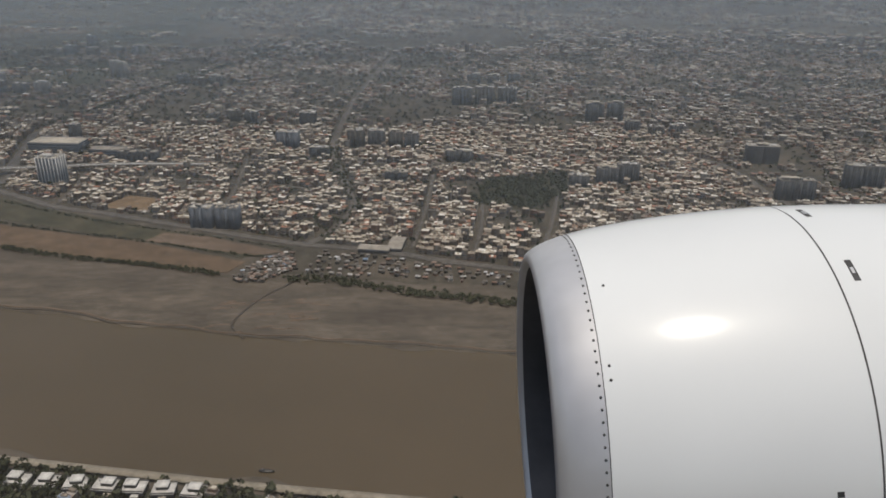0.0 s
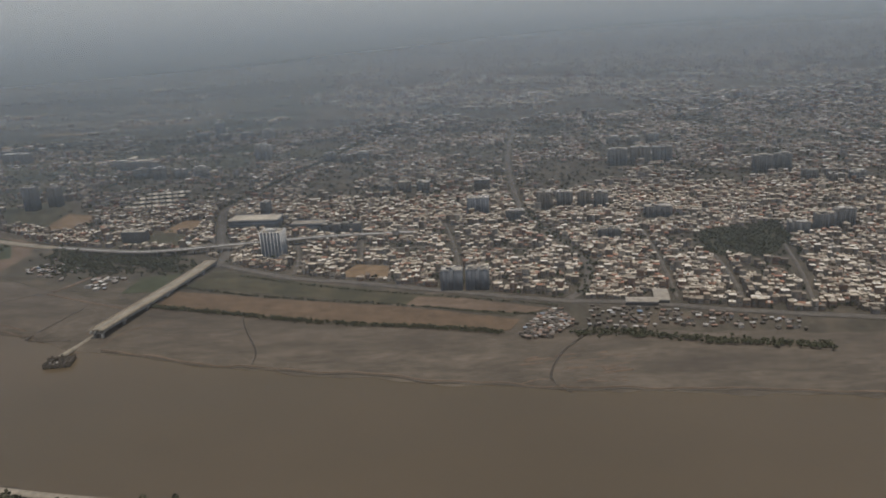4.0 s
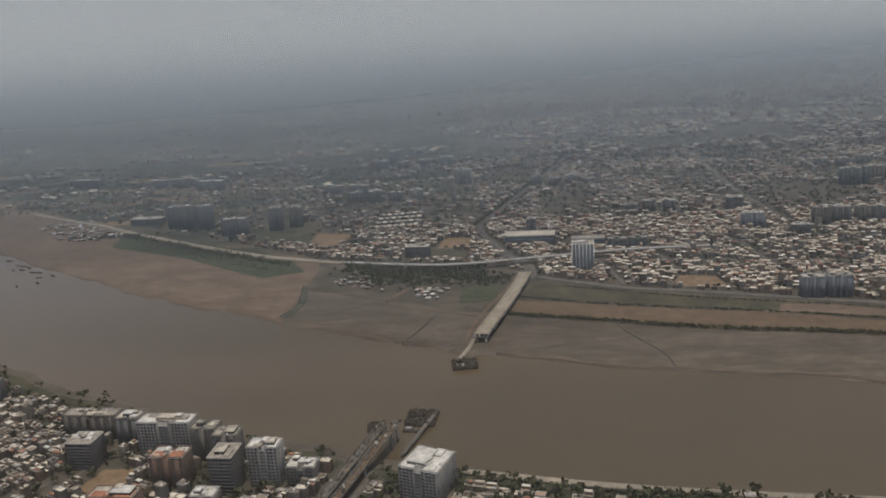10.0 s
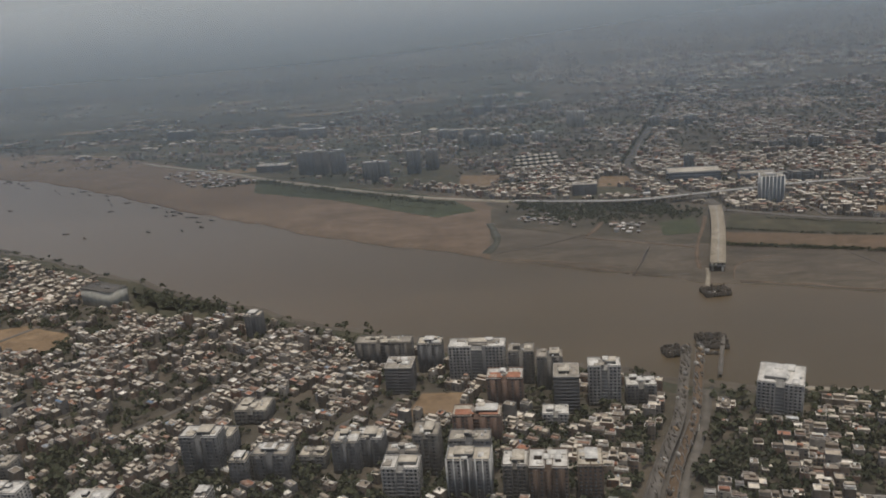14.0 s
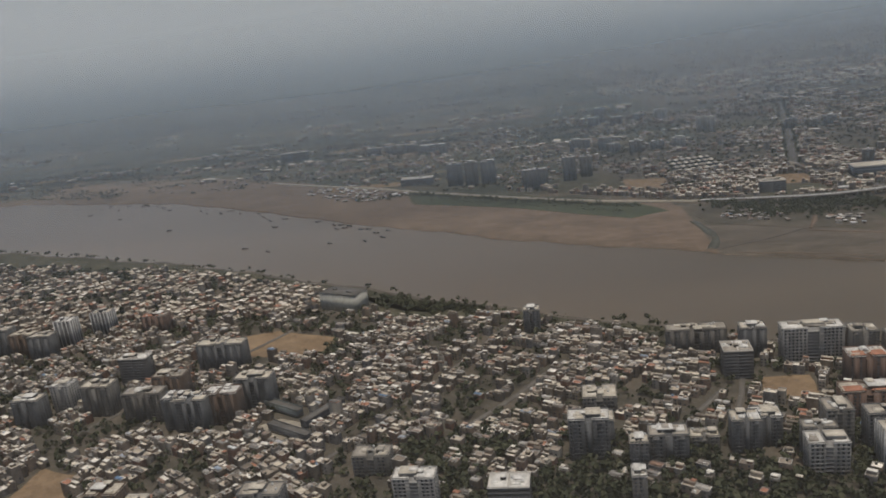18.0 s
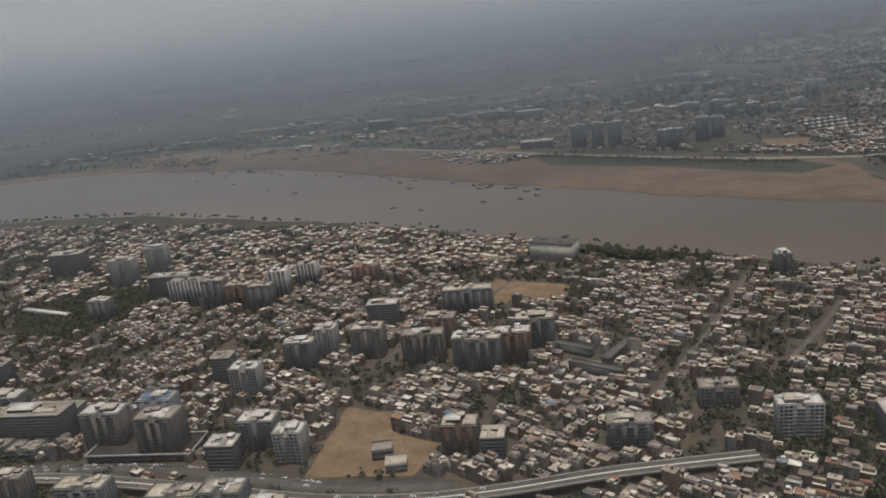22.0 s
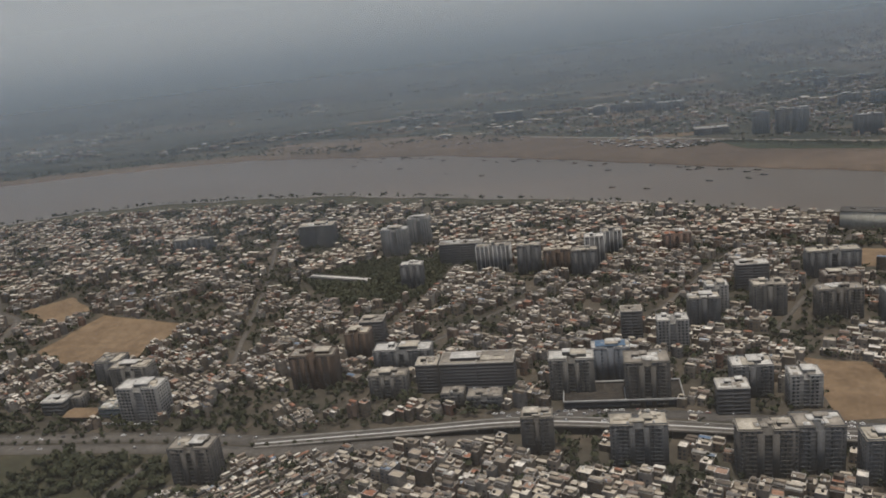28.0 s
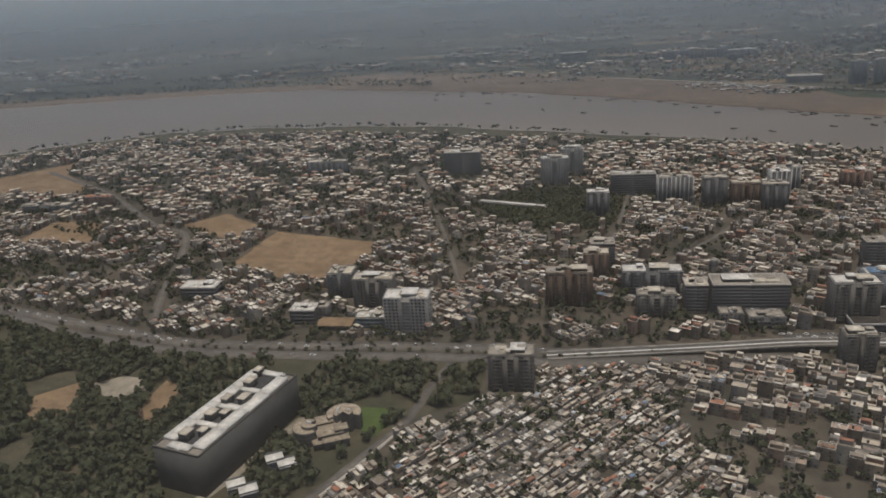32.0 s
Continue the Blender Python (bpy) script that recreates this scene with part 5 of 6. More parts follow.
for k in range(7):
    villa = hall("villa", -162 + 11.5 * k, 246 - 1.0 * k, 8, 6.5, 2.6, -6 + 5 * (k % 3), "cream riverside villa with bright stepped flat roofs", M["t_cream"], ROOFS[1])
    up_f = part("upper_floor", solid("upper_floor", [(-1.2 + 0.8 * (k % 4), 0.6, 2.9, 4.4, 3.6, 1.5)], M["t_cream"]), villa)
    part("upper_roof", solid("upper_roof", [(-1.2 + 0.8 * (k % 4), 0.6, 4.4, 4.9, 4.1, 0.2)], ROOFS[1]), up_f)
    part("porch_roof", solid("porch_roof", [(2.6 - 1.3 * (k % 3), -4.0, 1.6, 3.0, 2.0, 0.2)], ROOFS[k % 3]), villa)
    part("water_tank", TANK, villa, at=pose(-2.8, 1.8, 2.9))
for k in range(28):
    i, j = k % 7, k // 7
    hall("row_cottage", -512 + 7 * i, 800 + 20 * j + 1.0 * i, 4.6, 6, 2.4, 40, "pale gabled cottage of a new colony", M["t_cream"], ROOFS[k % 2 * 2], 1.6)

for x, y, a in ((-1236, 143, 25), (-1231, 140, 25), (-1245, 129, 25), (-1240, 126, 25), (-1252, 116, 25), (-1247, 113, 25)):
    hall("campus_house", x, y, 5.5, 5, 4, a, "small pale-roofed campus house among trees", M["t_grey"], ROOFS[1])


# ---- houses ----
rs = np.random.RandomState(5)


def lattice(x0, x1, y0, y1, seeds, size, gap, lane):
    """House plots in rows back to back, turned by the quarter they stand in."""
    out = []
    sx, sy, sa = (np.array(c) for c in zip(*seeds))
    for k, (cx, cy, an) in enumerate(seeds):
        R_ = 175
        pitch = 2 * size + lane
        vv = np.arange(-R_, R_, pitch)
        for v0 in vv:
            for row in (0, 1):
                u = -R_ + rs.uniform(0, 4)
                while u < R_:
                    w = size * rs.uniform(0.62, 1.35)
                    d = size * rs.uniform(0.82, 1.0)
                    v = v0 + row * size + rs.uniform(-0.3, 0.3)
                    c, s = math.cos(radians(an)), math.sin(radians(an))
                    out.append((cx + c * (u + w / 2) - s * v, cy + s * (u + w / 2) + c * v, w, d, an, k))
                    u += w + (gap * rs.uniform(0.1, 1.0) if rs.rand() < 0.8 else lane * 1.1)
    o = np.array(out)
    dist = (o[:, 0:1] - sx[None]) ** 2 + (o[:, 1:2] - sy[None]) ** 2
    keep = dist.argmin(1) == o[:, 5].astype(int)
    keep &= (o[:, 0] > x0) & (o[:, 0] < x1) & (o[:, 1] > y0) & (o[:, 1] < y1)
    return o[keep][:, :5]


def seeds_for(x0, x1, y0, y1, step, ang, spread):
    return [(x + rs.uniform(-0.3, 0.3) * step, y + rs.uniform(-0.3, 0.3) * step, ang(x, y) + rs.uniform(-spread, spread)) for x in np.arange(x0, x1, step) for y in np.arange(y0, y1, step)]


def river_angle(x, y):
    return math.degrees(math.atan2(float(np.interp(x + 60, NEAR_X, NEAR_Y) - np.interp(x - 60, NEAR_X, NEAR_Y)), 120)) if x > -1150 or y > 400 else -44


south = lattice(-1950, 250, 60, 790, seeds_for(-1950, 260, 60, 800, 125, river_angle, 9), 4.0, 0.28, 1.2)
north = np.concatenate([lattice(-1150, 900, 420, 740, seeds_for(-1150, 920, 420, 760, 110, lambda x, y: -8, 7), 3.9, 0.3, 1.5),
                        lattice(-1150, 900, 740, 1300, seeds_for(-1150, 920, 740, 1310, 140, lambda x, y: -8, 9), 5.4, 0.5, 2.4)])


VILLAGE = [(-1199, 133), (-1185, 160), (-1169, 184), (-1145, 206), (-1100, 206), (-1090, 118), (-1192, 118)]
village = lattice(-1205, -1085, 112, 212, [(-1150, 160, 46)], 3.0, 0.15, 1.4)
village = village[rs.rand(len(village)) > 0.1]
village = village[inside(village[:, 0], village[:, 1], VILLAGE)]


def clear_of(o, grid):
    ok = np.ones(len(o), dtype=bool)
    for fx, fy in ((0, 0), (0.45, 0.45), (-0.45, 0.45), (0.45, -0.45), (-0.45, -0.45)):
        c, s = np.cos(np.radians(o[:, 4])), np.sin(np.radians(o[:, 4]))
        ok &= cell_ok(o[:, 0] + c * fx * o[:, 2] - s * fy * o[:, 3], o[:, 1] + s * fx * o[:, 2] + c * fy * o[:, 3], grid)
    return ok


def lumps(x, y, s, seed):
    return np.array([noise.noise((a * s, b * s, seed)) for a, b in zip(x, y)])


village = village[clear_of(village, free)]
south = south[clear_of(south, free)]
south = south[~inside(south[:, 0], south[:, 1], VILLAGE)]
green = 0.6 * lumps(south[:, 0], south[:, 1], 0.022, 3.0) + 0.6 * lumps(south[:, 0], south[:, 1], 0.06, 3.0)
south_edge = np.interp(south[:, 0], (-1650, -1400, -1340, -1000, -900, -600, -350, -200, 200), (620, 200, 110, 105, 145, 165, 180, 225, 230))
south = south[(south[:, 1] > south_edge) & (green > np.interp(south[:, 0], (-1150, -950), (-0.03, -0.14)) + 0.15 * (rs.rand(len(south)) - 0.5)) & (rs.rand(len(south)) > 0.05)]
# leafy quarters nearest the flight path
leafy = (south[:, 1] < 265) & (south[:, 0] > -735) & (lumps(south[:, 0], south[:, 1], 0.035, 6.0) < 0.16)
south = south[~leafy | (rs.rand(len(south)) < 0.3)]
north = north[clear_of(north, free)]
dn = 0.75 * lumps(north[:, 0], north[:, 1], 0.012, 8.0) + 0.45 * lumps(north[:, 0], north[:, 1], 0.045, 8.0)
fill = np.interp(north[:, 0] + 0.25 * (north[:, 1] - 700), (-1100, -700, -430, -330), (0.04, 0.16, 0.36, 0.9))
north = north[(rs.rand(len(north)) < fill) & (dn > np.interp(north[:, 0], (100, 250), (-0.06, -0.2)) + 0.12 * rs.rand(len(north)))]


def quads_of(c, u, v, w, d, z0, h):
    """Corners of boxes as arrays: middle c, axes u and v, sizes, base and height."""
    a, b = u * (w / 2)[:, None], v * (d / 2)[:, None]
    base = np.stack([c - a - b, c + a - b, c + a + b, c - a + b], 1)
    lo = np.concatenate([base, np.broadcast_to(z0[:, None, None], (len(c), 4, 1))], 2)
    hi = np.concatenate([base, np.broadcast_to((z0 + h)[:, None, None], (len(c), 4, 1))], 2)
    return np.concatenate([lo, hi], 1)


class Soup:
    def __init__(self):
        self.v, self.f, self.m, self.n = [], [], [], 0

    def add(self, verts, faces, mat):
        k, nv = len(verts), verts.shape[1]
        self.v.append(verts.reshape(-1, 3))
        self.f.append((faces[None] + (self.n + np.arange(k) * nv)[:, None, None]).reshape(-1, 4))
        self.m.append(np.full(k * len(faces), mat))
        self.n += k * nv

    def build(self, name, mats):
        return raw_mesh(name, np.concatenate(self.v), np.concatenate(self.f), mats, np.concatenate(self.m))


SIDES, TOP = CUBE_F[:4], CUBE_F[4:5]
HM = [M["wall"], M["roof"], M["trim"], M["window"], M["tank"], M["sheet"]]


def houses(name, o, h, full, label, roof="roof"):
    """Many small flat-roofed houses: walls, parapets, sunk roofs, stair heads, tanks and windows."""
    n = len(o)
    s = Soup()
    c, w, d = o[:, :2], o[:, 2], o[:, 3]
    an = np.radians(o[:, 4])
    u, v = np.stack([np.cos(an), np.sin(an)], 1), np.stack([-np.sin(an), np.cos(an)], 1)
    z = np.zeros(n)
    s.add(quads_of(c, u, v, w, d, z, h + 0.4), SIDES, 0)
    t = 0.16
    if full:
        o8 = quads_of(c, u, v, w, d, h + 0.4, z)[:, 4:]
        i8 = quads_of(c, u, v, w - 2 * t, d - 2 * t, h + 0.4, z)[:, 4:]
        ring = np.array([(0, 1, 5, 4), (1, 2, 6, 5), (2, 3, 7, 6), (3, 0, 4, 7)])
        s.add(np.concatenate([o8, i8], 1), ring, 2)
        inner = quads_of(c, u, v, w - 2 * t, d - 2 * t, h, z + 0.4)
        s.add(inner, SIDES[:, ::-1], 2)
        s.add(quads_of(c, u, v, w - 2 * t, d - 2 * t, h - 0.1, z + 0.1), TOP, 1)
        k = rs.rand(n) < 0.45
        px, py = rs.uniform(-0.25, 0.25, n), rs.uniform(-0.2, 0.3, n)
        sc = c + u * (px * w)[:, None] + v * (py * d)[:, None]
        sw, sd, sh = w * rs.uniform(0.28, 0.5, n), d * rs.uniform(0.3, 0.45, n), rs.uniform(0.9, 1.4, n)
        s.add(quads_of(sc, u, v, sw, sd, h, sh)[k], SIDES, 0)
        s.add(quads_of(sc, u, v, sw + 0.3, sd + 0.3, h + sh, z + 0.1)[k], CUBE_F[:5], 1)
        k = rs.rand(n) < 0.6
        tc = c + u * (rs.uniform(-0.35, 0.35, n) * w)[:, None] + v * (rs.uniform(-0.38, 0.38, n) * d)[:, None]
        s.add(quads_of(tc, u, v, z + 0.75, z + 0.75, h, z + 0.8)[k], CUBE_F[:5], 4)
        k = rs.rand(n) < 0.38
        up = c + v * (rs.uniform(0.1, 0.24, n) * d * np.where(rs.rand(n) < 0.7, 1, -1))[:, None]
        uw, ud, uh = w * rs.uniform(0.75, 0.98, n), d * rs.uniform(0.35, 0.5, n), rs.uniform(1.0, 1.6, n)
        s.add(quads_of(up, u, v, uw, ud, h, uh)[k], SIDES, 0)
        s.add(quads_of(up, u, v, uw + 0.1, ud + 0.1, h + uh, z + 0.12)[k], CUBE_F[:5], 1)
        k = rs.rand(n) < 0.22
        kc = c + v * (-0.2 * d)[:, None]
        s.add(quads_of(kc, u, v, w * 0.95, d * 0.5, h + rs.uniform(0.7, 1.1, n), z + 0.06)[k], CUBE_F, 5)
        for side in range(3):
            for fl in range(3 if side == 0 else 2):
                for j in ((-0.25, 0.25) if side == 0 else (0.1,)):
                    k = (h > fl * 1.5 + 1.2) & (rs.rand(n) < 0.8)
                    zz = z + fl * 1.5 + 0.5
                    if side == 0:
                        wc, ww, wd = c - v * (d / 2)[:, None] + u * (w * j)[:, None], z + 0.75, z + 0.1
                    else:
                        wc, ww, wd = c + u * ((w / 2) * (1 if side == 1 else -1))[:, None] + v * (d * j)[:, None], z + 0.1, z + 0.75
                    s.add(quads_of(wc, u, v, ww, wd, zz, z + 0.7)[k], CUBE_F[[0 if side == 0 else (1 if side == 1 else 3)]], 3)
    else:
        s.add(quads_of(c, u, v, w, d, h, z + 0.4), TOP, 1)
        k = rs.rand(n) < 0.45
        sc = c + u * (rs.uniform(-0.25, 0.25, n) * w)[:, None] + v * (rs.uniform(-0.2, 0.3, n) * d)[:, None]
        s.add(quads_of(sc, u, v, w * 0.35, d * 0.35, h, z + 1.3)[k], CUBE_F[:5], 1)
        k = rs.rand(n) < (0.4 if n < 4000 else 0.0)
        up = c + v * (rs.uniform(0.1, 0.24, n) * d)[:, None]
        s.add(quads_of(up, u, v, w * 0.85, d * 0.4, h + 0.4, z + rs.uniform(0.8, 1.4, n))[k], CUBE_F[:5], 1)
        k = h > 2.2
        s.add(quads_of(c - v * (d / 2)[:, None], u, v, w * 0.7, z + 0.1, h * 0.45, z + 0.6)[k], CUBE_F[:5], 3)
    return tagged(new(name, s.build(name, [HM[0], M[roof], *HM[2:]])), label, "houses", kind="stuff")


def heights(o, lo, hi):
    return np.where((rs.rand(len(o)) < 0.08) & (o[:, 2] > 4.9), rs.uniform(6.5, 9.5, len(o)), lo + (hi - lo) * rs.rand(len(o)) ** 1.8)


# the nearest houses are things of their own
order = np.argsort(np.abs(village[:, 0] + 1160) + 0.6 * np.abs(village[:, 1] - 165))
single, village = village[order[:128]], village[order[128:]]
houses("village_houses", village, rs.uniform(1.3, 2.4, len(village)), True, "tight rows of small flat-roofed houses")
low = np.where((south[:, 0] < -1080) & (south[:, 1] < 235), 0.62, 1.0)
hs = heights(south, 2.4, 6.6) * low
fs = south[:, 1] > 450
houses("town_houses_riverside", south[fs], hs[fs], False, "crowded flat-roofed houses towards the river")
houses("town_houses_south", south[~fs], hs[~fs], True, "crowded flat-roofed plaster houses of the near town")
hn = north[:, 1] < 740
# houses across the river take the roof colours dimmed for haze
houses("town_houses_north", north[hn], heights(north[hn], 1.6, 4.2), False, "crowded small flat-roofed houses across the river", "dim_roof")
houses("town_houses_far", north[~hn], heights(north[~hn], 2.0, 6.0), False, "hazy flat-roofed houses of the far town", "dim_roof")


KIND_SIZE = []
OLD_ROOF = surface("old_roof", [(0.0, (0.12, 0.10, 0.08)), (0.25, (0.20, 0.168, 0.134)), (0.5, (0.30, 0.258, 0.206)), (0.7, (0.42, 0.375, 0.31)), (0.85, (0.58, 0.54, 0.47)), (1.0, (0.78, 0.75, 0.70))], 0.9, 0.3, "object", grime=0.5)


def house_kind(k):
    rng = random.Random(40 + k)
    w, d, h = rng.uniform(4.2, 6.4), rng.uniform(4.4, 5.4), rng.choice((2.6, 3.2, 4.4, 4.8))
    wm_ = (M["t_cream"], M["t_grey"], M["t_beige"], M["t_white"], M["t_brown"], M["t_grey"])[k % 6]
    ob = thing("house", 0, 0, -40, 0, ("cream", "weathered grey", "beige", "white", "brown", "grey")[k % 6] + " plaster house with a flat parapet roof", "house", "houses of the near town")
    KIND_SIZE.append((w, d))
    part("wall", solid("wall", [(0, 0, 0, w, d, h)], wm_), ob)
    part("roof", solid("roof", [(0, 0, h, w - 0.3, d - 0.3, 0.06)], OLD_ROOF), ob)
    part("parapet", solid("parapet", [(-w / 2 + 0.08, 0, h, 0.16, d, 0.42), (w / 2 - 0.08, 0, h, 0.16, d, 0.42), (0, -d / 2 + 0.08, h, w - 0.32, 0.16, 0.42), (0, d / 2 - 0.08, h, w - 0.32, 0.16, 0.42)], wm_), ob)
    sx, sy = rng.uniform(-0.2, 0.2) * w, rng.uniform(0, 0.25) * d
    if k % 2 == 0:
        hd = part("stair_head", solid("stair_head", [(sx, sy, h, 1.7, 1.5, 1.1)], wm_), ob)
        part("head_roof", solid("head_roof", [(sx, sy, h + 1.1, 2.0, 1.8, 0.1)], OLD_ROOF), hd)
    part("water_tank", TANK, ob, at=pose(-0.3 * w, -0.25 * d, h + 0.06))
    for fl in range(int(h / 1.5)):
        for j in (-0.25, 0.25):
            part("window", WIN, ob, at=pose(w * j, -d / 2, 0.5 + 1.5 * fl))
    return ob


kinds = [house_kind(k) for k in range(6)]
for i, (x, y, w, d, an) in enumerate(single):
    kw, kd = KIND_SIZE[i % 6]
    m = pose(x, y, 0, 0, 0, an) @ Matrix.Diagonal((1.12 * w / kw, 1.08 * d / kd, 0.5, 1))
    ob = copy_thing(kinds[i % 6], m)
for k in kinds:
    for o in (*k.children_recursive, k):
        bpy.data.objects.remove(o)

# shanties and sheds on the far bank
def shanty(name, poly, count, label, roof=0, big=1.0):
    xs, ys = [p[0] for p in poly], [p[1] for p in poly]
    x, y = rs.uniform(min(xs), max(xs), count * 3), rs.uniform(min(ys), max(ys), count * 3)
    k = inside(x, y, poly) & cell_ok(x, y, line_free)
    x, y = x[k][:count], y[k][:count]
    n = len(x)
    an = np.radians(rs.uniform(-20, 10, n))
    u, v = np.stack([np.cos(an), np.sin(an)], 1), np.stack([-np.sin(an), np.cos(an)], 1)
    s = Soup()
    c, w, d, h = np.stack([x, y], 1), big * rs.uniform(1.4, 3.2, n), big * rs.uniform(1.4, 2.8, n), rs.uniform(0.9, 1.7, n)
    s.add(quads_of(c, u, v, w, d, np.zeros(n) - 0.3, h + 0.3), SIDES, 0)
    s.add(quads_of(c, u, v, w + 0.5, d + 0.5, h, np.zeros(n) + 0.1)[: n // 3], CUBE_F, 5)
    s.add(quads_of(c, u, v, w + 0.3, d + 0.3, h, np.zeros(n) + 0.1)[n // 3:], CUBE_F, roof)
    tagged(new(name, s.build(name, [M["hut_roof"], *HM[1:]])), label, "huts", kind="stuff")


shanty("farm_huts", [(-446, 546), (-446, 573), (-421, 574), (-425, 547)], 26, "low tan-roofed farm huts round a yard", 2, 1.5)
shanty("shanty_huts", [(-128, 430), (-112, 464), (-97, 474), (-90, 447), (-108, 428)], 210, "crowded sheet-roofed riverside huts")
shanty("riverside_sheds", [(-520, 598), (-506, 630), (-470, 607), (-472, 573)], 70, "sheet-roofed sheds with blue and white covers", 5)
shanty("riverside_sheds", [(-90, 434), (-75, 478), (45, 440), (40, 424), (-20, 436)], 150, "scattered sheds between trees on the bank")
shanty("works_camp", [(-960, 912), (-900, 938), (-800, 830), (-850, 800)], 120, "pale construction camp on the river terrace", 2, 1.7)
shanty("works_camp", [(-1330, 1090), (-1050, 1080), (-960, 960), (-1100, 985)], 40, "scattered pale huts on the river terrace", 2, 1.5)
shanty("hut_colony", [(-560, 690), (-470, 690), (-470, 760), (-530, 770)], 120, "crowded low huts of a roadside colony")
shanty("hut_rows", [(-1420, 400), (-1370, 340), (-1335, 345), (-1370, 400)], 120, "tight rows of low sheet-roofed huts")

# ---- the town far away, thinning out into fields ----
n_far = 27000
x = np.concatenate([rs.uniform(-2600, 2600, 17000), rs.uniform(-500, 1300, 10000)])
y = 1250 + np.concatenate([3000 * rs.rand(17000) ** 1.4, 1100 * rs.rand(10000)])
dens = np.interp(x + 0.30 * (y - 900), (-1900, -900, -300, 100), (0.0, 0.08, 0.5, 1.0)) * np.clip(np.interp(x, (-900, 0), (-0.1, 0.7)) + 2.2 * lumps(x, y, 0.006, 2.0), 0, 1)
k = rs.rand(n_far) < dens
x, y = x[k], y[k]
n = len(x)
far_o = np.stack([x, y, rs.uniform(4, 11, n) * np.where(rs.rand(n) < 0.06, 2.5, 1.0), rs.uniform(4, 10, n), rs.uniform(-20, 10, n)], 1)
houses("distant_town", far_o, np.where(rs.rand(n) < 0.04, rs.uniform(9, 17, n), rs.uniform(2.5, 7, n)), False, "endless hazy town of pale flat roofs")
n_w = 620
vx = -2700 + 2150 * rs.rand(40) ** 0.7
vy = far_bank(vx) + 130 + 1500 * rs.rand(40) ** 1.4
x, y = vx[np.arange(n_w) % 40] + 45 * rs.normal(size=n_w), vy[np.arange(n_w) % 40] + 18 * rs.normal(size=n_w)
k = (y > far_bank(x) + 90) & ((x < -1150) | (y > 1060))
far_w = np.stack([x, y, rs.uniform(5, 15, n_w), rs.uniform(5, 10, n_w), rs.uniform(-20, 20, n_w)], 1)[k]
houses("scattered_villages", far_w, rs.uniform(2, 6, len(far_w)), False, "scattered pale farm buildings among fields")
for k in range(70):
    a, b = rs.uniform(-2600, 700), rs.uniform(1000, 2600)
    if a < -700:
        continue
    w, d = rs.uniform(40, 130), rs.uniform(25, 60)
    patch("far_field", [(a, b), (a + w, b - 8), (a + w + 9, b + d), (a + 4, b + d + 6)], 0.1, M[("tan", "scrub", "orange", "scrub", "scrub")[k % 5]], "distant hazy field", "field", 3.0)


for k in range(64):
    a = rs.uniform(-2100, -420)
    b = float(far_bank(a)) + 110 + 900 * rs.rand() ** 1.4
    if a > -900 and b < 1000:
        continue
    w, d = rs.uniform(50, 170), rs.uniform(10, 30)
    patch("far_field", [(a, b), (a + w, b - 10), (a + w + 9, b + d), (a + 4, b + d + 8)], 0.1, M[("orange", "sand", "mud", "scrub", "tan", "scrub")[k % 6]], "long hazy field strip on the far plain", "field", 3.0)


def tower_row(x, y, n, gap, w, h):
    for k in range(n):
        tower(x + gap * k, y + rs.uniform(-6, 6), w, 9, h + rs.uniform(-2, 2), -6, ("grey", "beige", "grey", "white")[k % 4])


tower_row(-560, 960, 4, 26, 16, 13)
tower_row(-330, 1010, 3, 22, 14, 11)
tower_row(40, 1040, 3, 26, 17, 12)
tower_row(-560, 1220, 4, 34, 18, 15)
tower_row(-900, 1160, 3, 40, 20, 13)
tower_row(-240, 820, 3, 20, 13, 10)
tower_row(190, 780, 3, 22, 15, 11)


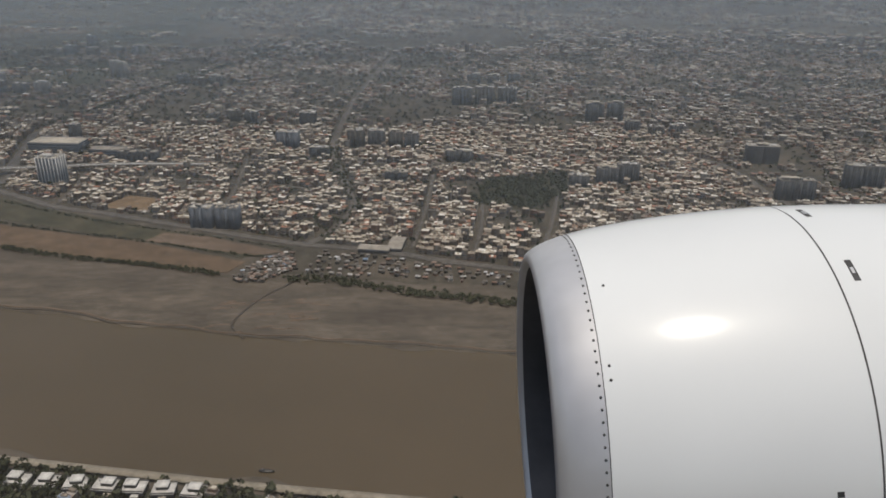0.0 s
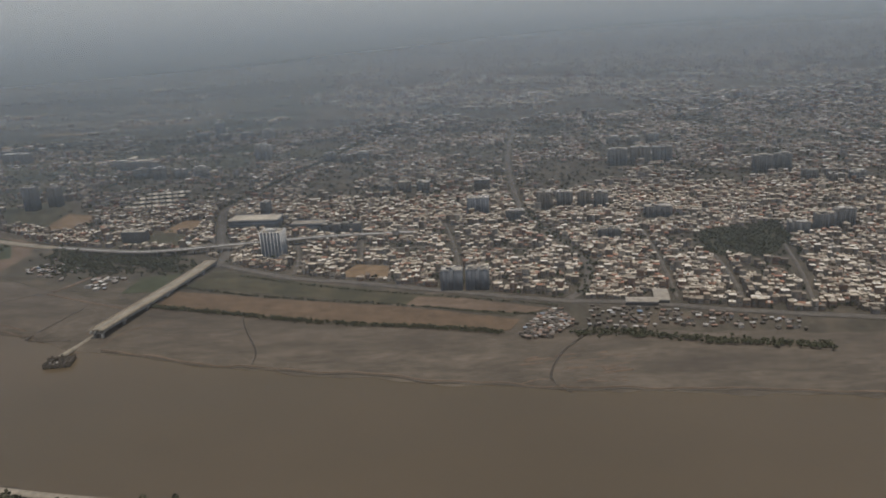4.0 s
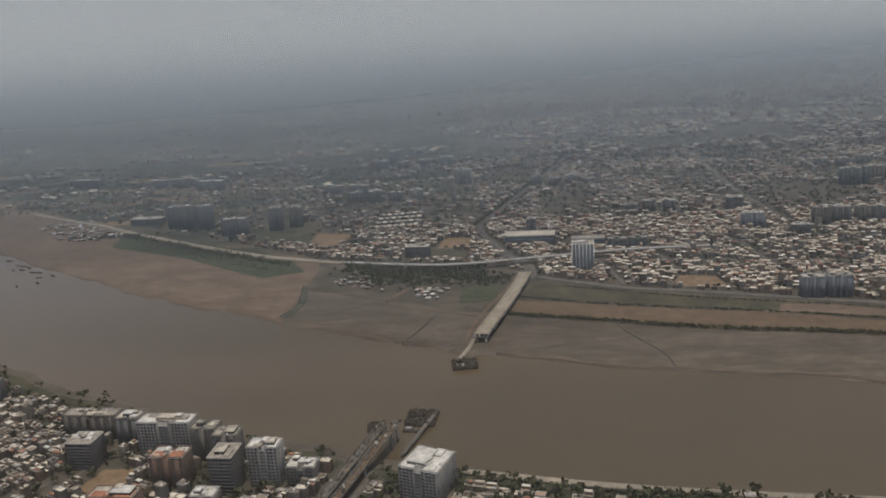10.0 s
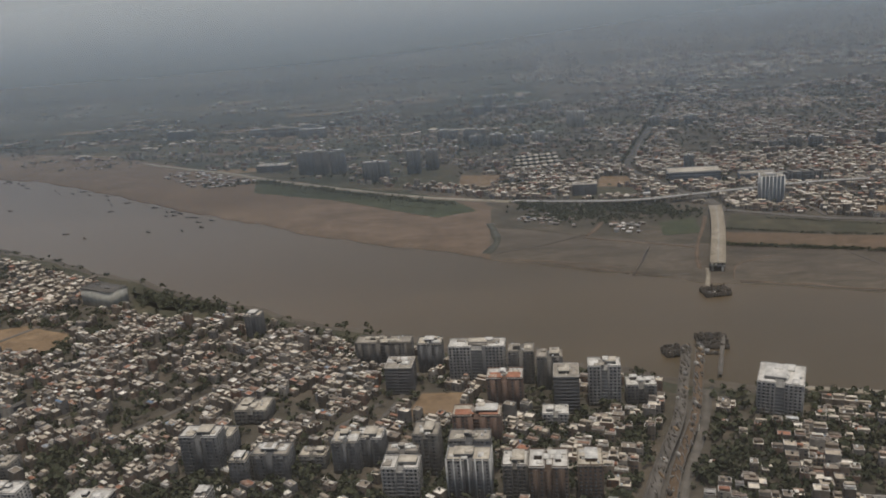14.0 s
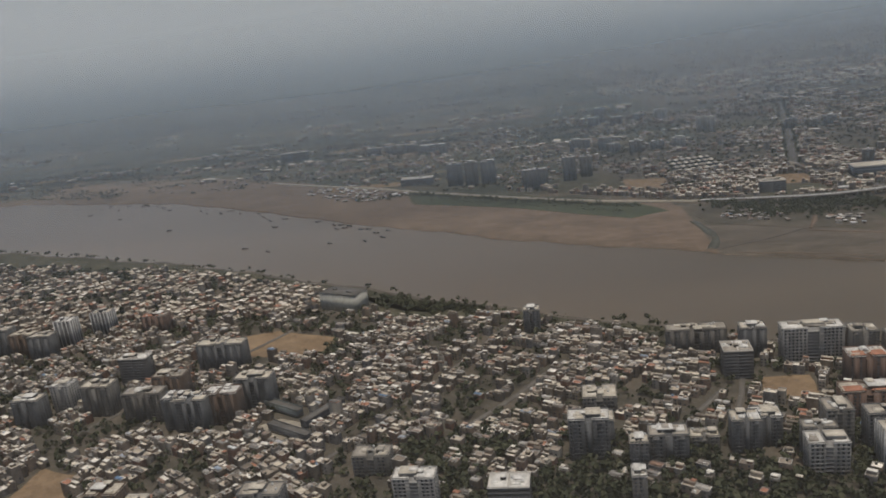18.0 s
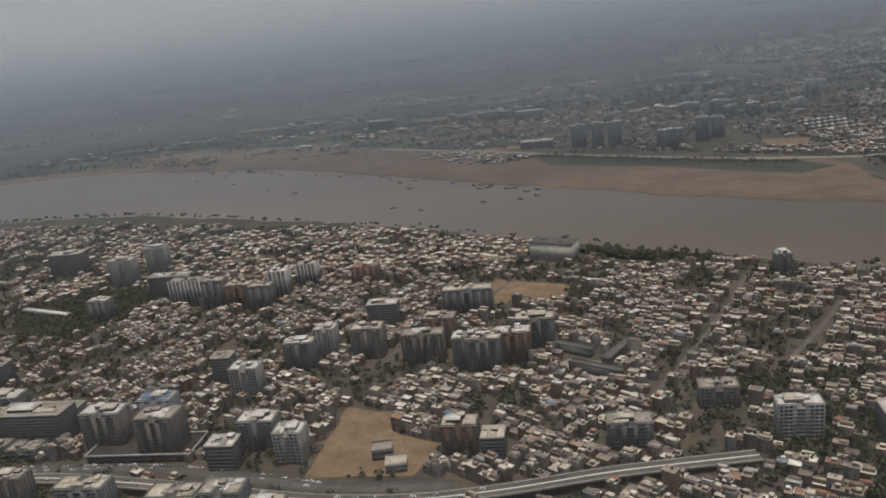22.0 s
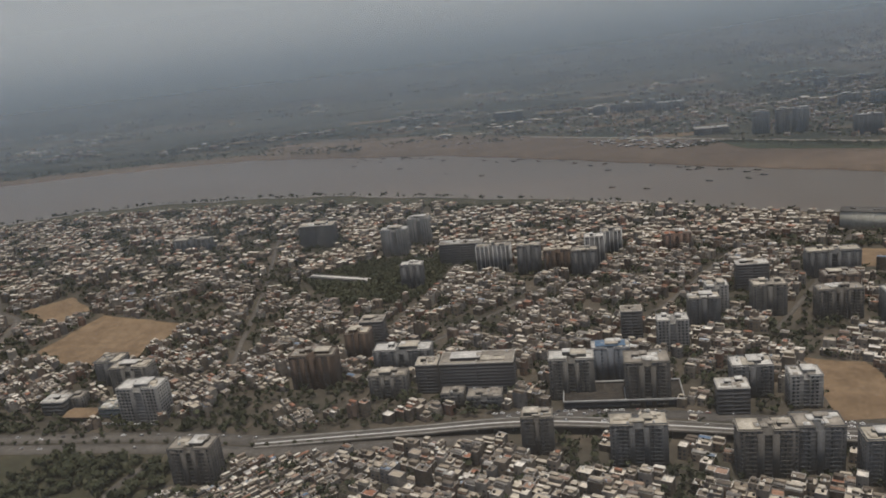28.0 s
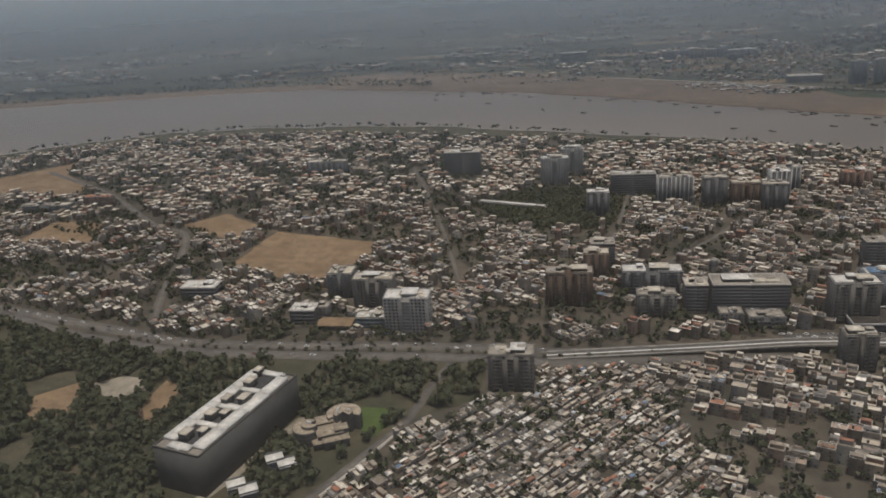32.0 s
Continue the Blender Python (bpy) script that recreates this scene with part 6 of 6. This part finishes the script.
# ---- trees ----
def leaf_trees(name, pts, size, leaves, label, kind="stuff", far=False):
    """Crowns of several ragged lobes of small leaf clumps, with gaps, on trunks."""
    n = len(pts)
    p = np.asarray(pts, dtype=float)
    r = np.asarray(size, dtype=float)
    k, lobes = leaves, 4
    lt = rs.uniform(0, 6.283, (n, lobes))
    ld = r[:, None] * rs.uniform(0.15, 0.75, (n, lobes))
    lc = np.stack([p[:, 0:1] + ld * np.cos(lt), p[:, 1:2] + ld * np.sin(lt), r[:, None] * rs.uniform(0.65, 1.25, (n, lobes))], 2)
    lr = r[:, None] * rs.uniform(0.38, 0.66, (n, lobes))
    pick = rs.randint(0, lobes, (n, k))
    rows_ = np.arange(n)[:, None]
    th, ph = rs.uniform(0, 6.283, (n, k)), np.arccos(rs.uniform(-0.35, 1, (n, k)))
    out = np.stack([np.sin(ph) * np.cos(th), np.sin(ph) * np.sin(th), np.cos(ph)], 2)
    c = lc[rows_, pick] + out * (lr[rows_, pick] * rs.uniform(0.6, 1.1, (n, k)))[:, :, None] * (1, 1, 0.8)
    c, out = c.reshape(-1, 3), out.reshape(-1, 3)
    # each clump faces outwards, tilted, and is cupped
    out = out + 0.55 * rs.normal(size=out.shape)
    out /= np.linalg.norm(out, axis=1)[:, None]
    a = np.cross(out, rs.normal(size=out.shape))
    a /= np.linalg.norm(a, axis=1)[:, None]
    b = np.cross(out, a)
    q = (np.repeat(r, k) * rs.uniform(0.20, 0.46, n * k) * (20.0 / k) ** 0.45)[:, None]
    dip = out * q * 0.16
    verts = np.stack([c - a * q - dip, c - b * q * 0.8 + dip, c + a * q - dip, c + b * q * 0.8 + dip], 1)
    s = Soup()
    s.add(verts, np.array([(0, 1, 2, 3)]), 0)
    if not far:
        an = rs.uniform(0, 3, n)
        u, v = np.stack([np.cos(an), np.sin(an)], 1), np.stack([-np.sin(an), np.cos(an)], 1)
        s.add(quads_of(p[:, :2], u, v, r * 0.85, r * 0.7, r * 0.5, r * 0.75), CUBE_F[:5], 0)
        s.add(quads_of(p[:, :2], u, v, r * 0.12, r * 0.12, np.zeros(n) - 0.4, r * 0.8 + 0.4), SIDES[:3], 1)
    return tagged(new(name, s.build(name, [M["leaf"], M["bark"]])), label, "trees", kind=kind)


def scatter(x0, x1, y0, y1, n, keep):
    x, y = rs.uniform(x0, x1, n), rs.uniform(y0, y1, n)
    k = keep(x, y)
    return np.stack([x[k], y[k]], 1)


house_grid = np.ones((NXc, NYc), dtype=bool)
for o in (south, single, village, north):
    for x, y, w, d, an in o:
        block_disc(x, y, min(w, d) * 0.4, house_grid)


def open_ground(x, y):
    return cell_ok(x, y, house_grid) & cell_ok(x, y, line_free) & cell_ok(x, y, ~wet)


bare = np.ones((NXc, NYc), dtype=bool)
for poly in BLOCKED:
    block_poly(poly, bare)
wood = [(-1480, 290), (-1420, 277), (-1340, 238), (-1301, 227), (-1165, 210), (-1170, 186), (-1196, 172), (-1226, 128), (-1245, 60), (-1480, 60)]
south_t = scatter(-1900, 200, 60, 780, 140000, lambda x, y: open_ground(x, y) & cell_ok(x, y, bare) & (y < near_bank(x) - 10) & (y > np.interp(x, (-1650, -1400, -1340, -1000, -900, -600, -350, -200, 200), (620, 200, 110, 105, 145, 165, 180, 225, 230))) & (0.6 * lumps(x, y, 0.022, 3.0) + 0.6 * lumps(x, y, 0.06, 3.0) < np.interp(x, (-1150, -950), (0.06, -0.05)) + 0.36 * rs.rand(len(x))))[:11500]
leafy_t = scatter(-735, 150, 100, 275, 30000, lambda x, y: open_ground(x, y) & cell_ok(x, y, bare) & (y < near_bank(x) - 12) & (y > np.interp(x, (-1000, -900, -600, -350, -200, 200), (105, 145, 165, 180, 225, 230))) & (lumps(x, y, 0.035, 6.0) < 0.22))[:4400]
leaf_trees("street_trees", leafy_t, rs.uniform(1.1, 1.95, len(leafy_t)) ** 1.8, 16, "dense dark street trees between houses", far=True)
leaf_trees("town_trees_south", south_t, rs.uniform(1.1, 1.9, len(south_t)) ** 1.7, 12, "dusty green trees between the houses", far=True)
wood_t = scatter(-1480, -1160, 60, 290, 11000, lambda x, y: inside(x, y, wood) & open_ground(x, y) & ~inside(x, y, [(-1213, 154), (-1217, 182), (-1197, 176)]) & ~inside(x, y, [(-1332, 205), (-1320, 211), (-1310, 208), (-1303, 194), (-1316, 188)]) & ~inside(x, y, [(-1352, 196), (-1338, 206), (-1328, 184), (-1345, 172)]) & ~inside(x, y, [(-1300, 205), (-1290, 200), (-1292, 172), (-1302, 180)]) & (lumps(x, y, 0.03, 5.0) > -0.33))[:4400]
leaf_trees("campus_wood", wood_t, rs.uniform(1.15, 1.95, len(wood_t)) ** 1.95, 30, "dense dark green wood of the campus")
north_t = scatter(-1100, 700, 420, 1300, 60000, lambda x, y: open_ground(x, y) & cell_ok(x, y, bare) & (y > np.interp(x, (-1100, -900, -560, -345, -100, 60), (1100, 935, 705, 596, 490, 442))) & (0.75 * lumps(x, y, 0.012, 8.0) + 0.45 * lumps(x, y, 0.045, 8.0) < np.interp(x + 0.25 * (y - 700), (-700, -450), (-0.3, 0.05)) + 0.4 * rs.rand(len(x))))[:10500]
leaf_trees("town_trees_north", north_t, rs.uniform(1.2, 2.6, len(north_t)), 7, "hazy dark trees across the river", far=True)
belt_t = scatter(-1180, -1066, 378, 476, 1500, lambda x, y: cell_ok(x, y, line_free) & inside(x, y, [(-1178, 442), (-1140, 470), (-1084, 470), (-1076, 430), (-1082, 398), (-1098, 380), (-1140, 384)]))
leaf_trees("park_wood", belt_t, rs.uniform(1.6, 2.8, len(belt_t)), 20, "dark green trees of a town park")
park_t = scatter(15, 110, 550, 650, 900, lambda x, y: inside(x, y, [(20, 568), (35, 622), (103, 646), (98, 590), (66, 557)]))
leaf_trees("park_wood", park_t, rs.uniform(1.6, 2.8, len(park_t)), 18, "dense dark park wood in the town")


def hedge(name, pts, count, width, lo, hi, label):
    c = smooth_line(pts, 2.0)
    i = rs.randint(0, len(c), count)
    p = np.array([(c[j].x, c[j].y) for j in i]) + rs.normal(size=(count, 2)) * width
    leaf_trees(name, p, rs.uniform(lo, hi, count), 14, label)


hedge("garden_trees", [(-165, 243), (-125, 240), (-85, 236)], 70, 3.0, 0.6, 1.2, "garden trees between riverside villas")
hedge("field_hedge", [(-383, 510), (-307, 485), (-247, 465), (-176, 450), (-137, 438)], 900, 1.3, 0.5, 1.3, "low green hedge across the flats")
hedge("field_hedge", [(-366, 544), (-300, 518), (-196, 489), (-150, 474), (-100, 462)], 420, 0.8, 0.4, 1.0, "thin dark hedge between fields")
hedge("field_hedge", [(-331, 566), (-252, 530), (-186, 508), (-97, 478)], 240, 0.8, 0.4, 1.0, "dark hedge below the embankment road")
hedge("bank_thicket", [(-92, 433), (-61, 430), (-17, 414), (10, 409), (44, 402)], 420, 2.4, 0.7, 1.6, "dark green thicket on the far bank")
hedge("garden_trees", [(-520, 650), (-470, 615), (-450, 630), (-415, 632), (-398, 600)], 260, 9, 1.2, 2.6, "trees of a riverside garden")
hedge("garden_trees", [(-800, 828), (-690, 748), (-575, 668)], 420, 3.5, 0.7, 1.7, "green trees of the riverside gardens")
hedge("garden_trees", [(-770, 790), (-690, 733), (-590, 655)], 420, 5, 0.35, 0.8, "dark green orchard rows below the road")
hedge("garden_trees", [(-500, 640), (-440, 618), (-385, 590)], 330, 8, 1.2, 2.4, "dense dark trees of a riverside garden")
for s_ in (-7, 7):
    hedge("avenue_trees", [(-400 + s_, 790), (-384 + s_, 845), (-340 + s_, 997), (-276 + s_, 1233), (-200 + s_, 1530)], 300, 1.2, 1.2, 2.4, "dark avenue trees along the carriageway")
hedge("garden_trees", [(-500, 612), (-478, 596), (-462, 604), (-445, 590), (-415, 590)], 210, 7, 0.8, 2.0, "dark trees round riverside sheds")
hedge("roadside_trees", [(-78, 500), (-66, 545), (-72, 590), (-92, 660), (-100, 720)], 160, 5, 1.0, 2.0, "trees along the town road")
hedge("riverside_trees", [(-780, 470), (-740, 445), (-700, 425)], 170, 6, 1.2, 2.4, "dark riverside trees near the hall")
hedge("riverside_trees", [(-405, 285), (-317, 266), (-183, 246)], 330, 4.0, 1.3, 2.8, "trees behind the river path")
hedge("riverside_trees", [(-175, 234), (-60, 224), (40, 214)], 150, 3.5, 0.9, 1.9, "trees behind riverside villas")
hedge("bank_scrub", [(-1500, 770), (-1320, 752), (-1090, 660), (-850, 522), (-660, 405), (-540, 340)], 420, 4, 0.25, 0.6, "low green scrub on the river bank")
hedge("playground_trees", [(-795, 372), (-780, 400), (-800, 420), (-850, 430)], 120, 3.5, 1.1, 2.1, "trees round a playground")
hedge("lane_trees", [(-1480, 470), (-1400, 380), (-1350, 345), (-1325, 300)], 240, 9, 1.1, 2.3, "tree belt along the lane")
hedge("roadside_trees", [(-1420, 300), (-1337, 268), (-1260, 246), (-1120, 236)], 220, 5, 1.0, 2.2, "trees along the carriageway")
far_t = []
for k in range(110):
    a, b = rs.uniform(-750, 1500), 1150 + 2300 * rs.rand() ** 1.3
    if b < far_bank(a) + 120:
        continue
    ln, sl = rs.uniform(40, 190), rs.uniform(-0.25, 0.15)
    for t in np.arange(0, ln, 5.0):
        far_t.append((a + t + rs.uniform(-2, 2), b + sl * t + rs.normal() * 2.5))
for k in range(330):
    a = rs.uniform(-2700, -520)
    b = float(far_bank(a)) + 95 + 1700 * rs.rand() ** 1.5
    if a > -820 and b < 960:
        continue
    if k % 3 == 0:
        ln, sl = rs.uniform(30, 170), rs.uniform(-0.5, 0.2)
        far_t += [(a + t + rs.uniform(-2, 2), b + sl * t + rs.normal() * 2.0) for t in np.arange(0, ln, 4.5)]
    else:
        far_t += [(a + 22 * rs.normal(), b + 8 * rs.normal()) for t in range(22)]
far_t = np.array(far_t)
far_t = far_t[far_t[:, 1] > far_bank(far_t[:, 0]) + 80]
leaf_trees("far_hedgerows", far_t, rs.uniform(1.2, 2.8, len(far_t)), 5, "hazy hedgerows and tree belts of the plain", far=True)
x = rs.uniform(-2600, -1250, 1000)
y = far_bank(x) + 12 + 70 * rs.rand(1000) ** 1.5
leaf_trees("river_woods", np.stack([x, y], 1), rs.uniform(1.2, 3.0, 1000), 8, "hazy green woods along the river", far=True)


def tree(x, y, r, seed):
    """A roadside tree of its own: tapered trunk, limbs, ragged crown."""
    rng = random.Random(seed)
    ob = thing("tree", x, y, 0, 0, "dusty green roadside tree in the road's median", "tree", "median trees")
    part("trunk", lathe("trunk", [(0.2 * r / 2, -0.2), (0.13 * r / 2, r * 0.8), (0.06 * r / 2, r * 1.5)], 7, M["bark"]), ob)
    for k in range(3):
        part("limb", lathe("limb", [(0.07 * r / 2, 0), (0.02, r * 0.9)], 5, M["bark"]), ob, at=pose(0, 0, r * 0.7, 38, 0, 120 * k + rng.uniform(0, 60)))
    m = leaf_trees("crown_build", [(0, 0)], [r], 60, "")
    me = m.data
    bpy.data.objects.remove(m)
    part("crown", me, ob, "ragged leafy crown")


mid = smooth_line([(-1340, 249), (-1305, 237.5), (-1257, 231), (-1205.5, 227), (-1166, 222), (-1134, 216.5), (-1090, 217)], 5.6)
for i, q in enumerate(mid):
    if i % 7 != 5:
        tree(q.x, q.y, 1.0 + 0.5 * ((i * 37) % 10) / 10, i)

# ---- traffic and parked cars ----
def car_kind(k):
    ob = thing("car", 0, 0, -60, 0, "small parked or driving town car", "car", "cars on the roads")
    L = (1.9, 2.1, 2.4)[k]
    part("body", solid("body", [(0, 0, 0.14, L, 0.84, 0.32)], M["car"]), ob)
    v = [(-L * 0.4, -0.38, 0.46), (L * 0.25, -0.38, 0.46), (L * 0.25, 0.38, 0.46), (-L * 0.4, 0.38, 0.46), (-L * 0.3, -0.32, 0.76), (L * 0.1, -0.32, 0.76), (L * 0.1, 0.32, 0.76), (-L * 0.3, 0.32, 0.76)]
    part("cabin", raw_mesh("cabin", v, CUBE_F, [M["window"]]), ob, "dark-glazed cabin")
    part("car_roof", solid("car_roof", [(-L * 0.1, 0, 0.76, L * 0.42, 0.66, 0.04)], M["car"]), ob)
    wh = lathe("wheel", [(0.0, -0.07), (0.16, -0.07), (0.16, 0.07), (0.0, 0.07)], 10, M["tyre"])
    for sx in (-0.3, 0.3):
        for sy in (-0.4, 0.4):
            part("wheel", wh, ob, at=pose(sx * L, sy, 0.16, 90, 0, 0))
    return ob


cars = [car_kind(k) for k in range(3)]
rc = random.Random(12)


def cars_along(pts, off, gap, z, skip):
    c = smooth_line(pts, gap)
    for a, b in zip(c, c[1:]):
        if rc.random() < skip:
            continue
        an = math.atan2(b.y - a.y, b.x - a.x)
        o = off + rc.uniform(-0.25, 0.25)
        copy_thing(cars[rc.randrange(3)], pose(a.x - math.sin(an) * o, a.y + math.cos(an) * o, z + a.z, 0, 0, math.degrees(an) + (180 if rc.random() < 0.5 else 0)))


S1 = [(-1428, 290), (-1377, 270), (-1337, 254), (-1306, 242), (-1259, 236), (-1206, 232), (-1166, 227), (-1134, 221)]
cars_along(S1, 1.0, 7.5, 0.19, 0.45)
cars_along(S1, -1.2, 11, 0.19, 0.5)
cars_along([(x, y - 10) for x, y in S1[3:]], 0.6, 8.5, 0.19, 0.5)
cars_along([(-1040, 230), (-985, 226), (-940, 216), (-900, 204)], 2.2, 3.2, 0.19, 0.35)
cars_along([(-1040, 230), (-985, 226), (-940, 216), (-900, 204)], -0.6, 6.0, 0.19, 0.45)
cars_along([(-1026, 217, 0), (-975, 208, 0), (-930, 197, 0), (-898, 190, 0), (-863, 187, 0), (-830, 190, 0)], 1.5, 7, 4.01, 0.35)
cars_along([(-1026, 217, 0), (-975, 208, 0), (-930, 197, 0), (-898, 190, 0), (-863, 187, 0), (-830, 190, 0)], -1.5, 8, 4.01, 0.35)
cars_along([(-1232, 247), (-1190, 241)], 0.0, 1.6, 0.12, 0.1)
for k in cars:
    for o in (*k.children_recursive, k):
        bpy.data.objects.remove(o)

# ---- fishing boats moored in the river ----
def boat_kind():
    ob = thing("boat", 0, 0, -60, 0, "dark wooden fishing boat moored on the brown river", "boat", "moored fishing boats")
    v, f = [], []
    for i in range(7):
        t = i / 6
        w = 0.95 * math.sin(math.pi * min(0.97, 0.12 + 0.88 * t)) ** 0.6
        zz = 0.55 + 0.5 * (abs(t - 0.45)) ** 2 * 2
        v += [(-3.2 + 6.4 * t, -w, zz), (-3.2 + 6.4 * t, -w * 0.6, -0.3), (-3.2 + 6.4 * t, w * 0.6, -0.3), (-3.2 + 6.4 * t, w, zz)]
    for i in range(6):
        f += [(4 * i + k, 4 * i + k + 4, 4 * i + k + 5, 4 * i + k + 1) for k in range(3)]
    f += [(0, 1, 2, 3), (27, 26, 25, 24)]
    part("hull", raw_mesh("hull", v, f, [M["hull"]]), ob)
    part("deck", solid("deck", [(0, 0, 0.35, 5.0, 1.3, 0.08)], M["metal"]), ob)
    part("cabin", solid("cabin", [(-1.6, 0, 0.4, 1.4, 1.0, 0.9)], M["hull"]), ob)
    part("mast", lathe("mast", [(0.05, 0.4), (0.03, 2.4)], 6, M["bark"], False), ob, at=pose(0.8, 0, 0))
    return ob


bk = boat_kind()
for k in range(44):
    x = rc.uniform(-1240, -800)
    b = float(far_bank(x))
    y = b - 5 - abs(rc.gauss(0, 16)) if k < 36 else b - rc.uniform(40, 150)
    copy_thing(bk, pose(x, y, WATER_Z, 0, 0, rc.uniform(-60, 10)))
copy_thing(bk, pose(-70, 259, WATER_Z, 0, 0, -5))
for o in (*bk.children_recursive, bk):
    bpy.data.objects.remove(o)

# ---- the aircraft's engine, as it hangs at the start ----
def engine():
    white = surface("nacelle_white", [(0.3, (0.585, 0.605, 0.615)), (0.7, (0.61, 0.63, 0.64))], 0.11, 0.8, grime=0.0, bump=0.0, spec=0.5, grain=0.5)
    lipm = surface("bare_lip", [(0.3, (0.56, 0.56, 0.57)), (0.7, (0.64, 0.64, 0.65))], 0.42, 2.0, grime=0.05, metal=0.55, bump=0.02)
    dark = surface("inlet_lining", [(0.3, (0.075, 0.073, 0.075)), (0.7, (0.11, 0.108, 0.11))], 0.6, 2.0)
    line_m = surface("panel_gap", [(0.3, grey(0.05)), (0.7, grey(0.09))], 0.7, 3.0)
    ob = tagged(new("jet_engine"), "white jet engine nacelle with a bare metal inlet lip", "aircraft engine")
    ob.matrix_world = pose(-0.153, 2.582, 201.976, 0, 86.9, 0.66)
    part("inlet_lip", lathe("inlet_lip", [(0.484, 0.019), (0.494, 0.006), (0.505, 0.0), (0.5235, 0.008), (0.541, 0.032), (0.557, 0.068), (0.572, 0.1175)], 160, lipm), ob, "bare metal inlet lip")
    part("cowl", lathe("cowl", [(0.5735, 0.1195), (0.588, 0.19), (0.604, 0.30), (0.616, 0.42), (0.6245, 0.56), (0.628, 0.66), (0.629, 0.6985)], 160, white), ob)
    part("reverser_cowl", lathe("reverser_cowl", [(0.6287, 0.7035), (0.627, 0.85), (0.618, 1.1), (0.600, 1.4), (0.55, 1.85), (0.50, 2.2), (0.47, 2.2)], 160, white), ob)
    part("panel_gap", lathe("panel_gap", [(0.6287, 0.698), (0.6255, 0.701), (0.6285, 0.704)], 160, line_m), ob, "dark panel joint")
    part("panel_gap", lathe("panel_gap", [(0.572, 0.117), (0.5695, 0.1185), (0.5735, 0.12)], 160, line_m), ob, "thin lip joint")
    part("inlet_duct", lathe("inlet_duct", [(0.484, 0.019), (0.474, 0.04), (0.462, 0.09), (0.455, 0.18), (0.46, 0.4), (0.47, 0.75)], 96, dark), ob, "dark inlet duct")
    part("fan_hub", lathe("fan_hub", [(0.0, 0.45), (0.08, 0.55), (0.15, 0.75)], 32, dark), ob)
    blade = solid("fan_blade", [(0.3, 0, 0.66, 0.32, 0.07, 0.02)], M["metal"])
    for k in range(18):
        part("fan_blade", blade, ob, at=pose(0, 0, 0, 0, 0, 20 * k))
    rivet = lathe("rivet", [(0.0, 0.0024), (0.0032, 0.0018), (0.0038, 0.0)], 7, line_m)
    for k in range(128):
        part("rivet", rivet, ob, at=pose(0, 0, 0, 0, 0, 360 * k / 128) @ pose(0.5695, 0, 0.109, 0, 72, 0))
    for a, z, r in ((198.4, 0.156, 0.582), (220.6, 0.136, 0.5775), (224.0, 0.136, 0.5775)):
        part("rivet", rivet, ob, "small dark screw head", at=pose(0, 0, 0, 0, 0, a) @ pose(r, 0, z, 0, 80, 0))

    def flush(name, a0, a1, z0, z1, m, label, lift):
        """A thin plate that follows the cowl from angle a0 to a1 and from z0 to z1."""
        n, v = 12, []
        for z in (z0, z1):
            r = float(np.interp(z, (0.3, 0.42, 0.56, 0.66, 0.85, 1.1, 1.4), (0.604, 0.616, 0.6245, 0.628, 0.627, 0.618, 0.600)))
            for dr in (lift, -0.004):
                v += [((r + dr) * math.cos(radians(a0 + (a1 - a0) * k / n)), (r + dr) * math.sin(radians(a0 + (a1 - a0) * k / n)), z) for k in range(n + 1)]
        q = n + 1
        f = []
        for k in range(n):
            f += [(k, k + 1, 2 * q + k + 1, 2 * q + k), (k, q + k, q + k + 1, k + 1), (2 * q + k, 2 * q + k + 1, 3 * q + k + 1, 3 * q + k)]
        part(name, raw_mesh(name, v, f, [m]), ob, label)

    for a0, a1 in ((171.2, 178.0), (198.2, 204.6)):
        flush("latch", a0, a1, 0.741, 0.757, line_m, "dark recessed latch slot", 0.0012)
        flush("latch_plate", a0 + 2.4, a1 - 2.2, 0.745, 0.753, lipm, "bare metal latch lever", 0.0022)
    flush("panel_gap", 209.2, 209.7, 0.704, 1.4, line_m, "dark panel joint", 0.0008)
    flush("panel_gap", 249.3, 250.5, 0.60, 1.4, line_m, "dark lower panel joint", 0.0010)


engine()
